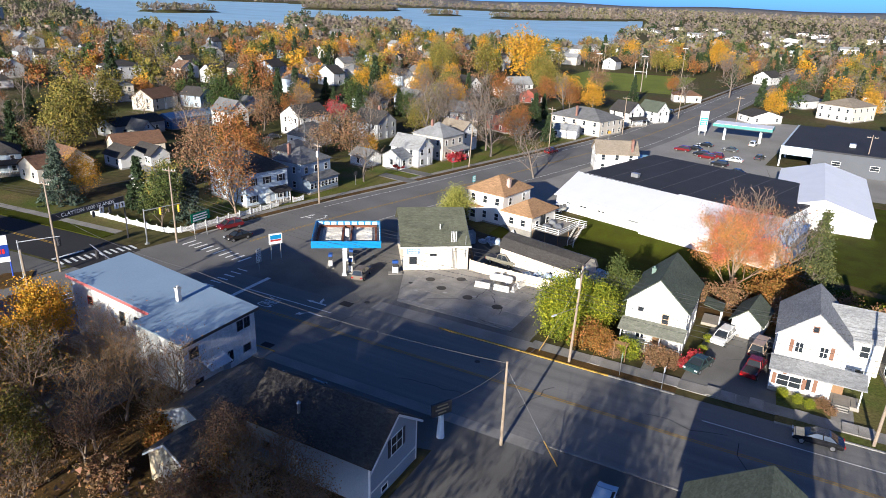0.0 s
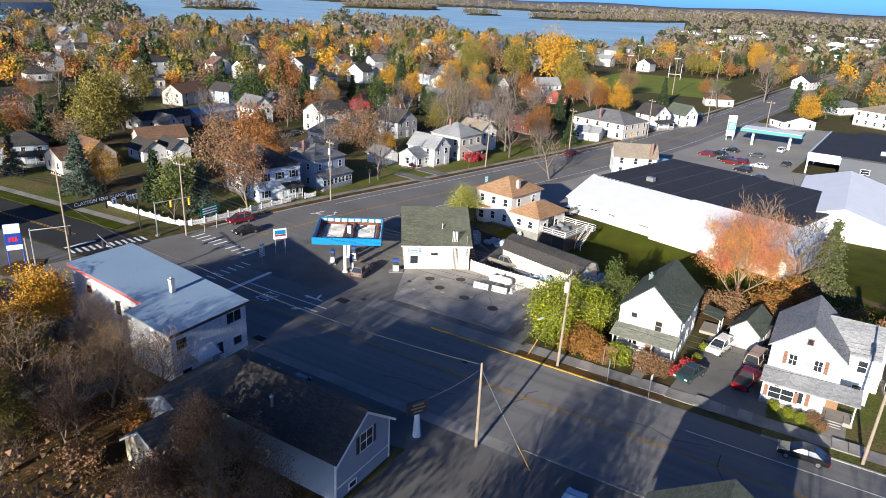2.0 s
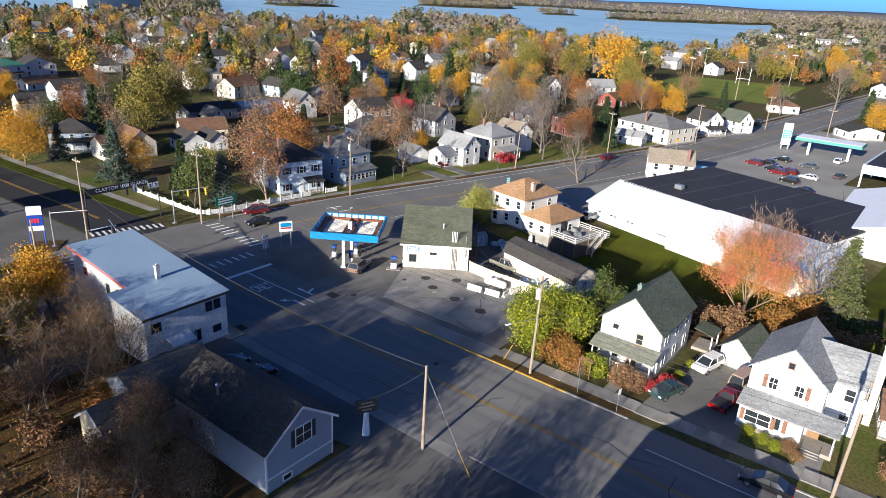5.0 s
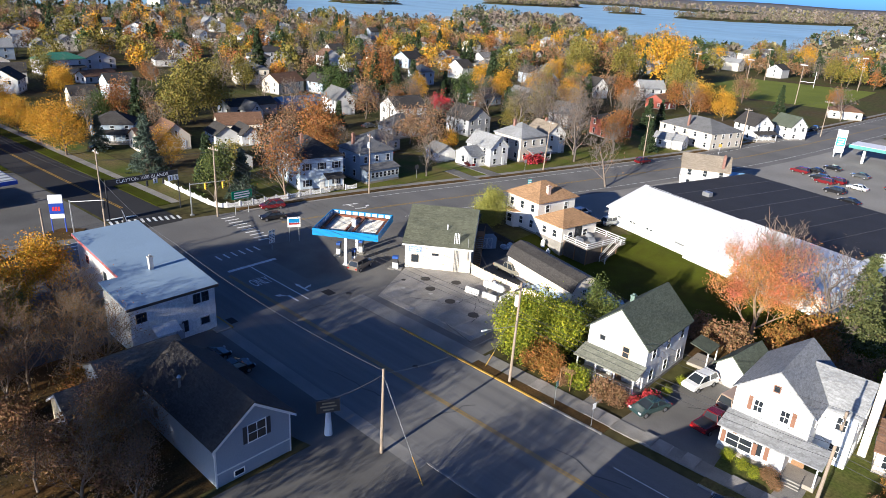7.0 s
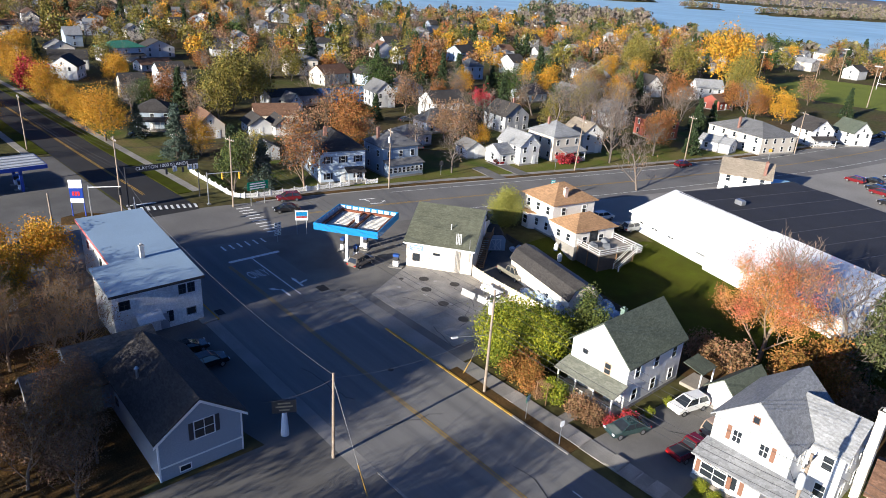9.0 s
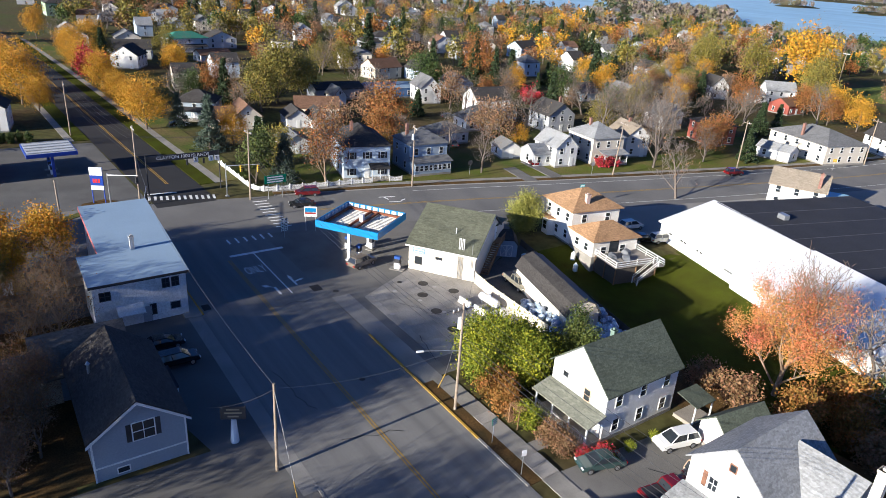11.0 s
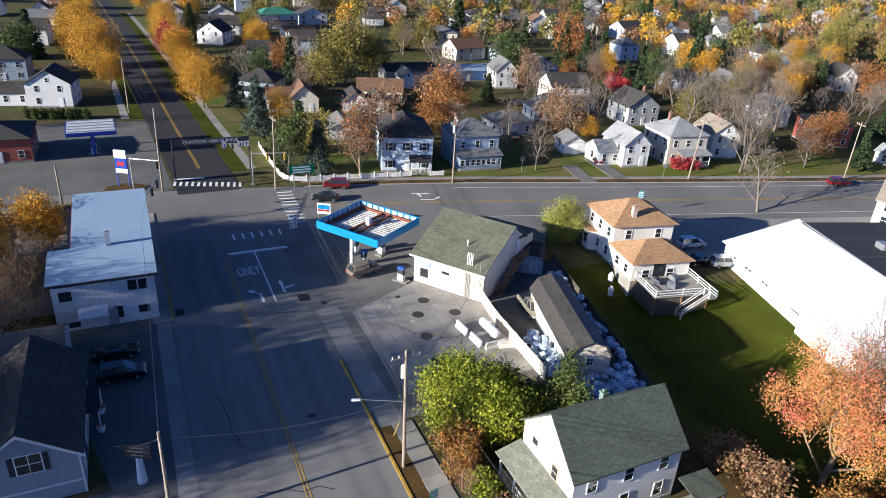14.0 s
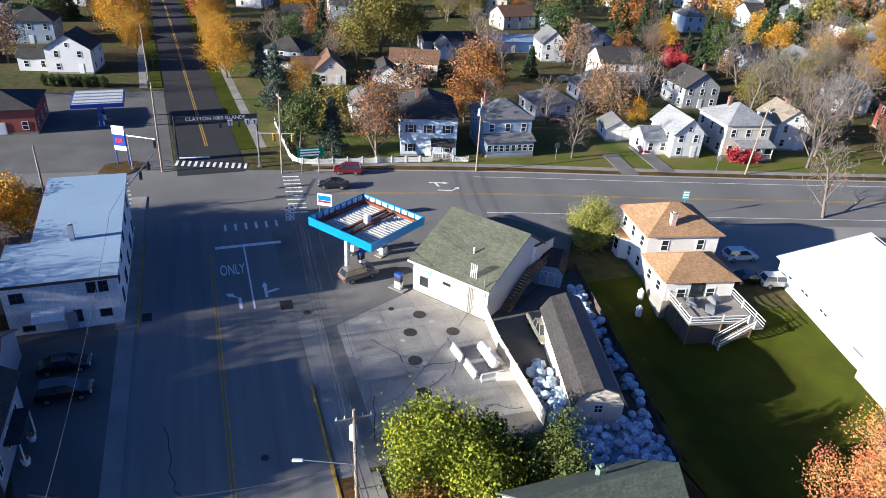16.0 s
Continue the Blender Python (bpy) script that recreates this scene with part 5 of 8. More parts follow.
# ---- houses across the cross street and in the town ----
P = [(-5, 5)]
TOWN = [
    # x, y, rot, w, d, eave, rise, roof, wall, roofm, label, extras
    (-92.2, 98.8, 76, 9.8, 13.5, 6.9, 3.0, 'hip', PALEBLUE, R_DARK, "pale blue two-storey house with grey hip roof and dark shutters", dict(por=(0.5, 4.2, 2, 2.6, R_DARK, 3), shutters=DARKTRIM, chim=(-2, 6))),
    (-91.4, 113.5, 85, 9.2, 8.4, 6.3, 2.6, 'hip', BLUEGREY, R_GREY, "grey two-storey house with glazed porch and hip roof", dict(por=(-4.5, 4.5, 2.4, 2.9, R_GREY, 4, BLUEGREY), chim=(-3, 5))),
    (-93.0, 138.6, 76, 5.2, 6, 2.6, 1.6, 'y', WHITE, R_GREY, "small white gabled garage with grey roof", dict(storeys=1, cols=1, category="garage", name="garage")),
    (-82.4, 146.5, 82, 6.0, 9, 4.8, 2.7, 'y', WHITE, R_LIGHT, "white clapboard house with light grey roof and side porch", dict(cols=2, wing=(-5, 2, 5.0, 6, 3.0, 1.7, 'x'))),
    (-80.9, 158.8, 82, 9.4, 10, 6.2, 2.9, 'hip', BEIGE, R_LIGHT, "tan house with pale hip roof and creeper-grown porch", dict(por=(-2.5, 4.6, 2.4, 2.6, R_LIGHT, 4), chim=(-1.5, 6))),
    (-82.0, 171, 74, 6.5, 9, 5.6, 2.5, 'y', WHITE, R_TAN, "white house behind the tan house", dict(cols=2, chim=(0, 5))),
    (-82, 206.0, 66, 9.5, 9, 5.4, 2.0, 'hip', BRICKRED, R_DARK, "red brick house with dark hip roof", dict(por=(-4, 0, 2, 2.5, TRIM, 3))),
    (-66, 217.5, -16, 20, 14, 5.0, 3.0, 'hip', BEIGE, R_GREY, "long pale stone hall with a grey hip roof", dict(cols=5, chim=(0, 1.2))),
    (-66, 206.5, 5, 9, 5, 2.8, 1.4, 'x', WHITE, R_LIGHT, "low white outbuilding beside the hall", dict(storeys=1, cols=2)),
    (-52, 246, 62, 8, 9, 5.0, 3.2, 'y', WHITE, R_DARK, "white cross-gabled house with dark roof", dict(cols=2, por=(-4, 4, 2, 2.5, R_DARK, 4))),
    (-45, 259, 62, 7, 9, 4.4, 3.2, 'y', WHITE, R_GREEN, "white gabled house with dark green roof", dict(cols=2)),
    (-130.4, 162.4, 82, 11.5, 9, 5.9, 2.9, 'x', WHITE, R_DARK, "large white house with dark roof and glazed veranda", dict(por=(-5, 6, 4, 2.7, R_GREY, 4, WHITE), cols=4)),
    (-109.8, 171.0, 84, 9, 10, 5.0, 3.2, 'y', GREY, R_DARK, "grey gabled house with a tall chimney", dict(chim=(2.5, 5))),
    (-155.8, 156.6, 78, 7, 10, 5.2, 3.2, 'y', WHITE, R_GREY, "white steep gabled house with grey roof", dict(cols=2)),
    (-167.5, 149.5, 86, 17, 8, 3.4, 1.2, 'x', BLUEW, R_SILVER, "long blue metal building with pale blue roof", dict(storeys=1, cols=3, category="building", name="building")),
    (-169.5, 131.0, 86, 16, 9, 3.4, 1.6, 'x', GREY, R_DARK, "low dark garage building", dict(storeys=1, cols=3, category="building", name="building")),
    (-160.8, 126.6, 86, 4, 7, 3.2, 2.4, 'y', WHITE, R_GREY, "small white gabled barn", dict(storeys=1, cols=1, category="barn", name="barn")),
    (-226, 166, 70, 13, 11, 6.0, 2.2, 'hip', CREAM, R_GREY, "pale cream two-storey house with grey hip roof", dict(cols=4)),
    (-201, 167, 100, 13, 9, 4.4, 2.8, 'x', BEIGE, R_BROWN, "tan house with brown roof", dict(cols=3)),
    (-282, 214, 82, 16, 11, 6.0, 2.4, 'hip', WHITE, R_DARK, "white square house with dark roof", dict(cols=4)),
    (-139.8, 90.5, 84, 7, 9, 3.6, 3.0, 'y', CREAM, R_BROWN, "cream bungalow with brown roof", dict(storeys=1, cols=2, wing=(-5.5, 1, 6, 8, 3.4, 2.0, 'x'))),
    (-146.5, 112.5, 70, 12, 8, 3.2, 2.4, 'x', CREAM, R_BROWN, "low cream house with brown roof", dict(storeys=1, cols=4)),
    (-114.8, 93.0, 84, 6, 8, 2.8, 1.7, 'y', WHITE, R_GREY, "white garage with grey gabled roof", dict(storeys=1, cols=1, category="garage", name="garage")),
    (-138.0, 103.2, 80, 6, 8, 2.9, 2.0, 'y', WHITE, R_DARK, "white garage with twin gables", dict(storeys=1, cols=1, category="garage", name="garage")),
    (-134.6, 108.2, 80, 5, 8, 2.9, 2.0, 'y', WHITE, R_DARK, "white garage with a dark gabled roof", dict(storeys=1, cols=1, category="garage", name="garage")),
    (-156.4, 34.6, 80, 9.6, 9, 5.6, 3.0, 'y', WHITE, R_DARK, "white gabled farmhouse with dark roof", dict(cols=2, wing=(-8, 2, 7, 7, 3.0, 1.6, 'x'))),
    (-187.5, 22.2, 86, 11, 10, 5.6, 2.8, 'hip', BLUEGREY, R_DARK, "blue-grey house with dark hip roof", dict(cols=3)),
    (-115.3, 27, 90, 14, 12, 4.4, 2.0, 'hip', BRICKRED, R_DARK, "low maroon shop with white framed windows", dict(storeys=1, cols=4, category="building", name="building")),
    (-280, 114.5, 100, 17, 10, 5.8, 2.4, 'hip', WHITE, R_GREENMETAL, "white house with a green metal hip roof", dict(cols=3, por=(-7, 7, 2.4, 2.7, R_DARK, 5))),
    (-291, 132, 90, 13, 10, 4.4, 3.0, 'y', WHITE, R_DARK, "white gabled house with dark roof", dict(cols=3)),
    (-253, 117.5, 100, 13, 7, 2.8, 1.8, 'x', WHITE, R_BROWN, "low white garage with brown roof", dict(storeys=1, cols=3, category="garage", name="garage")),
    (-45.6, 171.2, -65, 7.6, 10.5, 4.9, 2.7, 'y', WHITE, R_TAN, "white gabled shop with a tan roof and entry hood", dict(cols=2, chim=(3.0, 9), category="building", name="building")),
    (-34.6, 172.6, 25, 8, 7, 3.3, 0.4, 'flat', PALEBLUE, mat("pale_blue_roof", (0.3, 0.5, 0.66), 0.5, 0.15), "low pale blue annex with a flat roof", dict(storeys=1, cols=2, category="building", name="building")),
    (-155.5, 81.5, 60, 10, 9, 4.6, 2.6, 'hip', BLUEGREY, R_DARK, "blue-grey house with dark hip roof and porch", dict(por=(-3, 5, 2.2, 2.6, R_DARK, 4))),
    (-241.5, 81, 60, 9.5, 10, 4.8, 3.2, 'y', WHITE, R_DARK, "white gabled house beside the side street", dict(cols=2)),
    (-264, 87, 74, 16, 9, 4.2, 2.8, 'x', WHITE, R_DARK, "long white house with dark roof", dict(cols=4)),
    (-432, 88, 92, 22, 14, 7.0, 4.0, 'hip', GREENW, R_DARK, "large green mansion with dark steep roof", dict(cols=5)),
    (-405.6, 106, 92, 11, 9, 3.2, 2.2, 'hip', WHITE, R_GREY, "small white bungalow with grey roof", dict(storeys=1, cols=3)),
    (-442, 214, 60, 13, 10, 5.0, 3.2, 'y', WHITE, R_GREY, "white gabled house with grey roof", dict(cols=3)),
    (-362, 229, 64, 13, 10, 5.2, 2.6, 'x', WHITE, R_DARK, "white house with a wide dark roof", dict(cols=3)),
    (-194, 180, 98, 8, 9, 4.4, 2.6, 'y', BLUEGREY, R_DARK, "dark grey gabled house near the blue building", dict(cols=2)),
    (-360, 313, 100, 18, 10, 5.2, 3.2, 'x', WHITE, R_GREY, "white house with twin gables and grey roof", dict(cols=4)),
    (-241.5, 274, 98, 13, 10, 5.2, 3.0, 'x', BLUEGREY, R_DARK, "blue-grey house with dark roof", dict(cols=3)),
    (-109.3, 133, 92, 9.5, 8, 3.0, 2.2, 'hip', WHITE, R_GREY, "white garage with grey hip roof", dict(storeys=1, cols=3, category="garage", name="garage")),
    (-100, 208.3, 86, 8, 8, 4.6, 3.2, 'y', WHITE, R_LIGHT, "white steep gabled house among bare trees", dict(cols=2)),
    (-130.5, 276, 66, 7, 10, 5.2, 3.4, 'y', WHITE, R_DARK, "white gabled house with a dark roof", dict(cols=2)),
    (-115, 293, 48, 11, 9, 5.2, 3.0, 'x', WHITE, R_LIGHT, "white house with light grey roof and annex", dict(cols=3, wing=(-8, 0, 6, 7, 3.0, 1.2, 'x'))),
    (-232, 406, 100, 14, 10, 4.4, 3.0, 'x', GREY, R_GREY, "grey house among yellow trees", dict(cols=3)),
    (-100, 278.5, 86, 10, 8, 3.4, 2.2, 'x', BRICKRED, R_BROWN, "low red-brown house behind the hall", dict(storeys=1, cols=3)),
    (-844, 456, 112, 92, 20, 13, 3.0, 'hip', BEIGE, R_TAN, "long beige four-storey apartment building", dict(storeys=4, cols=14, category="apartment building", name="apartment_building", doorway=False, sides=(0, 0))),
    (4, 347, 58, 15, 10, 3.4, 2.2, 'hip', WHITE, R_GREY, "low white house by the far street", dict(storeys=1, cols=3)),
    (-11, 284, 40, 13, 9, 3.0, 1.8, 'y', WHITE, R_DARK, "low white gabled house beyond the lot", dict(storeys=1, cols=3)),
    (-47, 326, 20, 12, 8, 3.2, 2.0, 'hip', CREAM, R_BROWN, "low cream building by the far street", dict(storeys=1, cols=3)),
    (-17, 446, 70, 16, 10, 4.6, 3.0, 'x', WHITE, R_DARK, "white house with a dark roof beside the road", dict(cols=4)),
    (22, 318, 60, 18, 14, 6.0, 2.6, 'hip', CREAM, R_TAN, "large tan building with a hip roof", dict(cols=4)),
    (40, 360, 60, 20, 14, 6.0, 3.6, 'hip', BEIGE, R_BROWN, "broad brown building with a steep roof", dict(cols=5)),
    (35, 285, -5, 12, 9, 3.2, 2.2, 'x', BLUEW, R_DARK, "low blue house with dark roof", dict(storeys=1, cols=3)),
]
for x, y, rot, w, d, eave, rise, roof, wall, roofm, label, extra in TOWN:
    house(x, y, rot, w, d, eave, rise, roof, wall, roofm, label, **extra)
    c, s = math.cos(radians(rot)), math.sin(radians(rot))
    keep(x - s * d / 2, y + c * d / 2, max(w, d) * 0.62)
    keep(x + s * 8, y - c * 8, 6)
for x, y, r in ((-64, 46, 14), (-32, 40, 11), (-46, 92, 10), (-60, 81, 9), (-50, 117, 8), (-42, 116, 6), (-10, 84, 8), (8, 84, 9), (-15, 140, 32), (-40, 180, 14)):
    keep(x, y, r)

for x, y, r in ((-140, 45, 14), (-128, 38, 18), (-160, 46, 9), (-150, 32, 8), (-112, 62, 12)):
    keep(x, y, r)

# houses of the farther town, in rows along its streets
rng = random.Random(7)
WALLS = [WHITE, WHITE, WHITE, WHITE, GREY, BLUEGREY, CREAM, PALEBLUE]
ROOFS = [R_GREY, R_DARK, R_DARK, R_GREY, R_DARK, R_LIGHT, R_GREY, R_BROWN]
WORDS = {WHITE: "white", CREAM: "cream", GREY: "grey", BLUEGREY: "blue-grey", BEIGE: "beige", PALEBLUE: "pale blue"}
RW = {R_GREY: "grey", R_DARK: "dark", R_BROWN: "brown", R_LIGHT: "light grey", R_TAN: "tan"}


def far_from(x, y, r):
    if not is_land(x, y) or not is_land(x * 1.06, y * 1.06):
        return False
    for line, half in ((CROSS, 11), (SIDE, 12)):
        if min((p.x - x) ** 2 + (p.y - y) ** 2 for p in line[::2]) < (half + r) ** 2:
            return False
    if -62 < x < 40 and 60 < y < 300:
        return False
    if -150 < x < -40 and 300 < y < 460:
        return False
    return all((x - a) ** 2 + (y - b) ** 2 > (r + c) ** 2 for a, b, c in FOOT)


made = 0
for tries in range(3000):
    if made >= 240:
        break
    gx = -122 - 24 * rng.randint(0, 19) + rng.uniform(-4, 4)
    gy = 40 + 17.5 * rng.randint(-3, 36) + rng.uniform(-3, 3)
    if rng.random() < 0.12:
        gx, gy = rng.uniform(-40, 330), rng.uniform(300, 900)
    if not far_from(gx, gy, 9) or (gx > -60 and gy < 290):
        continue
    w, d, e = rng.uniform(7, 10), rng.uniform(8, 11), rng.choice((3.2, 5.3, 5.5, 5.8))
    wall, rf = rng.choice(WALLS), rng.choice(ROOFS)
    house(gx, gy, rng.choice((76, 82, 86, -6)), w, d, e, rng.uniform(2.2, 3.2), rng.choice(('x', 'y', 'y', 'hip')), wall, rf,
          f"{WORDS[wall]} {'two-storey' if e > 4 else 'single-storey'} house with a {RW[rf]} roof", storeys=2 if e > 4 else 1, cols=2 if math.hypot(gx, gy) < 330 else 1, doorway=False, sides=(0, 1 if math.hypot(gx, gy) < 260 else 0))
    keep(gx, gy + 3, 8)
    keep(gx + 9, gy - 3, 5)
    made += 1

# low buildings of the farther quarter beyond the stores
for k in range(70):
    a, r = radians(rng.uniform(-13, 16)), rng.uniform(330, 1500)
    x, y = math.sin(a) * r, math.cos(a) * r
    if not far_from(x, y, 10):
        continue
    w, d = rng.uniform(9, 16) * (1 + r / 1500), rng.uniform(8, 11)
    wall, rf = rng.choice([WHITE, WHITE, CREAM, GREY]), rng.choice([R_LIGHT, R_GREY, R_LIGHT, R_DARK])
    h = root("house", pose(x, y, 0, 0, 0, rng.choice((10, 60, 80))), f"distant {WORDS[wall]} low house with a {RW[rf]} roof", "house")
    shell(h, w, d, rng.uniform(3.2, 5.5), rng.uniform(1.5, 2.6), rng.choice(('x', 'y')), wall, rf, 0.3)
    keep(x, y, 9)

# ---- trees ----


def grow(rng, h, spread, levels=3, kids=(5, 4, 3), lean=0.0, first=0.25, up=0.5):
    """Limbs of a tree as segments (p, q, r0, r1, level), each splitting into thinner ones."""
    segs, tips = [], []

    def limb(p, d, length, r, lv):
        n = 3 if lv < 2 else 2
        pts = [p]
        for i in range(n):
            d = (d + Vector((rng.gauss(0, 0.13), rng.gauss(0, 0.13), rng.gauss(0, 0.08) + (0.05 if lv else 0)))).normalized()
            pts.append(pts[-1] + d * length / n)
        for i in range(n):
            segs.append((pts[i], pts[i + 1], r * (1 - 0.6 * i / n), r * (1 - 0.6 * (i + 1) / n), lv))
        if lv >= levels:
            tips.append((pts[-1], d, length))
            tips.append((pts[1], d, length))
            return
        k = kids[min(lv, len(kids) - 1)]
        a0 = rng.uniform(0, 6.28)
        for i in range(k):
            f = first + (1 - first) * (i + 0.7) / k if lv == 0 else 0.3 + 0.7 * (i + 0.6) / k
            f = min(f, 0.98)
            j = min(int(f * n), n - 1)
            base = pts[j].lerp(pts[j + 1], f * n - j)
            a = a0 + i * 2.4 + rng.uniform(-0.3, 0.3)
            out = Vector((math.cos(a), math.sin(a), 0))
            if lv:
                out = (out - d * out.dot(d)).normalized()
            dd = (out * (1 - up * (0.6 + 0.5 * f)) + Vector((0, 0, up)) + d * 0.55).normalized()
            ln = spread * (0.62 ** lv) * rng.uniform(0.8, 1.15) * ((1.15 - 0.5 * f) if lv == 0 else 0.95)
            limb(base, dd, ln, r * (0.5 if lv == 0 else 0.55) * (1 - 0.3 * f), lv + 1)
        if lv == 0:
            tips.append((pts[-1], d, spread * 0.5))

    limb(Vector((0, 0, -0.1)), Vector((lean, 0, 1)).normalized(), h * 0.78, h * 0.021 + 0.05, 0)
    return segs, tips


def tubes(segs, sides=5, rmin=0.018):
    v, f = [], []
    for p, q, r0, r1, lv in segs:
        d = (q - p)
        if d.length < 1e-4:
            continue
        d.normalize()
        a = d.orthogonal().normalized()
        b = d.cross(a)
        k = sides if lv < 2 else 3
        o = len(v)
        for c, r in ((p, max(r0, rmin)), (q, max(r1, rmin))):
            for i in range(k):
                t = 2 * math.pi * i / k
                v.append(c + (a * math.cos(t) + b * math.sin(t)) * r)
        for i in range(k):
            j = (i + 1) % k
            f.append((o + i, o + j, o + k + j, o + k + i))
    return np.array(v), np.array(f)


def leaves(centres, n, sigma, size, nr, flat=1.0, stretch=1.0, quads=False):
    """n small leaves strewn round the centres, as vertices and faces."""
    c = np.array([tuple(x) for x in centres])
    idx = nr.integers(0, len(c), n)
    p = c[idx] + nr.normal(0, 1, (n, 3)) * np.array([sigma, sigma, sigma * flat])
    p[:, 2] = np.maximum(p[:, 2], 0.25)
    a = nr.normal(0, 1, (n, 3))
    a /= np.linalg.norm(a, axis=1)[:, None]
    b = np.cross(a, nr.normal(0, 1, (n, 3)))
    b /= np.linalg.norm(b, axis=1)[:, None] + 1e-9
    s = size * nr.uniform(0.6, 1.3, (n, 1)) / 2
    a, b = a * s * stretch, b * s
    if quads:
        v = np.stack([p - a, p + b * 0.8, p + a, p - b * 0.8], 1).reshape(-1, 3)
        return v, np.arange(4 * n).reshape(n, 4)
    v = np.stack([p - a - b * 0.7, p + a - b * 0.7, p + b * 1.1], 1).reshape(-1, 3)
    return v, np.arange(3 * n).reshape(n, 3)


def dome_points(nr, n, share, h, spread):
    """Points in the outer part of a rounded crown."""
    k = int(n * share)
    p = nr.normal(0, 1, (k, 3))
    p /= np.linalg.norm(p, axis=1)[:, None]
    lump = 1 + 0.16 * np.sin(p[:, 0] * 5 + p[:, 2] * 3) + 0.12 * np.sin(p[:, 1] * 7 + 1)
    p *= (nr.uniform(0.45, 1.0, k) ** 0.5 * lump)[:, None]
    return [Vector((q[0] * spread * 0.95, q[1] * spread * 0.95, h * 0.6 + q[2] * h * 0.36)) for q in p]


def tree(name, seed, h, spread, leafm, n, size, label, category="tree", levels=3, kids=(7, 4, 3), bark=None, sigma=None, first=0.25, up=0.5, twigs=0, low=None, rmin=0.018, dome=0.0, twigm=None, thick=0.045):
    """A broad-leaved tree: trunk with limbs, and a crown of leaves round the twigs (none for a bare one)."""
    r_, nr = random.Random(seed), np.random.default_rng(seed)
    t = tagged(new(name), label, category)
    segs, tips = grow(r_, h, spread, levels, kids, first=first, up=up)
    v, f = tubes(segs, 5, rmin)
    part("trunk", quick_mesh("trunk", v, f, bark or BARK), None, t)
    pts = [p + d * ln * k for p, d, ln in tips for k in (0.0, 0.35)]
    if dome:
        pts = pts + dome_points(nr, len(pts), dome, h, spread)
    if twigs:
        v2, f2 = leaves(pts, twigs, sigma or spread * 0.2, 0.7, nr, stretch=1.0, quads=True)
        v2 = v2.reshape(-1, 4, 3)
        mid = v2.mean(1, keepdims=True)
        ax = v2[:, 2:3] - v2[:, 0:1]
        sd_ = (v2[:, 1:2] - v2[:, 3:4])
        v2 = np.concatenate([mid - ax * 0.5, mid + sd_ * thick, mid + ax * 0.5, mid - sd_ * thick], 1).reshape(-1, 3)
        part("bare_crown", quick_mesh("bare_crown", v2, f2, twigm or L_TWIG), None, t)
    if n:
        if low:
            pts = [p for p in pts if p.z < low * r_.uniform(0.5, 1.12)]
        v, f = leaves(pts, n, sigma or spread * 0.2, size, nr)
        part("crown", quick_mesh("crown", v, f, leafm), None, t)
    return t


def conifer(name, seed, h, r, leafm, n, size, label, droop=0.15):
    """A conical evergreen: trunk, whorls of drooping boughs, needles in tufts along them."""
    r_, nr = random.Random(seed), np.random.default_rng(seed)
    t = tagged(new(name), label, "tree")
    segs = [(Vector((0, 0, -0.1)), Vector((0, 0, h)), h * 0.02 + 0.04, 0.02, 0)]
    pts = []
    k = int(h * 2.6)
    for i in range(k):
        z = 0.5 + (h - 0.7) * i / k
        R = r * (1 - z / h) ** 1.1 * r_.uniform(0.72, 1.15) + 0.1
        for j in range(3 + round(4 * (1 - z / h))):
            a = r_.uniform(0, 6.28)
            q = Vector((math.cos(a) * R, math.sin(a) * R, z - R * droop + r_.uniform(-0.1, 0.2)))
            p = Vector((0, 0, z))
            if j < 3:
                segs.append((p, q, 0.035, 0.012, 2))
            pts += [p.lerp(q, s) for s in (0.45, 0.65, 0.82, 0.95, 1.0)]
    v, f = tubes(segs)
    part("trunk", quick_mesh("trunk", v, f, BARK), None, t)
    v, f = leaves(pts, n, r * 0.075, size, nr, 0.7, 1.3)
    part("crown", quick_mesh("crown", v, f, leafm), None, t)
    return t


def put(proto, x, y, s=1.0, sz=None, turn=None, label=None):
    ob = copy_thing(proto, Matrix.LocRotScale((x, y, 0), Euler((0, 0, turn if turn is not None else rng.uniform(0, 6.28))), (s, s, sz or s)))
    if label:
        ob["label"] = label
    return ob


SPECIES, FAR = {}, {}


def kind_of(key, leafm, n, size, label, variants=2, h=9.6, spread=4.2, **kw):
    k = len(SPECIES)
    SPECIES[key] = [tree("tree", 100 + 17 * i + k * 71, h * (0.92 + 0.1 * i), spread, leafm, n, size, label, **{**dict(kids=(8, 3, 3), first=0.1, up=0.32, sigma=spread * 0.16, dome=0.9), **kw}) for i in range(variants)]
    FAR[key] = []
    for i in range(2):
        r_, nr = random.Random(500 + 31 * k + i), np.random.default_rng(500 + 31 * k + i)
        segs, tips = grow(r_, h, spread, 2, (8, 4), first=0.1, up=0.32)
        pts = [p + d * ln * q for p, d, ln in tips for q in (0.0, 0.35)]
        bare = key == "bare"
        v, f = leaves(pts + dome_points(nr, len(pts), 0.9, h, spread), 300 if bare else 480, spread * 0.17, 1.5 if bare else 0.85, nr, 1.0, 1.0, bare)
        if bare:
            q = v.reshape(-1, 4, 3)
            mid, sdv = q.mean(1, keepdims=True), q[:, 1:2] - q[:, 3:4]
            v = np.concatenate([q[:, 0:1], mid + sdv * 0.055, q[:, 2:3], mid - sdv * 0.055], 1).reshape(-1, 3)
        FAR[key].append((tubes([g for g in segs if g[4] < 2][:3] + [g for g in segs if g[4] == 1][::2], 3), (v, f), L_TWIG if bare else leafm))


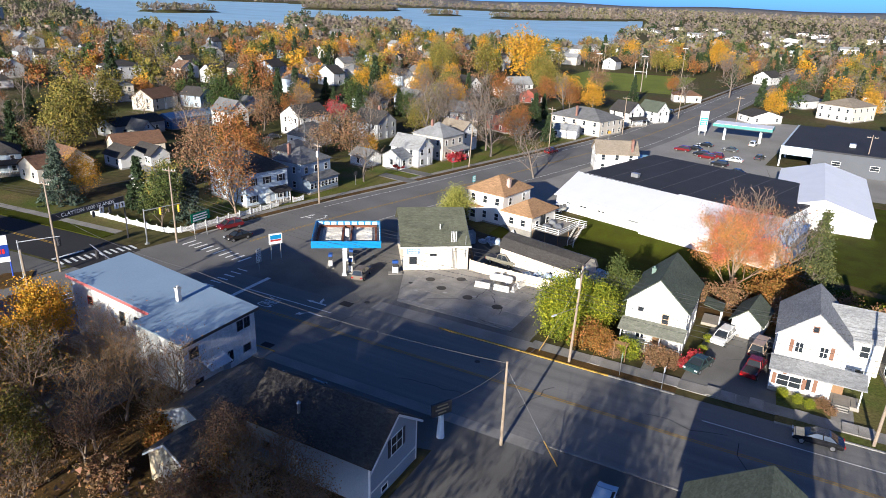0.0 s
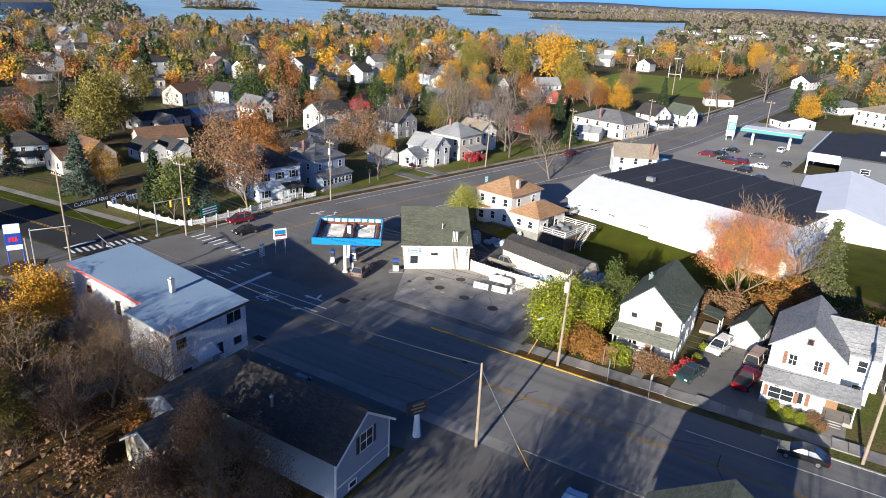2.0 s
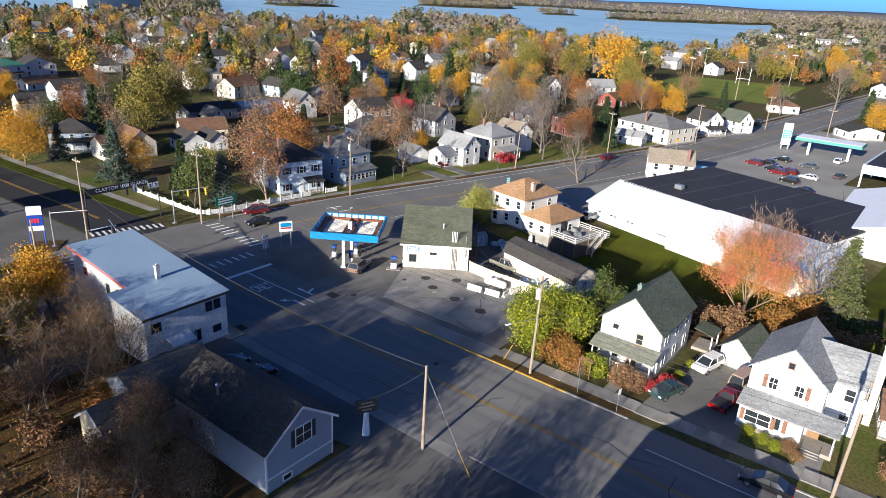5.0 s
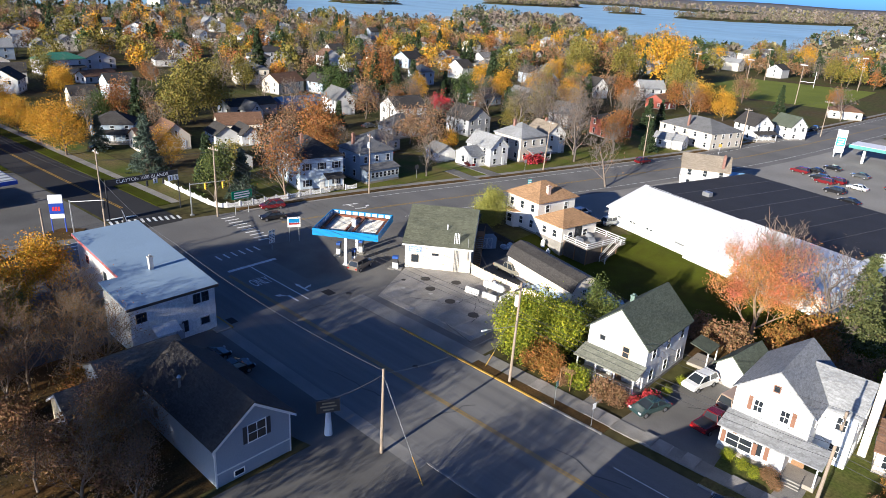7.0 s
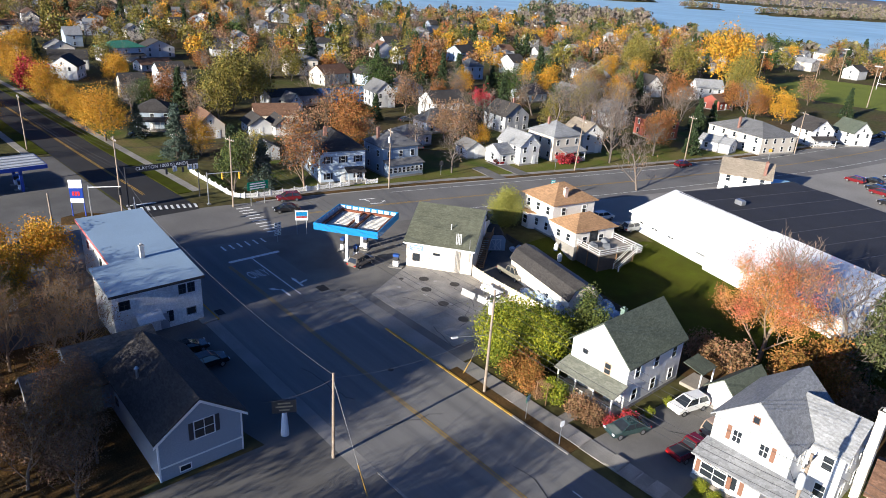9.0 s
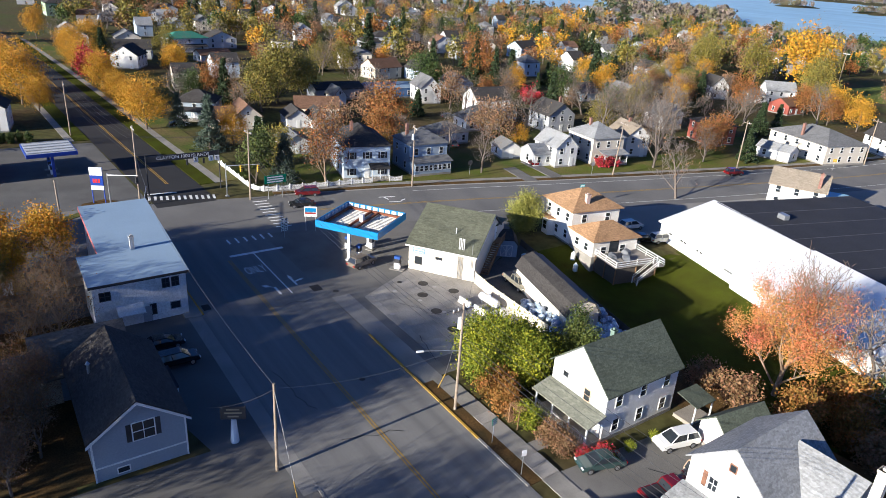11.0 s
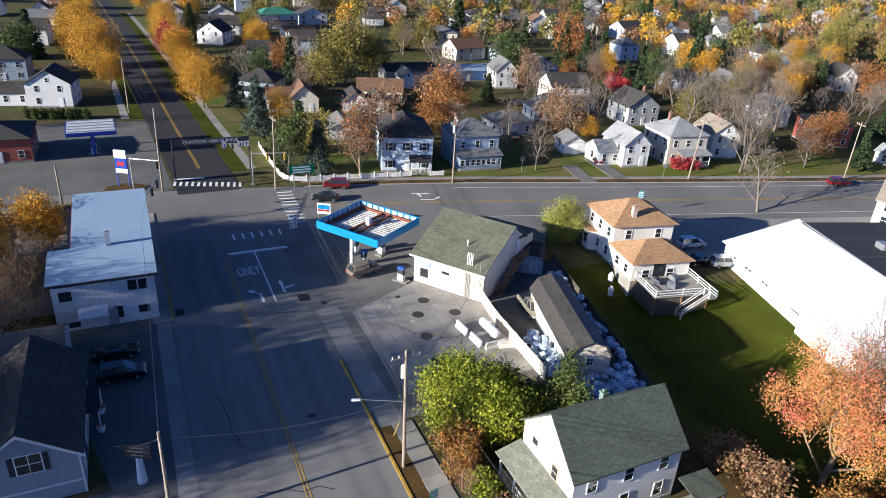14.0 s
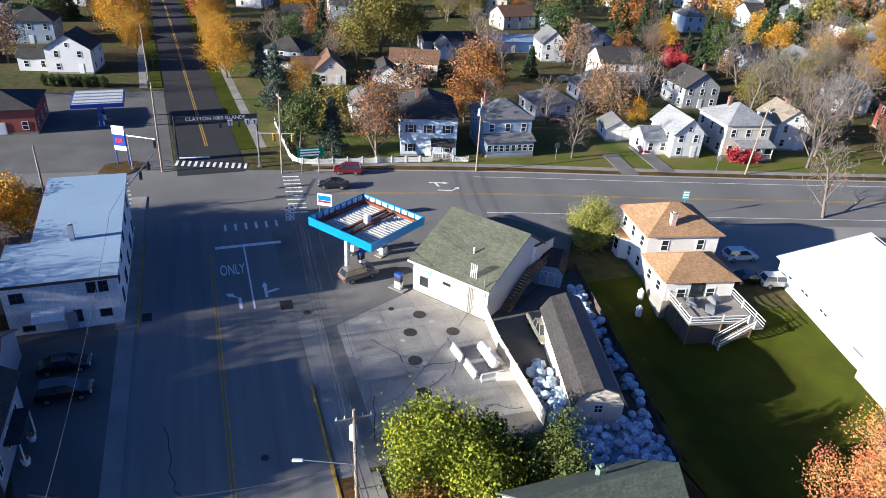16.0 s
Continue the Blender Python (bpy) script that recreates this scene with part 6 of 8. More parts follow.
kind_of("yellow", L_YELLOW, 3900, 0.38, "broad maple in full yellow autumn leaf", 3)
kind_of("orange", L_ORANGE, 3900, 0.38, "broad tree in orange autumn leaf")
kind_of("rust", L_RUST, 2000, 0.4, "tree with thin russet autumn leaves", twigs=500)
kind_of("olive", L_OLIVE, 3900, 0.38, "broad tree in olive green autumn leaf")
kind_of("green", L_GREEN, 3200, 0.4, "broad tree still dark green", 1)
kind_of("red", L_RED, 2600, 0.42, "small tree in crimson autumn leaf", 1, h=7, spread=3.0)
kind_of("bare", L_RUST, 90, 0.35, "bare grey-brown tree that has shed its leaves", 3, h=11, spread=4.2, twigs=700, thick=0.03, bark=mat("grey_bark", (0.17, 0.14, 0.115), 0.95, 0.4, 1.2, 10, 0.4), levels=4, kids=(7, 3, 3, 3), rmin=0.035)
kind_of("gold", L_YELLOW, 9500, 0.25, "street maple in full golden leaf beside the side street", 2, h=10.5, spread=4.4, dome=1.3)
SPECIES["pine"] = [conifer("tree", 900, 12, 3.4, L_PINE, 3600, 0.5, "tall dark green pine tree", 0.05), conifer("tree", 901, 13, 3.0, L_PINE, 3400, 0.5, "tall dark green spruce tree", 0.2)]
FAR["pine"] = []
for i in range(2):
    nr = np.random.default_rng(77 + i)
    z = np.sort(nr.uniform(0.06, 1, 160)) * 12
    a, rr = nr.uniform(0, 6.28, 160), 3.2 * (1 - z / 12.2) * nr.uniform(0.5, 1.0, 160)
    pts = np.stack([np.cos(a) * rr, np.sin(a) * rr, z], 1)
    FAR["pine"].append((tubes([(Vector((0, 0, 0)), Vector((0, 0, 11.5)), 0.25, 0.03, 0)], 4), leaves(pts, 400, 0.3, 1.05, nr, 0.7, 1.3), L_PINE))
for k, lst in enumerate(SPECIES.values()):
    for i, p in enumerate(lst):
        p.location = (-118 - 13 * i - 5 * k, 232 + 9 * k - 4 * i, 0)
        keep(p.location.x, p.location.y, 3)

# trees that stand out
near_trees = 0
for key, x, y, s in (
        ("gold", -187, 44.6, 1.4), ("gold", -176, 47.5, 0.8), ("gold", -148.8, 67.9, 1.1), ("gold", -163, 67.5, 0.75), ("gold", -179, 66.8, 0.8), ("gold", -197, 66.8, 1.05), ("red", -212, 66.5, 1.5), ("gold", -226, 66, 1.1), ("gold", -205, 40, 1.3), ("gold", -235, 38, 1.3), ("yellow", -298, 80, 1.1), ("yellow", -260, 40, 1.2), ("gold", -255, 66, 1.1), ("yellow", -275, 68, 1.0), ("yellow", -330, 62, 1.1), ("orange", -320, 30, 1.1),
        ("gold", -126.3, 82.2, 0.72), ("orange", -104, 101, 0.6), ("orange", -121, 121, 1.15), ("orange", -109, 112, 0.9), ("bare", -86.5, 124.7, 0.78), ("bare", -104, 128, 0.7), ("olive", -170, 110, 1.55), ("olive", -160, 101.5, 1.25), ("olive", -176, 121, 1.3),
        ("orange", -190, 204, 1.5), ("green", -124, 207, 0.85), ("bare", -120, 215, 1.2), ("bare", -126, 225, 1.2), ("bare", -105, 205, 1.2), ("bare", -73.5, 167.5, 1.15), ("bare", -71.8, 185, 0.8), ("orange", -76, 192, 0.8), ("bare", -55.0, 152.4, 1.0), ("yellow", -133, 342, 2.4), ("olive", -150, 330, 1.7), ("olive", -118, 322, 1.5), ("olive", -165, 310, 1.5), ("olive", -105, 300, 1.3), ("olive", -180, 335, 1.6), ("yellow", -89.9, 285, 1.0), ("orange", -98, 280, 1.0), ("red", -137.8, 185, 0.95), ("yellow", -100, 147, 0.5), ("bare", -84, 178, 1.15), ("bare", -89, 190, 1.3), ("bare", -78, 174, 1.0), ("bare", -96, 184, 1.3), ("bare", -92, 198, 1.2), ("bare", -103, 191, 1.3), ("bare", -109, 186, 1.2), ("bare", -99, 176, 1.2), ("orange", -80.5, 199.5, 0.9), ("bare", -118, 160, 1.0), ("rust", -113, 145, 0.9), ("bare", -104, 152, 1.0), ("bare", -124, 147, 1.0), ("rust", -147, 158, 1.1), ("olive", -112, 205, 1.1), ("bare", -126, 196, 1.2), ("green", -203, 24, 1.2), ("bare", -176, 17, 1.2), ("rust", -168, 20, 1.1), ("pine", -222, 26, 1.2), ("bare", -140, 14, 1.1), ("pine", -67.6, 197, 0.75), ("pine", -150, 225, 1.5), ("pine", -190, 200, 1.3), ("pine", -260, 190, 1.5), ("pine", -225, 150, 1.0),
        ("olive", -90, 470, 1.2), ("yellow", -60, 520, 1.6), ("yellow", -120, 520, 1.4), ("rust", -90, 330, 1.1), ("pine", -69, 314, 0.9), ("bare", -47, 320, 1.1), ("bare", -33, 362, 1.5), ("orange", -60, 360, 0.7), ("yellow", -10, 300, 0.9), ("pine", 8, 330, 0.9), ("yellow", 25, 330, 1.0), ("yellow", 60, 400, 1.2)):
    put(rng.choice(SPECIES[key]), x, y, s)
    keep(x, y, 3 * s)
    near_trees += 1

# the town's other trees: the nearer ones singly, the farther ones joined by kind
MIX = ["bare"] * 13 + ["rust"] * 4 + ["yellow"] * 3 + ["orange"] * 2 + ["olive"] * 6 + ["green"] * 3 + ["pine"] * 5
cells, placed, spots_far = {}, 0, {}
for tries in range(26000):
    if placed >= 1600:
        break
    a, r = radians(rng.uniform(-80, 8)), 110 + 600 * rng.random() ** 0.75
    x, y = 5 + math.sin(a) * r, 10 + math.cos(a) * r
    if x > -104 + (y - 80) * 0.24 and y < 300 and x < 60:
        continue
    cell = (int(x // 4.8), int(y // 4.8))
    if cell in cells or not far_from(x, y, 2.0):
        continue
    cells[cell] = 1
    if math.hypot(x - 5, y - 10) < 360 and rng.random() < 0.62:
        continue
    key, s = rng.choice(MIX), rng.uniform(0.65, 1.1) + (0.25 if rng.random() < 0.15 else 0)
    if near_trees < 215 and math.hypot(x - 5, y - 10) < 285:
        put(rng.choice(SPECIES[key]), x, y, s)
        near_trees += 1
    else:
        spots_far.setdefault((key, rng.randint(0, 1)), []).append((x, y, s, rng.uniform(0, 6.28)))
    placed += 1
for (key, i), spots in sorted(spots_far.items()):
    (tv, tf), (lv, lf), lm = FAR[key][i]
    for nm, (v, f), m_ in (("tree_trunks", (tv, tf), BARK), ("tree_crowns", (lv, lf), lm)):
        vs, fs = [], []
        for n_, (x, y, s, turn) in enumerate(spots):
            c, sn = math.cos(turn) * s, math.sin(turn) * s
            w = v.copy()
            vs.append(np.stack([v[:, 0] * c - v[:, 1] * sn + x, v[:, 0] * sn + v[:, 1] * c + y, v[:, 2] * s], 1))
            fs.append(f + n_ * len(v))
        tagged(new(nm, quick_mesh(nm, np.concatenate(vs), np.concatenate(fs), m_)), "autumn trees among the farther houses", "trees", kind="stuff")


def woods(name, spots, label, n_each, hs, mats):
    """Far woods: many small clumps of leaves in one mesh a colour."""
    nr = np.random.default_rng(len(spots))
    for k, mt in enumerate(mats):
        vs, fs, o = [], [], 0
        for i, (x, y, z) in enumerate(spots):
            if i % len(mats) != k:
                continue
            h = hs * nr.uniform(0.7, 1.25)
            p = nr.normal(0, 1, (n_each, 3))
            p /= np.linalg.norm(p, axis=1)[:, None]
            p *= np.array([h * 0.42, h * 0.42, h * 0.5]) * nr.uniform(0.6, 1.0, (n_each, 1))
            c = p + np.array([x, y, z + h * 0.5])
            v, f = leaves(c, int(n_each * 1.4), 0.3, h * 0.26, nr)
            vs.append(v)
            fs.append(f + o)
            o += len(v)
        ob = new(name, quick_mesh(name, np.concatenate(vs), np.concatenate(fs), mt))
        tagged(ob, label, "woods", kind="stuff")


spots = []
for cx, cy, a, b, turn in LANDS[:4] + LANDS[7:]:
    for i in range(int(a * b / 60) if a < 100 else 900):
        u, v = rng.uniform(-1, 1), rng.uniform(-1, 1)
        if u * u + v * v < 0.95:
            c, s = math.cos(radians(turn)), math.sin(radians(turn))
            u, v = u * a, v * b
            spots.append((cx + u * c - v * s, cy + u * s + v * c, 0))
# no air haze is built; the greyed leaf colours stand in for it
woods("island_woods", spots, "russet autumn woods on the river islands, greyed for haze", 26, 13, [L_FARA, L_TWIG, L_FARB])
spots = []
for i in range(3600):
    a, r = radians(rng.uniform(-75, 30)), rng.uniform(560, 2300)
    x, y = math.sin(a) * r, math.cos(a) * r
    if is_land(x, y) and not (-140 < x < -40 and 330 < y < 460):
        spots.append((x, y, 0))
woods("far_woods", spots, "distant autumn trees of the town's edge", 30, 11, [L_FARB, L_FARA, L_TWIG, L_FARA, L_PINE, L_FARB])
spots = []
for i in range(4200):
    a, r = radians(rng.uniform(-80, 30)), rng.uniform(2300, 4600)
    x, y = math.sin(a) * r, math.cos(a) * r
    if is_land(x, y):
        spots.append((x, y, 0))
woods("horizon_woods", spots, "woods along the horizon with haze put into their colours", 12, 28, [L_FARA, L_TWIG, L_FARB])

# ---- gardens and near trees ----
SPECIAL = {}


def near_tree(key, x, y, s=1.0, **kw):
    if key not in SPECIAL:
        t = tree(**kw)
        t.location, t.scale, t.rotation_euler = (x, y, 0), (s, s, s), (0, 0, 1.0)
        SPECIAL[key] = t
        return t
    t = SPECIAL[key]
    ob = copy_thing(t, Matrix.LocRotScale((x, y, 0), Euler((0, 0, rng.uniform(0, 6.28))), (1, 1, 1)))
    ob.scale = (s, s, s)
    return ob


BROWN = dict(name="tree", seed=41, h=13, spread=5.0, leafm=L_RUST, n=3800, size=0.26, label="half-bare tree with thin brown leaves", kids=(8, 4, 3, 3), levels=4, first=0.12, up=0.4, rmin=0.03)
BAREN = dict(name="tree", seed=43, h=11.5, spread=5.0, leafm=L_TAN, n=900, size=0.22, label="bare twiggy tree with a few brown leaves", kids=(7, 4, 3, 3, 2), levels=5, first=0.1, up=0.36, bark=BARK_PALE, rmin=0.024)
YELN = dict(name="tree", seed=44, h=9, spread=3.8, leafm=L_YELLOW, n=9000, size=0.28, label="tree with golden yellow autumn leaves", kids=(8, 4, 4), levels=3, twigs=800, first=0.12, up=0.45)
OLIN = dict(name="tree", seed=46, h=9.5, spread=3.9, leafm=L_OLIVE, n=6000, size=0.3, label="broad tree with olive and gold leaves", kids=(8, 4, 4), levels=3, twigs=900, first=0.1, up=0.42)
for x, y, s in ((-48.5, 36.2, 0.62), (-53, 34.5, 0.62), (-57, 30, 0.78), (-61, 38, 0.62), (-51.5, 30, 0.62), (-46.5, 34.5, 0.45), (-60, 26, 0.7), (-54, 21.5, 0.6), (-48.5, 21, 0.5), (-61, 20, 0.62), (-51, 16, 1.1), (-44.5, 15, 1.05), (-58, 14.5, 1.0), (-39, 13, 1.0), (-31, 27.5, 0.58), (-35, 31, 0.5), (-55, 37.5, 0.55)):
    near_tree("bare_near", x, y, s, **BAREN)
for x, y, s in ((-36.5, 32.0, 0.5), (-31, 33.0, 0.45), (-27, 30.5, 0.45), (-35, 25.5, 0.45), (-49, 27.5, 0.45), (-39, 33.5, 0.42), (-30.5, 0, 1.35), (-26.5, 3, 1.25), (-23, 6, 1.2), (-26, 14, 1.05), (-40, 3, 1.25), (-29.5, 7, 1.2), (-8, 20, 0.85), (-4.5, 17, 0.9), (-11.5, 17, 0.75)):
    near_tree("brown_near", x, y, s, **BROWN)
for x, y, s in ((-70.5, 39.0, 0.8), (-66, 33, 0.72), (-73, 31, 0.8), (-64.5, 27.5, 0.72), (-69, 26, 0.75), (-58, 22, 0.6)):
    near_tree("yellow_near", x, y, s, **YELN)
for x, y, s in ((-62, 31.5, 0.65), (-66, 25, 0.85), (-60, 19.5, 0.8), (-54.5, 12.5, 0.75), (-64, 16, 0.85), (-56, 25.5, 0.62), (-52.5, 25, 0.5), (-66, 22, 0.7), (-76, 26, 0.8)):
    near_tree("olive_near", x, y, s, **OLIN)
for x, y, s in ((13, 17, 0.95), (17, 22, 0.9)):
    near_tree("bare_near", x, y, s)
maple = tree("tree", 51, 13.4, 5.8, L_PEACH, 36000, 0.15, "large maple with peach and orange leaves, thin at the top", levels=5, kids=(12, 4, 3, 3, 2), first=0.02, up=0.4, bark=BARK_PALE, sigma=0.55, low=13.5, rmin=0.024)
maple.location = (-4.2, 105.8, dip(-4.2, 105.8))
sapling = put(SPECIES["bare"][1], 3.5, 112.0, 1.15, label="bare grey-brown tree beside the orange maple")
sapling.location.z = dip(3.5, 112.0)
con = conifer("tree", 55, 14.5, 4.3, leaf("olive_needles", (0.1, 0.11, 0.035), 0.45, (0.06, 0.075, 0.025)), 9000, 0.26, "tall olive green spruce beside the white store", 0.12)
con.location = (6.8, 110.8, dip(6.8, 110.8))
spr = conifer("tree", 56, 12.6, 4.0, L_SPRUCE, 8000, 0.3, "tall blue spruce on a street corner", 0.2)
spr.location = (-126, 76.6, 0)
for x, y, s in ((-96.2, 82.4, 0.82), (-150, 76, 0.7)):
    put(spr, x, y, s)
pin = tree("tree", 57, 6.8, 2.8, leaf("fresh_green_leaves", (0.1, 0.125, 0.03), 0.4, (0.07, 0.09, 0.02)), 5200, 0.28, "rounded green tree behind the picket fence", kids=(8, 4, 4), first=0.05, up=0.5)
pin.location = (-97.8, 77.0, 0)
pin.scale = (1.15, 1.15, 1.25)
hm = tree("tree", 58, 8.5, 4.2, L_ORANGE, 2600, 0.32, "half-bare maple with orange lower leaves", kids=(9, 5, 4), twigs=3600, first=0.1, up=0.45, bark=BARK_PALE)
hm.location = (-91.6, 89.2, 0)
hm.scale = (1.15, 1.15, 1.15)


def shrub(seed, h, r, leafm, n, size, label, name="shrub"):
    """A bush: stems from the ground and leaves in uneven clumps down to the ground."""
    r_, nr = random.Random(seed), np.random.default_rng(seed)
    t = tagged(new(name), label, "shrub")
    segs, pts = [], []
    for i in range(16):
        a, q = r_.uniform(0, 6.28), r * math.sqrt(r_.random()) * 0.85
        top = Vector((math.cos(a) * q, math.sin(a) * q, h * (1 - 0.5 * (q / r) ** 2) * r_.uniform(0.7, 1.0)))
        base = Vector((math.cos(a) * q * 0.4, math.sin(a) * q * 0.4, 0))
        segs.append((base, top, 0.05, 0.015, 1))
        pts += [base.lerp(top, s) for s in (0.2, 0.4, 0.6, 0.78, 0.9, 1.0)]
    v, f = tubes(segs)
    part("stem", quick_mesh("stem", v, f, BARK), None, t)
    v, f = leaves(pts, n, r * 0.2, size, nr)
    part("foliage", quick_mesh("foliage", v, f, leafm), None, t)
    return t


sh = {
    "lime": shrub(61, 8.2, 3.8, L_LIME, 28000, 0.22, "tall hedge shrub turning yellow-green"),
    "green": shrub(62, 5.2, 2.0, L_GREEN, 4200, 0.25, "dense dark green hedge shrub"),
    "orange": shrub(63, 3.6, 2.2, L_AMBER, 5000, 0.21, "loose shrub with orange-brown leaves"),
    "brown": shrub(64, 2.4, 1.8, L_RUST, 2800, 0.19, "tangled brown shrub in the garden"),
    "red": shrub(65, 1.6, 1.2, L_RED, 1600, 0.18, "low dark red shrub in the garden"),
    "yel": shrub(66, 2.6, 1.6, L_LIME, 3000, 0.21, "loose yellow-green garden shrub"),
}
sh["lime"].location, sh["green"].location, sh["orange"].location = (-21.6, 75.6, 0), (-19.6, 82.2, 0), (-18.0, 74.2, 0)
sh["brown"].location, sh["red"].location, sh["yel"].location = (-9.4, 74.3, 0), (-5.2, 77.0, 0), (-12.6, 74.2, 0)
for x, y, k in ((-78.7, 155.2, 1.6), (-78.4, 158.4, 1.5)):
    copy_thing(sh["red"], pose(x, y, 0, rz=70 * k) @ Matrix.Scale(k, 4))
for key, x, y, s in (("lime", -19.0, 78.8, 0.95), ("orange", -15.8, 73.6, 0.8), ("green", -21.3, 80.6, 1.15), ("green", -18.6, 80.8, 1.1), ("green", -15.6, 87.4, 0.9), ("brown", -7.6, 74.5, 0.8), ("brown", -14.3, 73.8, 0.7), ("red", -6.5, 75.8, 0.7), ("brown", 3.0, 95.0, 1.4), ("brown", -3.5, 97.0, 1.5), ("brown", -8.0, 97.0, 1.3), ("orange", 1.5, 99.0, 1.2), ("orange", 5.5, 104.0, 1.2), ("brown", 9.0, 101.0, 1.5), ("yel", 13.0, 105.0, 1.2), ("brown", 15.0, 98.0, 1.5), ("orange", 2.5, 107.8, 1.6), ("brown", 5.0, 106.0, 1.7), ("orange", 0.5, 104.0, 1.2), ("yel", 16.5, 103.0, 1.5), ("orange", 19.0, 101.0, 1.4), ("brown", 21.5, 104.0, 1.8), ("green", 24.0, 101.5, 0.9), ("brown", 12.0, 106.0, 1.5), ("yel", 4.6, 74.4, 0.45), ("yel", 6.2, 74.0, 0.4), ("brown", 8.6, 74.4, 0.5), ("yel", 7.4, 73.6, 0.4), ("brown", 9.4, 73.4, 0.4), ("brown", 17.5, 76.0, 0.8), ("yel", -4.8, 80.5, 0.4), ("yel", -4.6, 84.0, 0.4), ("orange", 18.0, 80.0, 0.7)):
    put(sh[key], x, y, s).location.z = dip(x, y)
wil = shrub(59, 7.0, 3.4, L_WILLOW, 15000, 0.2, "rounded yellow-green weeping willow beside the shop", "tree")
wil.location = (-55.2, 110.2, 0)
ced = shrub(67, 8.5, 2.7, leaf("cedar_leaves", (0.1, 0.12, 0.024), 0.45, (0.05, 0.075, 0.016)), 13000, 0.2, "broad green cedar beside the white house", "tree")
ced.location = (-17.2, 84.6, 0)
for key, x, y, s in (("brown", -37.2, 28.6, 1.7), ("orange", -37.4, 32.0, 1.15), ("brown", -38.6, 26.6, 1.0), ("brown", -46.5, 27.0, 1.2), ("orange", -46.0, 33.5, 1.0), ("brown", -34.5, 29.5, 1.4), ("brown", -31.5, 30.5, 1.2)):
    put(sh[key], x, y, s)
for k in range(8):
    put(sh["green"], -147.2 + 0.35 * k + (k % 2) * 0.5, 30.5 + k * 1.7, 0.5)



def thicket(n, leafy):
    """Tangled undergrowth between the garden trees: bare twigs in all directions, with some leaves left on them."""
    nr = np.random.default_rng(81)
    p = np.stack([nr.uniform(-76, -28, n * 2), nr.uniform(13, 40, n * 2), np.abs(nr.normal(0, 1, n * 2))], 1)
    lump = 0.5 + 0.5 * np.sin(p[:, 0] * 0.45 + 1.3 * np.sin(p[:, 1] * 0.3)) * np.cos(p[:, 1] * 0.5 + 0.4)
    p[:, 2] = 0.1 + p[:, 2] * (0.8 + 2.0 * lump)
    ok = ((p[:, 1] < 33) | (p[:, 0] < -50)) & ~((p[:, 0] > -47.5) & (p[:, 0] < -39.5) & (p[:, 1] > 27.5)) & (lump > 0.22)
    p = p[ok][:n]
    k = len(p)
    a = nr.normal(0, 1, (k, 3)) + np.array([0, 0, 0.5])
    a /= np.linalg.norm(a, axis=1)[:, None]
    b = np.cross(a, nr.normal(0, 1, (k, 3)))
    b /= np.linalg.norm(b, axis=1)[:, None]
    a, b = a * nr.uniform(0.35, 0.8, (k, 1)), b * nr.uniform(0.015, 0.04, (k, 1))
    v = np.stack([p - a, p + b, p + a, p - b], 1).reshape(-1, 3)
    v[:, 2] = np.maximum(v[:, 2], 0.01)
    tagged(new("undergrowth", quick_mesh("undergrowth", v, np.arange(4 * k).reshape(k, 4), L_TWIGN)), "tangled bare brown twigs under the garden trees", "undergrowth", kind="stuff")
    v, f = leaves(p[:: max(1, k // leafy)], leafy, 0.4, 0.13, nr)
    tagged(new("undergrowth_leaves", quick_mesh("undergrowth_leaves", v, f, L_TAN)), "tan and gold leaves left on the undergrowth", "undergrowth", kind="stuff")


thicket(2500, 9000)

# ---- the yard of bags behind the shop ----
yard = sheet("yard", [(-43, 89.6), (-25, 88.9), (-17, 88.5), (-17.5, 97.3), (-50, 105)], 0.02, mat("dirt", (0.12, 0.115, 0.105), 0.95, 0.5, 0.4, 6, 0.3), "dirt yard behind the vinyl fence", "yard")
fv = root("vinyl_fence", pose(0, 0, 0), "cream vinyl privacy fence along the forecourt", "fence")
CREAMV = mat("cream_vinyl", (0.66, 0.58, 0.46), 0.5, 0.15, 0.8, 8, 0.02)
line = [(-41.6, 89.2), (-39, 88.8), (-36.6, 88.5), (-34.2, 88.4), (-31.8, 88.3), (-29.4, 88.2), (-27, 88.1), (-24.8, 88.0)]
for (x0, y0), (x1, y1) in zip(line, line[1:]):
    L = math.hypot(x1 - x0, y1 - y0)
    m = Matrix.Translation((x0, y0, 0)) @ Matrix.Rotation(math.atan2(y1 - y0, x1 - x0), 4, 'Z')
    for k in range(8):
        bm = bmesh.new()
        box(bm, 0.1 + k * (L - 0.2) / 8, 0.085 + (k + 1) * (L - 0.2) / 8, -0.02, 0.02, 0.08, 1.7)
        part("board", bm, CREAMV, fv, m=m)
    bm = bmesh.new()
    box(bm, 0.06, L - 0.06, -0.035, 0.035, 1.7, 1.82)
    part("cap_rail", bm, CREAMV, fv, m=m)
    bm = bmesh.new()
    box(bm, -0.07, 0.07, -0.07, 0.07, 0, 1.95)
    part("post", bm, CREAMV, fv, m=m)
bf = root("back_fence", pose(0, 0, 0), "weathered timber fence behind the bag yard", "fence")
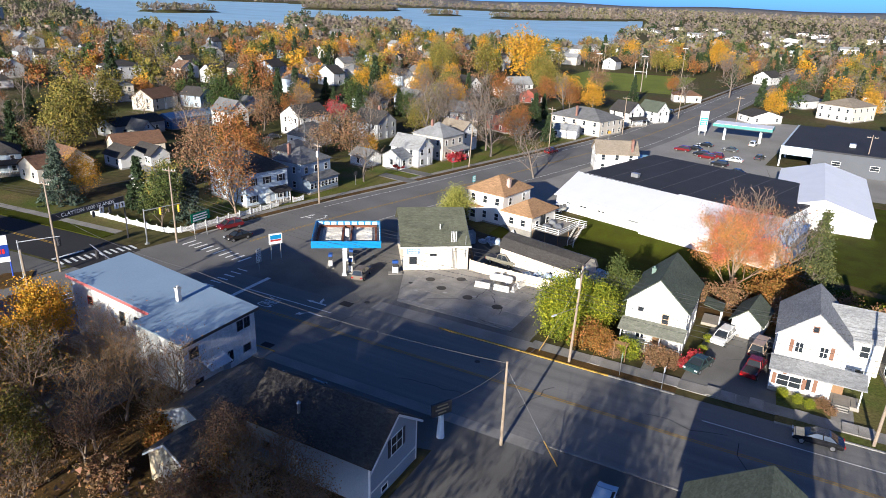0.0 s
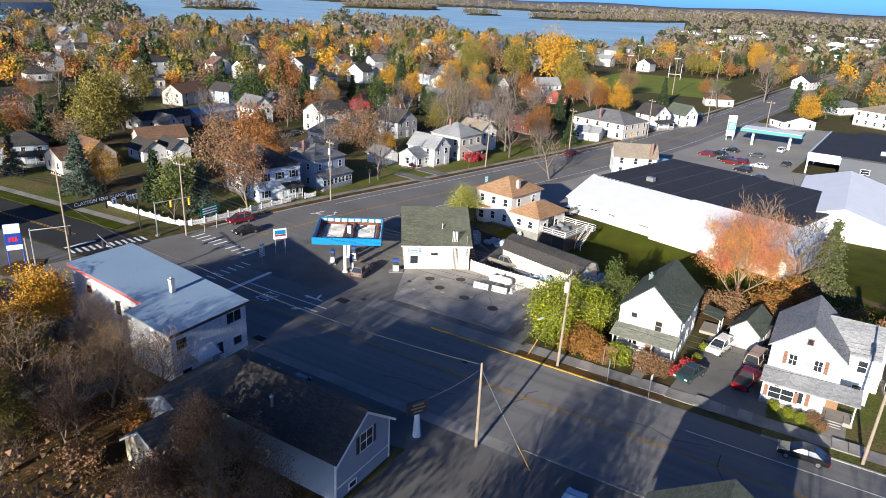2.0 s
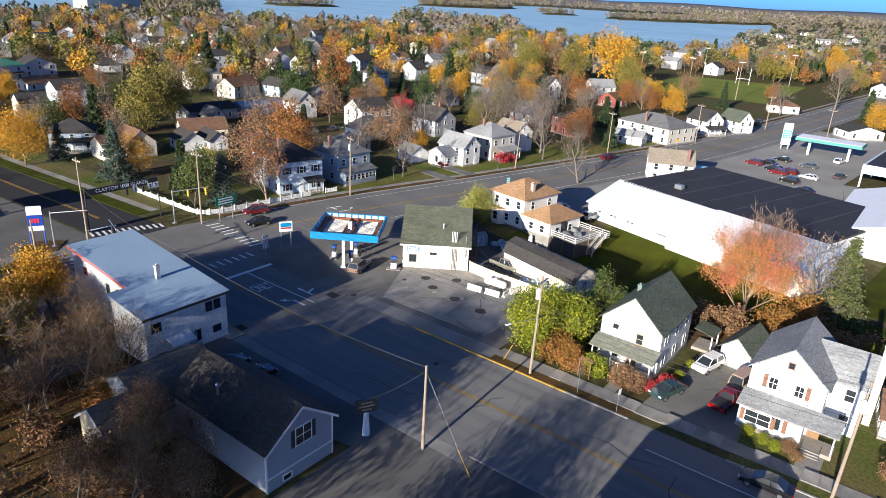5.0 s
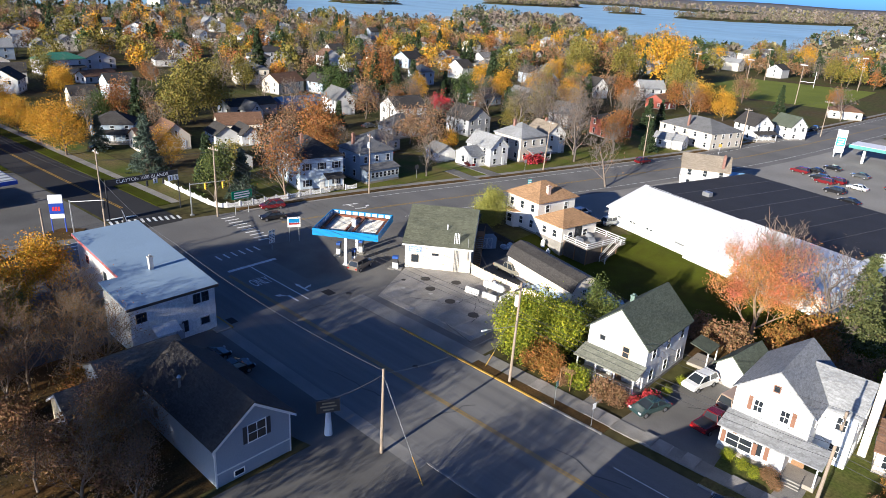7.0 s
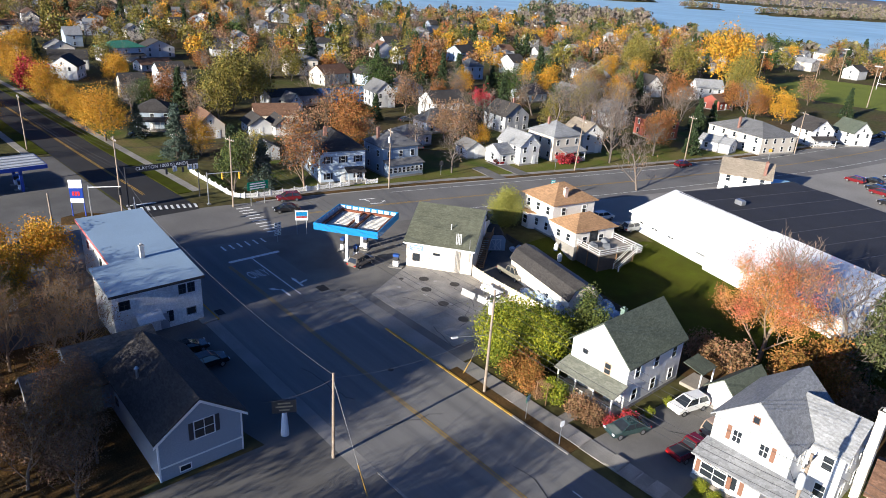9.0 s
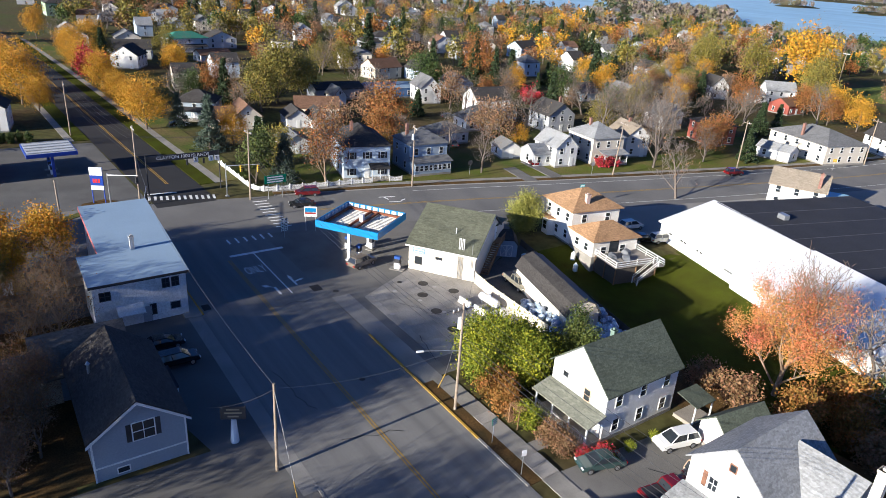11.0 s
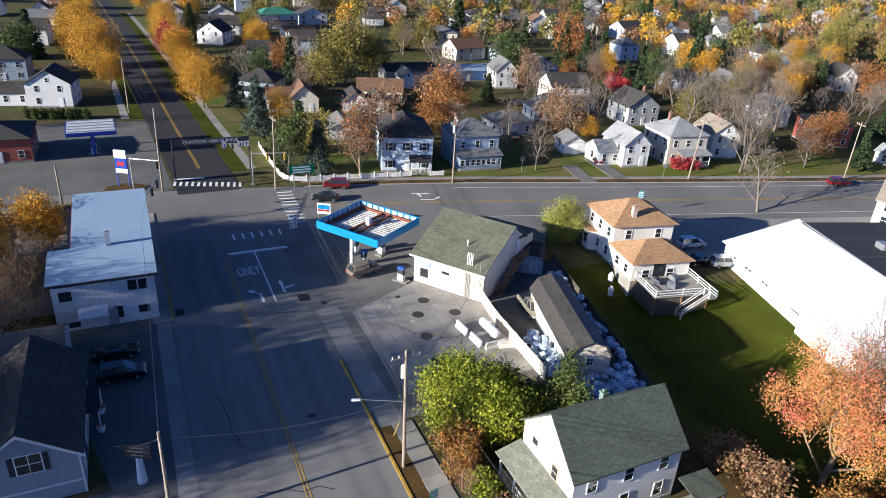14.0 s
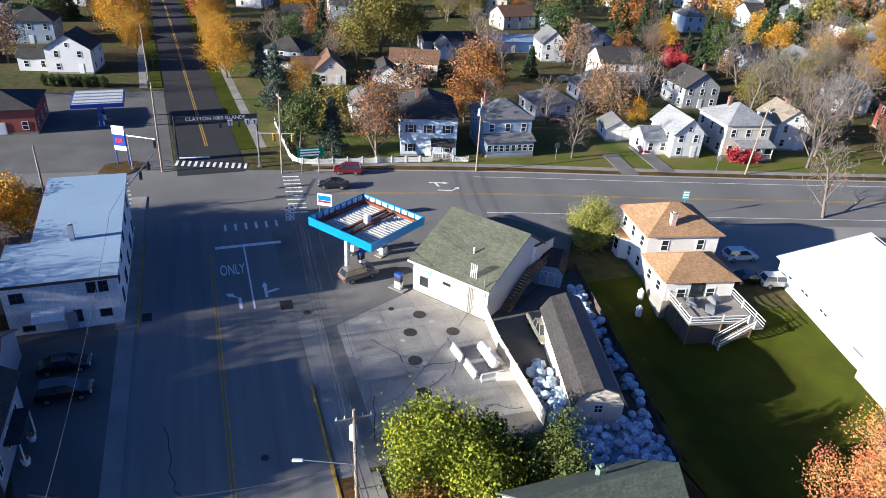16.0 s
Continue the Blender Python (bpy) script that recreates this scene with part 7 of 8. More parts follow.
for k in range(14):
    x0, y0, x1, y1 = -50 + k * 2.32, 105 - k * 0.548, -50 + (k + 1) * 2.32, 105 - (k + 1) * 0.548
    m = Matrix.Translation((x0, y0, 0)) @ Matrix.Rotation(math.atan2(y1 - y0, x1 - x0), 4, 'Z')
    for q in range(6):
        bm = bmesh.new()
        box(bm, 0.05 + q * 0.38, 0.4 + q * 0.38, -0.02, 0.02, 0.05, 1.15)
        part("board", bm, WOODD, bf, m=m)
    bm = bmesh.new()
    box(bm, 0, 2.3, 0.02, 0.08, 0.5, 0.6)
    part("rail", bm, WOOD, bf, m=m)
sdx = root("storage_shed", pose(-23.4, 92.4, 0, 0, 0, 74), "long cream gambrel shed with a charcoal shingle roof", "shed")
bm = bmesh.new()
extrude(bm, [(-2.3, 0), (2.3, 0), (2.3, 3.0), (1.5, 4.3), (0, 4.9), (-1.5, 4.3), (-2.3, 3.0)], 'y', 0, 15.2)
part("wall", bm, CREAM, sdx)
for s, m_ in ((1, banded("ribbed_dark_roof", (0.06, 0.06, 0.065), 0.3, 0.6, 0.6, 1)), (-1, R_DARK)):
    bm = bmesh.new()
    extrude(bm, [(s * 2.5, 2.85), (s * 1.55, 4.36), (0, 4.96), (0, 5.08), (s * 1.62, 4.47), (s * 2.6, 2.9)], 'y', -0.25, 15.4)
    part("roof", bm, m_, sdx)
window(sdx, 0, 0, 2.1, 0, 0.7, 0.8, TRIM, 2)
window(sdx, -2.3, 5, 1.0, -90, 0.6, 0.7)
bs = root("barn_shed", pose(-47.2, 99.6, 0, 0, 0, 55), "small dark grey barn shed with white trimmed double doors", "shed")
bm = bmesh.new()
extrude(bm, [(-1.7, 0), (1.7, 0), (1.7, 2.0), (1.0, 2.8), (-1.0, 2.8), (-1.7, 2.0)], 'y', 0, 4.5)
part("wall", bm, BLUEGREY, bs)
bm = bmesh.new()
extrude(bm, [(-1.9, 1.9), (-1.1, 2.84), (1.1, 2.84), (1.9, 1.9), (1.9, 2.02), (1.15, 2.96), (-1.15, 2.96), (-1.9, 2.02)], 'y', -0.2, 4.7)
part("roof", bm, R_DARK, bs)
for s in (-1, 1):
    bm = bmesh.new()
    for q in ((0.03, 0.1, 0.1, 2.0), (0.85, 0.92, 0.1, 2.0), (0.1, 0.85, 0.1, 0.17), (0.1, 0.85, 1.93, 2.0)):
        box(bm, min(s * q[0], s * q[1]), max(s * q[0], s * q[1]), -0.05, -0.005, q[2], q[3])
    tube(bm, (s * 0.1, -0.03, 1.05), (s * 0.85, -0.03, 1.95), 0.03, n=4)
    tube(bm, (s * 0.1, -0.03, 1.05), (s * 0.85, -0.03, 0.12), 0.03, n=4)
    part("door", bm, TRIM, bs)

BAG = mat("clear_plastic_bag", (0.5, 0.58, 0.7), 0.3, 0.6, 3.0, 9, 0.6, spec=0.5, obj=0.35, tint=(0.26, 0.34, 0.46))
bag_meshes = []
for k in range(5):
    bm = bmesh.new()
    bmesh.ops.create_icosphere(bm, subdivisions=2, radius=1)
    r_ = random.Random(k)
    off = Vector((r_.uniform(0, 50), 0, 0))
    for v in bm.verts:
        v.co *= 1 + 0.28 * noise.noise(v.co * 1.4 + off) + 0.14 * noise.noise(v.co * 4 + off)
        v.co.z = v.co.z * 0.75 + 0.6
        if v.co.z > 1.15:
            v.co.x *= 0.7
            v.co.y *= 0.7
    for f in bm.faces:
        f.smooth = False
    bag_meshes.append(mesh_of(bm, "bag", BAG))


def bag(x, y, z, s):
    ob = new("bag", rng.choice(bag_meshes))
    ob.matrix_world = Matrix.LocRotScale((x, y, z), Euler((rng.uniform(-0.4, 0.4), rng.uniform(-0.4, 0.4), rng.uniform(0, 6.28))), (s, s * rng.uniform(0.8, 1.1), s * rng.uniform(0.8, 1.1)))
    tagged(ob, "stuffed clear plastic bag of empty cans in a heap", "bag", "heaped bags")


for k in range(48):
    t = rng.random()
    bag(-33 + t * 9 + rng.uniform(-0.3, 0.3), 90.9 - t * 1.6 + rng.uniform(-1.2, 1.0), rng.choice((0, 0.4, 0.8, 1.2)) * (0.4 + t), rng.uniform(0.42, 0.62))
for k in range(230):
    u, v = rng.random(), rng.random()
    bag(-22.9 + u * 5.4, 89.0 + v * 8.4 - u * 0.6, rng.choice((0.1, 0.5, 0.9, 1.3)) * (1 - 0.4 * u), rng.uniform(0.3, 0.5))
hr = np.random.default_rng(12)
hx, hy = np.meshgrid(np.linspace(-23.2, -17.3, 46), np.linspace(88.9, 97.4, 66))
hz = 0.25 + 0.55 * hr.random(hx.shape) + 0.35 * np.sin(hx * 1.3) * np.cos(hy * 0.9) + 0.3
hz[[0, -1], :] = 0.02
hz[:, [0, -1]] = 0.02
hx, hy = hx + hr.uniform(-0.05, 0.05, hx.shape), hy - (hx + 23) * 0.1 + hr.uniform(-0.05, 0.05, hx.shape)
hq = [(j * 46 + i, j * 46 + i + 1, (j + 1) * 46 + i + 1, (j + 1) * 46 + i) for j in range(65) for i in range(45)]
tagged(new("can_heap", quick_mesh("can_heap", np.stack([hx.ravel(), hy.ravel(), hz.ravel()], 1), np.array(hq), mat("crushed_cans", (0.42, 0.52, 0.66), 0.4, 0.9, 4.0, 16, 0.6, spec=0.5, tint=(0.16, 0.22, 0.32)))), "loose heap of crushed cans among the bags", "can heap", kind="stuff")
for k in range(62):
    t = rng.random()
    bag(-46.5 + t * 22, 102.7 - t * 4.7 + rng.uniform(-0.7, 0.5), rng.choice((0, 0, 0.4, 0.8)), rng.uniform(0.4, 0.58))


def barrier(x, y, rot):
    bm = bmesh.new()
    extrude(bm, [(-0.3, 0), (0.3, 0), (0.3, 0.2), (0.12, 0.4), (0.1, 0.9), (-0.1, 0.9), (-0.12, 0.4), (-0.3, 0.2)], 'x', -1.2, 1.2)
    single("concrete_barrier", bm, mat("white_concrete", (0.68, 0.66, 0.62), 0.85, 0.2, 0.8, 8, 0.1), "white precast concrete barrier round the gas tank", "barrier", "tank barriers", m=pose(x, y, 0, 0, 0, rot))


for x, y, r in ((-36.9, 84.0, 5), (-34.0, 84.4, 5), (-32.4, 86.0, 92), (-32.0, 87.6, 80)):
    barrier(x, y, r)
tk = root("gas_tank", pose(-35.0, 86.6, 0, 0, 0, 3), "white horizontal propane tank on steel legs", "tank")
bm = bmesh.new()
tube(bm, (-1.5, 0, 1.05), (1.5, 0, 1.05), 0.55, n=20, cap=False)
for s in (-1, 1):
    bmesh.ops.create_uvsphere(bm, u_segments=20, v_segments=10, radius=0.55, matrix=Matrix.Translation((s * 1.5, 0, 1.05)) @ Matrix.Diagonal((0.7, 1, 1, 1)))
part("vessel", bm, PLASTICW, tk)
for s in (-1, 1):
    bm = bmesh.new()
    box(bm, s * 1.0 - 0.1, s * 1.0 + 0.1, -0.4, 0.4, 0, 0.6)
    part("leg", bm, STEEL, tk)
bm = bmesh.new()
tube(bm, (0, 0, 1.55), (0, 0, 1.85), 0.2, n=10)
part("valve_dome", bm, PLASTICW, tk)
for x, y in ((-40.9, 109.2), (-43.2, 110.8)):
    c = root("gas_cylinder", pose(x, y, dip(x, y)), "upright white propane cylinder beside the house", "gas cylinder", "gas cylinders")
    bm = bmesh.new()
    tube(bm, (0, 0, 0.05), (0, 0, 1.1), 0.38, n=14)
    bmesh.ops.create_uvsphere(bm, u_segments=14, v_segments=8, radius=0.38, matrix=Matrix.Translation((0, 0, 1.1)) @ Matrix.Diagonal((1, 1, 0.6, 1)))
    part("vessel", bm, PLASTICW, c)
    bm = bmesh.new()
    tube(bm, (0, 0, 1.3), (0, 0, 1.5), 0.14, n=8)
    part("collar", bm, PLASTICW, c)
# round covers let into the pad
COVER = mat("cover_iron", (0.045, 0.04, 0.036), 0.7, 0.4, 2, 9, 0.2)
for x, y, r in ((-45, 82.4, 0.75), (-41, 85, 0.75), (-42, 80.4, 0.75), (-37.2, 79.5, 0.75), (-32.2, 78.8, 0.8), (-44.8, 77.6, 0.3), (-39.2, 73.9, 0.3), (-44.2, 80.8, 0.3), (-40.8, 79.2, 0.3), (-36.5, 80.3, 0.3), (-46.9, 79.6, 0.35), (-31.6, 79.5, 0.3), (-43.4, 83.3, 0.3), (-28, 63.5, 0.35), (-48.5, 70.3, 0.4)):
    bm = bmesh.new()
    bmesh.ops.create_cone(bm, cap_ends=True, segments=20, radius1=r, radius2=r, depth=0.02, matrix=Matrix.Translation((x, y, 0.045)))
    single("tank_cover", bm, COVER if r > 0.32 or x > -30 else mat("pale_cover", (0.4, 0.38, 0.36), 0.7, 0.3), "round tank cover set in the concrete", "cover", "tank covers", kind="structure")

# ---- vehicles ----
CARPAINT = {}


def paintwork(name, col):
    m = mat("car_paint_" + name, col, 0.22, 0.06, 0.8, 30, 0.0, spec=0.6)
    m.node_tree.nodes["Principled BSDF"].inputs["Coat Weight"].default_value = 0.6
    return m


WHEEL = []
RIM = mat("alloy_rim", (0.4, 0.4, 0.42), 0.35, 0.1, 1, 9, 0, metal=0.8)
RED_LAMP = mat("red_lamp", (0.35, 0.01, 0.01), 0.2, 0.1, 1, 9, 0)
CLEAR_LAMP = mat("clear_lamp", (0.6, 0.62, 0.65), 0.1, 0.1, 1, 9, 0)


def wheel_meshes():
    if not WHEEL:
        bm = bmesh.new()
        tube(bm, (0, -0.11, 0), (0, 0.11, 0), 0.34, n=16)
        WHEEL.append(mesh_of(bm, "tyre", RUBBER))
        bm = bmesh.new()
        tube(bm, (0, -0.125, 0), (0, 0.125, 0), 0.22, n=12)
        WHEEL.append(mesh_of(bm, "rim", RIM))
    return WHEEL


SHAPES = {
    # body profile (x forward, z), cabin profile bottom and top (rear, front) x
    "sedan": (4.7, [(-2.3, 0.45), (-2.35, 0.85), (-1.6, 0.98), (0.75, 0.98), (2.1, 0.8), (2.32, 0.6), (2.3, 0.35), (-2.25, 0.32)], (-1.75, 1.25, -1.0, 0.35, 1.44)),
    "suv": (4.7, [(-2.3, 0.5), (-2.35, 1.05), (-2.2, 1.1), (0.85, 1.1), (2.1, 0.98), (2.32, 0.75), (2.3, 0.4), (-2.25, 0.38)], (-2.2, 1.35, -1.85, 0.45, 1.72)),
    "pickup": (5.6, [(-2.7, 0.5), (-2.75, 1.05), (-2.6, 1.1), (1.2, 1.12), (2.5, 1.05), (2.72, 0.85), (2.7, 0.45), (-2.65, 0.45)], (-0.6, 1.75, -0.45, 0.95, 1.85)),
    "van": (5.2, [(-2.5, 0.45), (-2.55, 1.2), (-2.4, 1.25), (1.5, 1.25), (2.4, 1.05), (2.55, 0.8), (2.5, 0.42), (-2.45, 0.4)], (-2.45, 1.9, -2.3, 1.0, 2.1)),
}
PROTO = {}


def car(kind, x, y, rot, col, label, category="car", group=""):
    """A parked vehicle whose nose points along rot degrees."""
    L, prof, (cb0, cb1, ct0, ct1, zt) = SHAPES[kind]
    c = root("pickup_truck" if kind == "pickup" else "van" if kind == "van" else "car", pose(x, y, 0.03, 0, 0, rot), label, category, group)
    pm = paintwork(*col)
    key = (kind, col[0])
    if key not in PROTO:
        bm = bmesh.new()
        extrude(bm, prof, 'y', -0.9, 0.9)
        bmesh.ops.bevel(bm, geom=list(bm.edges), offset=0.07, segments=2, affect='EDGES')
        body = mesh_of(bm, "body", pm)
        zb = max(p[1] for p in prof) - 0.02
        bm = bmesh.new()
        lo = [bm.verts.new(p) for p in ((cb0, -0.82, zb), (cb1, -0.82, zb), (cb1, 0.82, zb), (cb0, 0.82, zb))]
        hi = [bm.verts.new(p) for p in ((ct0, -0.62, zt), (ct1, -0.62, zt), (ct1, 0.62, zt), (ct0, 0.62, zt))]
        for i in range(4):
            j = (i + 1) % 4
            bm.faces.new((lo[i], lo[j], hi[j], hi[i]))
        bm.faces.new(hi)
        glass = mesh_of(bm, "windows", GLASS)
        bm = bmesh.new()
        extrude(bm, [(ct0 - 0.04, zt - 0.02), (ct1 + 0.04, zt - 0.02), (ct1 - 0.1, zt + 0.06), (ct0 + 0.1, zt + 0.06)], 'y', -0.66, 0.66)
        for s in (-1, 1):
            for a, b in (((cb0, zb), (ct0, zt)), ((cb1, zb), (ct1, zt)), (((cb0 + cb1) / 2 - 0.15, zb), ((ct0 + ct1) / 2, zt))):
                tube(bm, (a[0], s * 0.83, a[1]), (b[0], s * 0.64, b[1]), 0.05, n=5)
        roof = mesh_of(bm, "roof", pm)
        PROTO[key] = (body, glass, roof)
    body, glass, roof = PROTO[key]
    b = part("body", body, None, c)
    part("cabin_window", glass, None, c)
    part("roof", roof, None, c)
    ty, rm = wheel_meshes()
    xf, xr = prof[4][0] - 0.65, prof[0][0] + 0.95
    for wx in (xf, xr):
        for s in (-1, 1):
            w = part("wheel", ty, None, c, m=pose(wx, s * 0.82, 0.34))
            part("rim", rm, None, w)
    for s in (-1, 1):
        for nm, xx, m_ in (("headlight", prof[5][0] - 0.03, CLEAR_LAMP), ("tail_light", prof[1][0] - 0.0, RED_LAMP)):
            bm = bmesh.new()
            box(bm, xx - 0.05, xx + 0.05, s * 0.72 - 0.16, s * 0.72 + 0.16, 0.66, 0.82)
            part(nm, bm, m_, c)
    if kind == "pickup":
        bm = bmesh.new()
        box(bm, -2.6, -0.75, -0.72, 0.72, 1.085, 1.13)
        part("bed_liner", bm, DARKSTEEL, c)
    return c


BLACK, GRAPH, WHITEP, REDP, GREENP, SILVERP = ("black", (0.012, 0.012, 0.014)), ("graphite", (0.06, 0.065, 0.07)), ("white", (0.75, 0.75, 0.74)), ("red", (0.13, 0.008, 0.011)), ("green", (0.03, 0.055, 0.055)), ("bronze", (0.2, 0.17, 0.14))
car("sedan", -4.6, 76.2, 252, GREENP, "dark green sedan parked in the driveway")
car("suv", -2.9, 85.2, 256, WHITEP, "white crossover parked on the driveway")
car("pickup", 1.3, 78.6, 80, REDP, "red pickup parked beside the white house", "pickup truck")
car("van", 1.6, 84.2, 80, ("tan", (0.4, 0.3, 0.22)), "tan and white van behind the red pickup", "van")
car("sedan", 8.2, 66.9, 182, BLACK, "black sedan parked at the kerb")
car("suv", -40.4, 47.1, 90, BLACK, "black car parked beside the grey shop")
car("sedan", -44.6, 46.6, 90, BLACK, "black sedan parked by the white building")
# a white car; the blue of the shade is put into its paint
car("suv", -8.1, 46.6, 92, ("pale blue", (0.5, 0.6, 0.7)), "white car parked in the lot, tinted blue for shade")
car("suv", -54.4, 77.5, 106, SILVERP, "bronze crossover at the fuel pump")
car("suv", -87.3, 83.2, 255, REDP, "red crossover waiting at the crossing")
car("sedan", -82.0, 79.8, 255, BLACK, "black sedan waiting at the crossing")
car("suv", -46.9, 129.0, 80, WHITEP, "white car parked beside the store")
car("sedan", -41.6, 126.0, 72, BLACK, "black car parked beside the store")
car("suv", -39.9, 129.0, 75, ("pearl", (0.66, 0.66, 0.6)), "cream crossover parked beside the store")
car("pickup", -38.2, 94.3, 352, ("olive", (0.2, 0.19, 0.15)), "old pickup standing in the bag yard", "pickup truck")
car("sedan", -80.6, 36.9, 72, BLACK, "dark car standing beside the white building")
car("sedan", -87.5, 140.5, 160, REDP, "red car parked by a small garage")
for x, y, r, col in ((-29.4, 210, 170, REDP), (-23.3, 206, 165, BLACK), (-24.4, 222, 170, BLACK), (-21.4, 203, 168, REDP), (-16.8, 219, 172, GRAPH), (-17, 195, 170, BLACK), (-11.4, 233, 80, WHITEP), (-19.5, 206, 165, REDP), (-26.5, 214, 170, BLACK), (-14, 204, 170, WHITEP), (-36, 187, 80, GRAPH), (-8, 212, 75, GRAPH), (-61, 182, 75, REDP), (-47, 285, 260, BLACK), (-12, 188, 165, BLACK)):
    car("suv" if int(x) % 2 else "sedan", x, y, r, col, f"{col[0]} car in the store parking lot" if x > -45 else f"{col[0]} car on the cross street", group="lot cars")
for x, y, r, col in ((-150, 76, 80, BLACK), (-108, 132, 160, GRAPH), (-190, 140, 90, BLACK), (-205, 190, 80, WHITEP), (-270, 126, 80, GRAPH), (-136, 150, 80, GRAPH)):
    car("sedan", x, y, r, col, f"{col[0]} car parked beside a house")

# ---- poles, cables, signals and signs ----


def utility_pole(x, y, h, lean=(0, 0), arm=True, arm_turn=0.0, transformer=False, lamp=None, label="weathered wooden utility pole with cross-arm and cables"):
    p = root("utility_pole", pose(x, y, 0), label, "utility pole", "utility poles")
    bm = bmesh.new()
    tube(bm, (0, 0, -0.1), (lean[0], lean[1], h), 0.17, 0.11, n=10)
    part("shaft", bm, WOODPOLE, p)
    if arm:
        bm = bmesh.new()
        box(bm, -1.25, 1.25, -0.06, 0.06, h - 0.75, h - 0.62)
        m = pose(lean[0], lean[1], 0, 0, 0, arm_turn)
        part("crossarm", bm, WOODPOLE, p, m=m)
        for u in (-1.15, -0.6, 0.6, 1.15):
            bm = bmesh.new()
            tube(bm, (u, 0, h - 0.62), (u, 0, h - 0.4), 0.05, 0.03, n=6)
            part("insulator", bm, PLASTICW, p, m=m)
    if transformer:
        bm = bmesh.new()
        tube(bm, (0.38, 0, h - 2.9), (0.38, 0, h - 1.8), 0.27, n=14)
        tube(bm, (0.38, 0, h - 1.8), (0.38, 0, h - 1.62), 0.27, 0.1, n=14)
        part("transformer", bm, mat("pale_enamel", (0.55, 0.57, 0.58), 0.4, 0.1), p, m=pose(0, 0, 0, 0, 0, -70))
    if lamp:
        bm = bmesh.new()
        tube(bm, (0, 0, lamp[2] - 0.4), (lamp[0] * 0.9, lamp[1] * 0.9, lamp[2]), 0.035, n=6)
        part("lamp_arm", bm, STEEL, p)
        bm = bmesh.new()
        box(bm, -0.38, 0.38, -0.13, 0.13, -0.09, 0.06, bevel=0.04)
        part("lamp_head", bm, mat("lamp_enamel", (0.6, 0.62, 0.63), 0.4, 0.1), p, m=pose(lamp[0], lamp[1], lamp[2], 0, 0, math.degrees(math.atan2(lamp[1], lamp[0]))))
    return p


def cable(pts, sag, r=0.016, material=None, label="thin black overhead cable between poles", name="cable"):
    """A hanging cable through points, as one thin three-sided tube."""
    c = []
    for p, q in zip(pts, pts[1:]):
        p, q = Vector(p), Vector(q)
        for i in range(14):
            t = i / 14
            c.append(p.lerp(q, t) - Vector((0, 0, sag * 4 * t * (1 - t))))
    c.append(Vector(pts[-1]))
    v, f = [], []
    for i, p in enumerate(c):
        d = (c[min(i + 1, len(c) - 1)] - c[max(i - 1, 0)]).normalized()
        a = d.cross(Vector((0, 0, 1))).normalized()
        b = a.cross(d)
        for k in range(3):
            w = 2 * math.pi * k / 3
            v.append(p + (a * math.cos(w) + b * math.sin(w)) * r)
        if i:
            o = 3 * (i - 1)
            f += [(o + k, o + (k + 1) % 3, o + 3 + (k + 1) % 3, o + 3 + k) for k in range(3)]
    tagged(new(name, quick_mesh(name, np.array(v), np.array(f), material or WIRE)), label, "cable", "overhead cables")


utility_pole(-19.1, 50.2, 9.3, arm=False, label="plain pale wooden service pole beside the street")
utility_pole(-18.5, 69.3, 12.8, (0.5, -0.4), True, 90, True, (-1.2, -4.0, 7.6), label="wooden utility pole with transformer and street lamp")
utility_pole(13.3, 69.3, 12.6, (0.2, 0), True, 90, True, label="wooden utility pole with a transformer before a white house")
utility_pole(45, 69.3, 12.6, (0, 0), True, 90)
utility_pole(-93.4, 54.6, 14.2, (-0.6, 0.2), True, 0)
utility_pole(-89.2, 72.8, 13.2, (-0.3, 0.2), True, 10)
utility_pole(-83.8, 104.7, 12.8, (0, 0), True, -15, True)
utility_pole(-72.9, 152.6, 12.6, (0.5, 0.4), True, -15)
utility_pole(-63.5, 187, 12.4, (0, 0), True, -15)
utility_pole(-52, 228, 12.4, (0, 0), True, -12)
utility_pole(-42, 275, 12.4, (0, 0), True, -8)
utility_pole(-148, 51, 12.5, (0, 0), True, 0)
utility_pole(-205, 47.5, 12.5, (0, 0), True, 0)
utility_pole(-265, 43, 12.5, (0, 0), True, 0)
utility_pole(-77.6, 41.0, 11.0, (-0.3, 0), False, label="dark wooden pole beside the white building")
utility_pole(-20, 262, 12, (0, 0), True, 0)
utility_pole(18, 207.5, 11, (0, 0), True, 0)
for z, off in ((12.1, -1.1), (12.1, 0.0), (12.1, 1.1), (9.4, 0.0), (8.7, 0.1), (8.1, -0.1)):
    cable([(45, 69.3 + off, z), (13.5, 69.3 + off, z), (-18.0, 68.9 + off, z), (-56, 63.5 + off, z + 0.3), (-93.9, 54.8 + off * 0.3, z + 0.8)][:3], 0.7, 0.017 if z > 10 else 0.026)
    cable([(-18.0, 68.9 + off, z), (-89.4, 73.0 + off, z)], 1.3, 0.017 if z > 10 else 0.026)
for z, off in ((12.2, -1.0), (12.2, 0.0), (12.2, 1.0), (9.2, 0.0), (8.5, 0.1)):
    cable([(-89.4 + off, 73, z), (-83.8 + off, 104.7, z), (-72.5 + off, 153, z), (-63.5 + off, 187, z), (-52 + off, 228, z), (-42 + off, 275, z)], 0.6, 0.016)
    cable([(-89.4, 73 + off, z), (-93.9, 54.8 + off, z)], 0.2, 0.016)
    cable([(-93.9, 54.8 + off, z), (-148, 51 + off, z), (-205, 47.5 + off, z), (-265, 43 + off, z)], 0.7, 0.016)
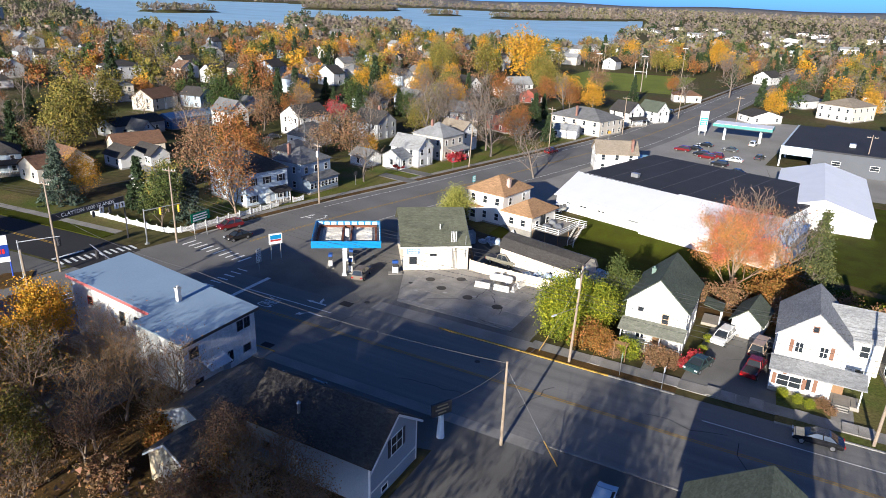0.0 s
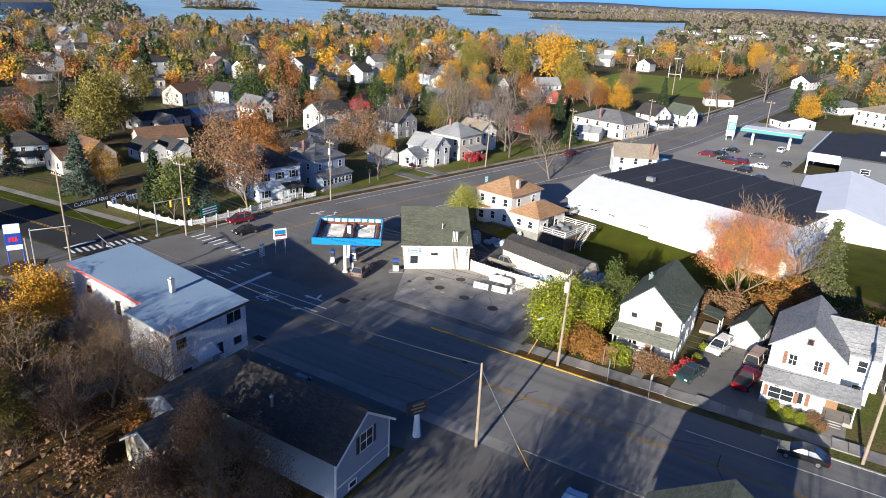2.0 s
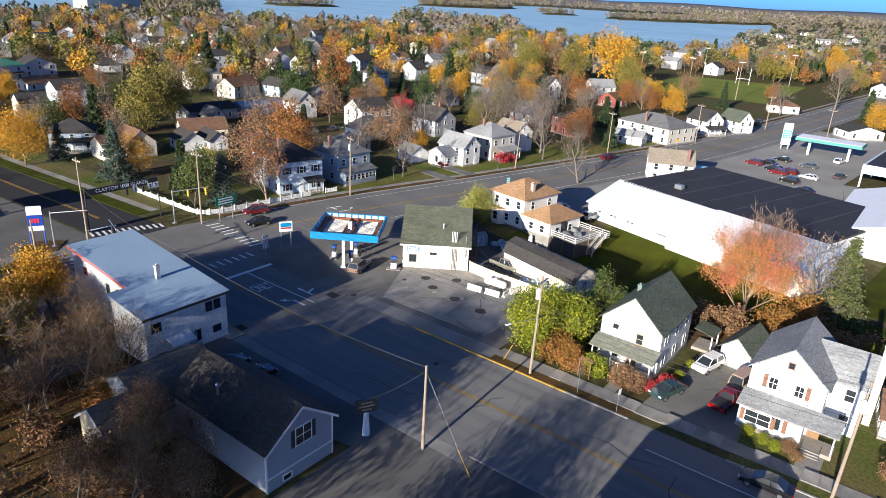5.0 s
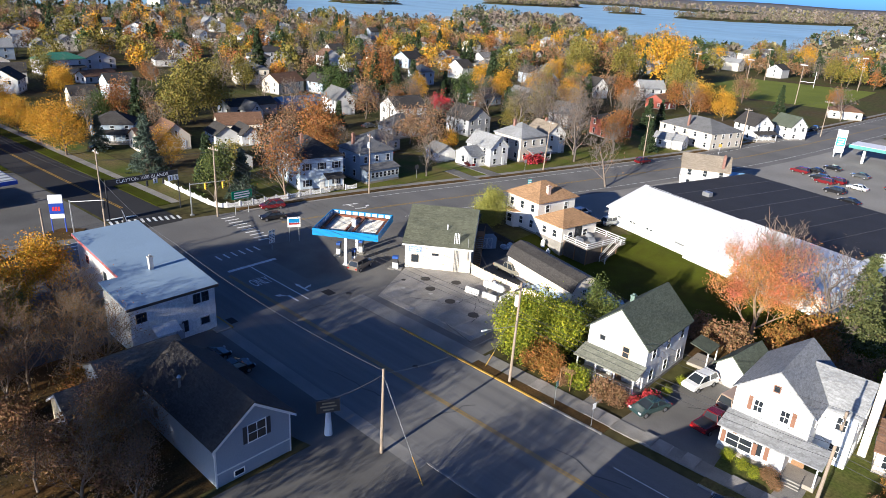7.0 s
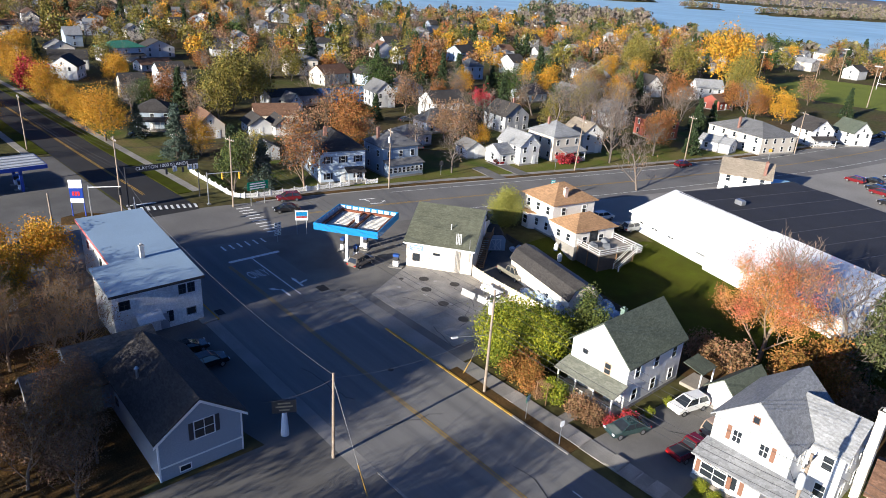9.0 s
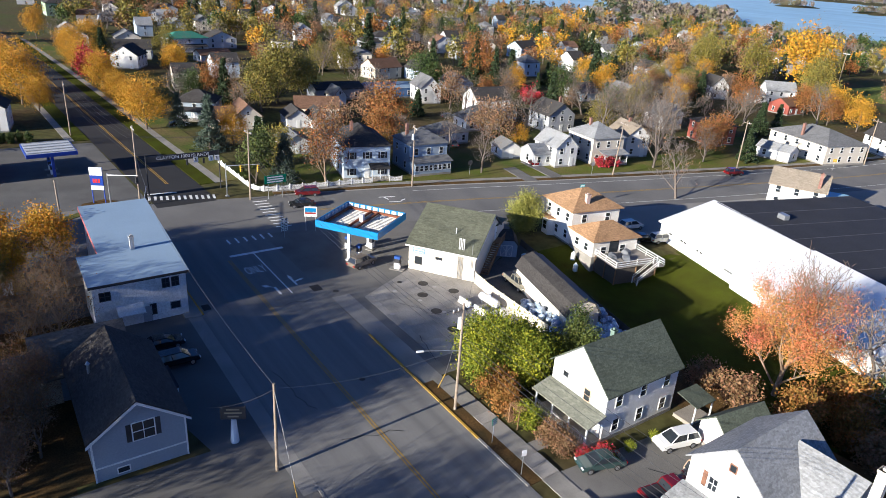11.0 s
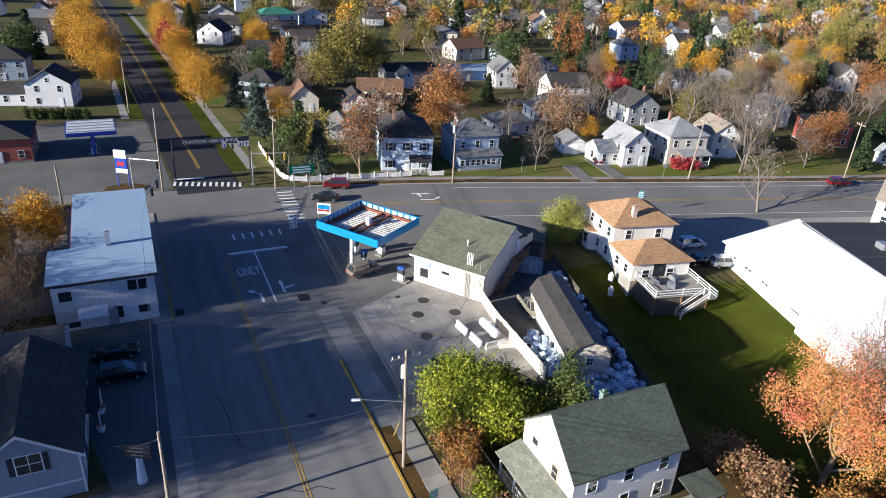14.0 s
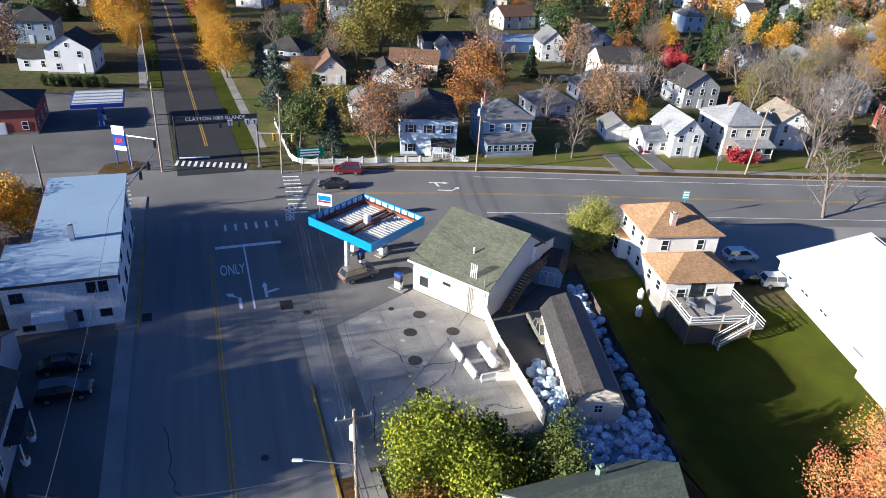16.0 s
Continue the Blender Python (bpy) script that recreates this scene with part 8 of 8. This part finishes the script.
cable([(-19.1, 50.2, 9.1), (-60, 50.8, 9.0), (-93.6, 54.7, 9.4)], 0.9, 0.024, WIRE_L, "pale service cable above the street")
cable([(-19.1, 50.2, 8.8), (-18.0, 68.9, 8.0)], 1.0, 0.02, WIRE_L, "pale service cable across the street")
cable([(-19.1, 50.2, 8.7), (-25.2, 46.2, 4.3)], 0.5, 0.018, WIRE, "thin cable to the grey shop")
cable([(-18.0, 68.9, 9.6), (-41.5, 89.2, 5.6)], 0.8, 0.02, WIRE, "service cable to the fuel station shop")
cable([(-18.0, 68.9, 9.0), (-14.0, 78.0, 5.2)], 0.3, 0.02, WIRE, "service cable to the white house")
cable([(13.5, 69.3, 9.0), (9.5, 77.6, 6.2)], 0.2, 0.02, WIRE, "service cable to the second white house")
# guys
cable([(-19.1, 50.2, 8.6), (-14.8, 50.0, 2.2)], 0.0, 0.016, STEEL, "steel guy wire of the service pole")
bm = bmesh.new()
tube(bm, (-14.8, 50.0, 2.2), (-13.2, 49.9, 0.0), 0.045, n=8)
single("guy_guard", bm, LINE_Y, "yellow plastic guard on a guy wire", "guy guard")
bm = bmesh.new()
tube(bm, (-21.6, 70.0, 2.3), (-22.6, 69.9, 0.0), 0.05, n=8)
single("guy_guard", bm, LINE_Y, "yellow plastic guard on a guy wire", "guy guard")
cable([(-18.0, 68.9, 11.0), (-21.6, 70.0, 2.3)], 0.0, 0.016, STEEL, "steel guy wire of the utility pole")


def sign_post(x, y, h, w, hh, face, material, label, z0=None, bars=False):
    s = root("road_sign", pose(x, y, 0, 0, 0, face), label, "sign")
    bm = bmesh.new()
    tube(bm, (0, 0, 0), (0, 0, h), 0.04, n=6)
    part("post", bm, STEEL, s)
    bm = bmesh.new()
    box(bm, -w / 2, w / 2, -0.075, -0.045, h - hh, h)
    b = part("panel", bm, material, s)
    if bars:
        bm = bmesh.new()
        for k in range(3):
            box(bm, -w * 0.42, w * 0.42, -0.09, -0.075, h - hh + hh * (0.12 + k * 0.3), h - hh + hh * (0.27 + k * 0.3))
        part("lettering", bm, PLASTICW, b)
    return s


sign_post(-7.5, 68.95, 2.9, 0.5, 0.65, 80, PLASTICW, "small white parking sign on a steel post")
sign_post(-12.4, 69.4, 3.0, 0.75, 0.8, 100, GREEN_SIGN, "small green street sign on a steel post", bars=True)
sign_post(-60.5, 129.5, 4.4, 1.0, 1.4, 75, mat("teal_board", (0.1, 0.4, 0.42), 0.5, 0.1), "tall teal store sign beside the street", bars=True)
sign_post(-86.3, 121.2, 3.2, 0.9, 0.9, 75, DARKSTEEL, "dark square sign seen from behind")
sign_post(-75.2, 148.0, 3.0, 0.8, 0.8, 75, STEEL, "small steel road sign by the kerb")
sign_post(-52.4, 212, 3.2, 0.9, 0.9, 40, LINE_Y, "yellow diamond road sign by the street")
for y in (75.9, 78.6):
    bm = bmesh.new()
    tube(bm, (-88.2, y, 0), (-88.2, y, 4.6), 0.06, n=6)
    if y < 76:
        gsn = root("direction_sign", pose(0, 0, 0), "large green direction sign on two posts", "sign")
    part("post", bm, STEEL, gsn)
bm = bmesh.new()
box(bm, -88.08, -88.04, 75.2, 79.4, 3.0, 4.6)
gp = part("panel", bm, GREEN_SIGN, gsn)
bm = bmesh.new()
for k in range(3):
    box(bm, -88.04, -88.02, 75.7, 78.7 + 0.2 * (k % 2), 3.2 + k * 0.45, 3.42 + k * 0.45)
part("lettering", bm, PLASTICW, gp)

# welcome sign over the side street
ws = root("welcome_sign", pose(-98.0, 63.6, 0, 0, 0, 90), "black gantry sign with white letters over the side street", "sign")
for u in (-6.5, 6.5):
    bm = bmesh.new()
    tube(bm, (u, 0, 0), (u, 0, 7.6), 0.13, 0.1, n=8)
    part("post", bm, DARKSTEEL, ws)
bm = bmesh.new()
box(bm, -6.4, 6.4, -0.08, 0.08, 6.35, 7.45)
wb_ = part("beam", bm, DARKSTEEL, ws)
text("CLAYTON 1000 ISLANDS", 0.85, pose(0, -0.1, 6.95, 90, 0, 0), PLASTICW, wb_, label="white capital letters")
for u, w in ((2.2, 0.8), (5.0, 0.9), (6.1, 0.9)):
    bm = bmesh.new()
    box(bm, u - w / 2, u + w / 2, -0.14, -0.1, 5.6, 6.6)
    q = part("lane_sign", bm, PLASTICW, ws, "white lane arrow sign")
    bm = bmesh.new()
    box(bm, u - 0.08, u + 0.08, -0.16, -0.14, 5.75, 6.4)
    box(bm, u - 0.25, u + 0.05, -0.16, -0.14, 6.25, 6.4)
    part("arrow", bm, DARKTRIM, q)
for u in (0.6, 3.6):
    bm = bmesh.new()
    box(bm, u - 0.17, u + 0.17, -0.35, -0.1, 5.3, 6.3)
    part("signal", bm, DARKSTEEL, ws)

YSIG = mat("signal_yellow", (0.6, 0.38, 0.02), 0.5, 0.15)


def signal_mast(x, y, h, tip, label, heads, hm=None):
    p = root("traffic_signal", pose(x, y, 0), label, "traffic signal", "traffic signals")
    bm = bmesh.new()
    tube(bm, (0, 0, 0), (0, 0, h), 0.13, 0.1, n=8)
    box(bm, -0.3, 0.3, -0.3, 0.3, 0, 0.25)
    part("mast", bm, STEEL, p)
    bm = bmesh.new()
    tube(bm, (0, 0, h - 0.3), (tip[0], tip[1], h + 0.1), 0.09, 0.06, n=8)
    part("arm", bm, STEEL, p)
    for t in heads:
        cx, cy = tip[0] * t, tip[1] * t
        bm = bmesh.new()
        box(bm, cx - 0.2, cx + 0.2, cy - 0.2, cy + 0.2, h - 1.35, h - 0.1, bevel=0.03)
        hd = part("signal_head", bm, hm or YSIG, p)
        for k in range(3):
            bm = bmesh.new()
            tube(bm, (cx + 0.2, cy, h - 1.15 + k * 0.42), (cx + 0.36, cy, h - 1.15 + k * 0.42), 0.13, n=8)
            part("visor", bm, DARKSTEEL, hd)
    return p


signal_mast(-92.6, 69.6, 6.2, (2.4, 5.6), "steel signal mast with two yellow signal heads", (0.45, 0.95))
signal_mast(-95.2, 50.2, 6.0, (3.5, 4.2), "steel signal mast with a green-grey signal head", (0.95,), DARKSTEEL)
signal_mast(-73.6, 51.2, 6.2, (-11, 3.0), "long steel signal mast beside the white building", (0.5, 0.8), DARKSTEEL)

# picket fence
pf = root("picket_fence", pose(0, 0, 0), "white picket fence with scalloped top along the corner", "fence")
PICK = mat("white_picket_paint", (0.8, 0.79, 0.77), 0.6, 0.15, 0.8, 8, 0.05)
fl = [(-114, 74.6), (-111.5, 74.6), (-109, 74.6), (-106.5, 74.7), (-104, 74.7), (-101.5, 74.8), (-99, 74.8), (-96.5, 74.9), (-94, 75.2), (-92.4, 76.6), (-91.8, 79), (-91.5, 81.5), (-91.2, 84), (-90.9, 86.5), (-90.5, 89), (-90.2, 91.5), (-89.9, 94), (-89.5, 96.4), (-89.2, 98.6), None, (-88.6, 102.2), (-88.0, 104.9)]
for a, b in zip(fl, fl[1:]):
    if a is None or b is None:
        continue
    L = math.hypot(b[0] - a[0], b[1] - a[1])
    m = Matrix.Translation((a[0], a[1], 0.1)) @ Matrix.Rotation(math.atan2(b[1] - a[1], b[0] - a[0]), 4, 'Z')
    n = 14
    for k in range(n):
        bm = bmesh.new()
        t = (k + 0.5) / n
        top = 1.15 - 0.22 * math.sin(math.pi * t)
        box(bm, L * t - 0.055, L * t + 0.055, -0.015, 0.015, 0.06, top)
        part("picket", bm, PICK, pf, m=m)
    for z in (0.25, 0.72):
        bm = bmesh.new()
        box(bm, 0, L, 0.015, 0.05, z, z + 0.08)
        part("rail", bm, PICK, pf, m=m)
    bm = bmesh.new()
    box(bm, -0.07, 0.07, -0.07, 0.07, 0, 1.3)
    part("post", bm, PICK, pf, m=m)

# fuel price sign of the shop, and the sign of the second station
ps = root("price_sign", pose(-70.4, 76.4, 0, 0, 0, 60), "white price sign with red and blue panel on two legs", "sign")
for u in (-0.8, 0.8):
    bm = bmesh.new()
    tube(bm, (u, 0, 0), (u, 0, 3.2), 0.07, n=6)
    part("leg", bm, STEEL, ps)
bm = bmesh.new()
box(bm, -1.05, 1.05, -0.15, 0.15, 2.6, 4.3)
pp = part("panel", bm, PLASTICW, ps)
for z0, z1, m_ in ((3.05, 3.35, RED_P), (3.4, 4.1, BLUE_P)):
    for s in (-1, 1):
        bm = bmesh.new()
        box(bm, -0.9, 0.9, s * 0.16 - 0.01, s * 0.16 + 0.01, z0, z1)
        part("stripe", bm, m_, pp)
rs = root("route_signs", pose(-69.5, 71.4, 0, 0, 0, 95), "stack of small white route shields on a post", "sign")
bm = bmesh.new()
tube(bm, (0, 0, 0), (0, 0, 3.4), 0.04, n=6)
part("post", bm, STEEL, rs)
for k in range(4):
    for u in (-0.32, 0.32):
        bm = bmesh.new()
        box(bm, u - 0.27, u + 0.27, -0.06, -0.04, 1.2 + k * 0.58, 1.68 + k * 0.58, bevel=0.005)
        q = part("shield", bm, PLASTICW, rs)
        bm = bmesh.new()
        box(bm, u - 0.14, u + 0.14, -0.075, -0.06, 1.35 + k * 0.58, 1.53 + k * 0.58)
        part("lettering", bm, DARKTRIM, q)
g2 = root("price_sign", pose(-97.4, 48.8, 0, 0, 0, 60), "blue and white fuel sign with red digits", "sign")
for u in (-1.0, 1.0):
    bm = bmesh.new()
    tube(bm, (u, 0, 0), (u, 0, 6.6), 0.1, n=8)
    part("leg", bm, mat("blue_post", (0.04, 0.08, 0.4), 0.4, 0.1), g2)
for z0, z1, m_ in ((5.2, 6.6, PLASTICW), (3.4, 5.15, mat("navy_sign", (0.02, 0.05, 0.3), 0.4, 0.1)), (2.6, 3.35, PLASTICW)):
    bm = bmesh.new()
    box(bm, -1.05, 1.05, -0.15, 0.15, z0, z1)
    part("panel", bm, m_, g2)
bm = bmesh.new()
for k in range(3):
    box(bm, -0.6 + k * 0.42, -0.3 + k * 0.42, -0.18, -0.15, 3.9, 4.6)
part("digits_panel", bm, mat("red_digits", (0.6, 0.02, 0.02), 0.5, 0.1), g2)
c2 = root("fuel_canopy", pose(-119.6, 44.0, 0, 0, 0, 92), "white topped fuel canopy with a dark blue fascia", "canopy")
bm = bmesh.new()
box(bm, -4.3, 4.3, -4.6, 4.6, 4.3, 5.0)
part("fascia", bm, MATS["navy_sign"], c2)
bm = bmesh.new()
box(bm, -4.1, 4.1, -4.4, 4.4, 5.0, 5.04)
part("deck", bm, mat("weathered_deck", (0.5, 0.52, 0.55), 0.7, 0.4, 0.6, 4), c2)
for k in range(5):
    bm = bmesh.new()
    box(bm, -4.0, 4.0, -4.1 + k * 2.0, -3.95 + k * 2.0, 5.04, 5.2)
    part("beam", bm, STEEL, c2)
for y in (-3, 3):
    bm = bmesh.new()
    box(bm, -0.25, 0.25, y - 0.25, y + 0.25, 0, 4.3)
    part("column", bm, MATS["navy_sign"], c2)
for y in (-3, 3):
    fuel_pump(-119.6 - y * 0.6, 44.0, 92)
sheet("planted_island", [(-94.5, 45.2), (-93.2, 49.5), (-96.6, 52.6), (-99.2, 49.6), (-98.0, 46)], 0.15, LITTER, "raised kerbed bed with leaves round the fuel sign", "traffic island", thick=0.15)
sheet("verge", [(-92.2, 45), (-86.0, 34), (-84, 24), (-86, 24), (-88, 34), (-94, 45)], 0.12, GRASS, "kerbed strip of dry grass beside the street", "verge", thick=0.12)

# monument sign by the grey shop
ms = root("shop_sign", pose(-24.8, 48.3, 0, 0, 0, 62), "black shop sign on a white tapered pillar", "sign")
bm = bmesh.new()
tube(bm, (0, 0, 0), (0, 0, 2.6), 0.42, 0.24, n=12)
part("pillar", bm, mat("pale_blue_pillar", (0.55, 0.6, 0.66), 0.6, 0.15), ms)
bm = bmesh.new()
box(bm, -1.15, 1.15, -0.14, 0.14, 2.6, 4.0, bevel=0.03)
sp = part("panel", bm, DARKTRIM, ms)
bm = bmesh.new()
for k, w in ((0, 0.5), (1, 0.8), (2, 0.6)):
    for s in (-1, 1):
        box(bm, -w, w, s * 0.15 - 0.005, s * 0.15 + 0.005, 2.85 + k * 0.38, 3.02 + k * 0.38)
part("lettering", bm, mat("gilt_letters", (0.25, 0.22, 0.15), 0.5, 0.2), sp)

# small things of the near gardens
mb = root("side_porch", pose(-5.9, 89.0, 0), "small white side porch with a grey roof", "porch")
bm = bmesh.new()
extrude(bm, [(-0.35, 2.9), (2.2, 2.4), (2.2, 2.5), (-0.35, 3.0)], 'y', 0, 3.2)
part("roof", bm, R_GREEN, mb)
for y in (0.1, 3.0):
    bm = bmesh.new()
    box(bm, 1.9, 2.05, y, y + 0.15, 0, 2.45)
    part("post", bm, TRIM, mb)
bm = bmesh.new()
box(bm, -0.3, 2.1, 0, 3.2, 0, 0.4)
part("floor", bm, WOOD, mb)
sb = house(17.4, 83.5, 8, 4.2, 6.5, 2.6, 1.6, 'x', BEIGE, R_BROWN, "old brown roofed shed behind the white house", storeys=1, cols=2, category="shed", name="shed")
for x, y0, y1 in ((11.0, 72.3, 75.4), (-9.9, 72.3, 75.0)):
    sheet("garden_path", [(x - 0.7, y0), (x + 0.7, y0), (x + 0.7, y1), (x - 0.7, y1)], 0.035, CONCRETE, "short concrete path to the porch", "path")
sheet("front_lawn", [(3.6, 72.4), (24, 72.4), (24, 92), (3.6, 92)], 0.014, GRASS, "leaf-strewn front lawn of the white house", "lawn")
chimney(wh2, 7.4, 7.6, 0, 9.6, 0.75, mat("cream_brick", (0.62, 0.58, 0.5), 0.9, 0.25, 2, 9, 0.2))
window(wh2, -1.6, -2.37, 1.0, 0, 2.4, 1.3, TRIM, 2, BROWNTRIM)
ar = root("garden_arbour", pose(-13.4, 72.9, 0), "weathered timber arbour over a garden gate", "arbour")
for x in (-0.7, 0.7):
    for y in (0, 0.8):
        bm = bmesh.new()
        box(bm, x - 0.05, x + 0.05, y - 0.05, y + 0.05, 0, 2.2)
        part("post", bm, WOODB, ar)
for k in range(5):
    bm = bmesh.new()
    box(bm, -0.9, 0.9, -0.05 + k * 0.2, 0.0 + k * 0.2, 2.2, 2.27)
    part("slat", bm, WOODB, ar)
bp = root("timber_deck", pose(-63.3, 41.0, 0), "old timber platform behind the white building", "deck")
bm = bmesh.new()
box(bm, -7.5, -2.0, -1.5, 1.9, 0.0, 1.4)
part("floor", bm, WOOD, bp)
for k in range(10):
    bm = bmesh.new()
    box(bm, -7.5 + k * 0.6, -7.4 + k * 0.6, -1.5, -1.4, 1.4, 2.4)
    part("baluster", bm, WOOD, bp)
for z in (1.8, 2.35):
    bm = bmesh.new()
    box(bm, -7.5, -2.0, -1.52, -1.38, z, z + 0.09)
    part("rail", bm, WOOD, bp)
# goal posts and lamp masts of the playing field
sheet("playing_field", [(-130, 345), (-58, 352), (-62, 452), (-128, 440)], 0.02, mat("field_turf", (0.17, 0.2, 0.035), 0.95, 0.3, 0.05, 1.5, 0.1, spec=0.1), "green playing field with goal posts", "field")
gpst = root("goal_posts", pose(-92, 430, 0, 0, 0, 8), "white goal posts on the playing field", "goal")
for u in (-3.5, 3.5):
    bm = bmesh.new()
    tube(bm, (u, 0, 0), (u, 0, 9), 0.12, n=6)
    part("post", bm, PLASTICW, gpst)
bm = bmesh.new()
tube(bm, (-3.5, 0, 3), (3.5, 0, 3), 0.12, n=6)
part("crossbar", bm, PLASTICW, gpst)
for x, y in ((-122, 350), (-118, 440), (-74, 352), (-70, 445), (-96, 348)):
    lm = root("lamp_mast", pose(x, y, 0), "tall pale lamp mast beside the field", "lamp mast", "field masts")
    bm = bmesh.new()
    tube(bm, (0, 0, 0), (0, 0, 18), 0.22, 0.14, n=8)
    part("shaft", bm, WOODPOLE, lm)
    bm = bmesh.new()
    box(bm, -1.5, 1.5, -0.1, 0.1, 17.2, 17.6)
    part("lamp_bar", bm, STEEL, lm)

# ---- slabs of the forecourt and the sidewalks ----


def clip_poly(poly, p, n):
    """The part of a convex polygon on the side of p that n points to."""
    out = []
    for i, a in enumerate(poly):
        b = poly[(i + 1) % len(poly)]
        da, db = (a - p).dot(n), (b - p).dot(n)
        if da >= 0:
            out.append(a)
        if da * db < 0:
            out.append(a.lerp(b, da / (da - db)))
    return out


SLAB = mat("concrete_slab", (0.35, 0.33, 0.3), 0.9, 0.4, 0.35, 9, 0.12, spec=0.25, obj=0.1, tint=(0.24, 0.225, 0.205))
for i in range(8):
    for j in range(5):
        c, s = math.cos(radians(6)), math.sin(radians(6))
        q = []
        for u, v in ((0, 0), (1, 0), (1, 1), (0, 1)):
            x, y = -53 + (i + u) * 3.9 - (0.03 if u else 0), 70 + (j + v) * 4.1 - (0.03 if v else 0)
            q.append(Vector((x * c + y * s * 0.35 - 8.7, y)))
        for k in range(len(PAD)):
            a, b = Vector(PAD[k]), Vector(PAD[(k + 1) % len(PAD)])
            d = b - a
            q = clip_poly(q, a, Vector((-d.y, d.x))) if len(q) > 2 else q
        if len(q) < 3:
            continue
        bm = bmesh.new()
        extrude(bm, [(v.x, v.y) for v in q], 'z', 0.0, 0.036 + 0.006 * rng.random())
        part("slab", bm, SLAB, pad)
for x0, y0, y1, walk_ in WALKS:
    bm = bmesh.new()
    box(bm, 0.02, 1.48, y0, y1, 0.0, 0.1)
    me = mesh_of(bm, "slab", SLAB)
    for i in range(30):
        part("slab", me, None, walk_, m=pose(x0 + i * 1.5, 0, rng.uniform(-0.005, 0.008), rng.uniform(-0.15, 0.15), rng.uniform(-0.2, 0.2), 0))

for x, y, a, b in ((-50.6, 68.3, 0.9, 0.7), (-51.8, 53.6, 0.8, 0.5)):
    sheet("drain_patch", rect(x - a, x + a, y - b, y + b), 0.032, ASPHALT_NEW, "dark asphalt patch round a street drain", "road patch")

# sealed cracks in the forecourt and the street
crng = random.Random(5)
for x, y, a, n in ((-42, 76, 20, 7), (-36, 80, 100, 6), (-31, 77, 130, 6), (-40, 84, -10, 7), (-29, 84, 60, 5), (-33, 74.2, 5, 6), (-20, 57, 80, 6), (-34, 55.5, 10, 9), (-8, 63, 5, 8), (2, 56, 92, 7), (-48, 61, 85, 6), (-2, 80, 20, 5)):
    p, line = Vector((x, y)), []
    for k in range(n):
        line.append(p.copy())
        t = radians(a + crng.uniform(-28, 28))
        p += Vector((math.cos(t), math.sin(t))) * crng.uniform(0.7, 1.5)
    bm = bmesh.new()
    ribbon(bm, line, -0.035, 0.035, 0.047)
    ob = single("crack_seal", bm, ASPHALT_NEW, "dark sealed crack in the pavement", "crack", kind="structure")
    if ob.data.polygons[0].normal.z < 0:
        ob.data.flip_normals()
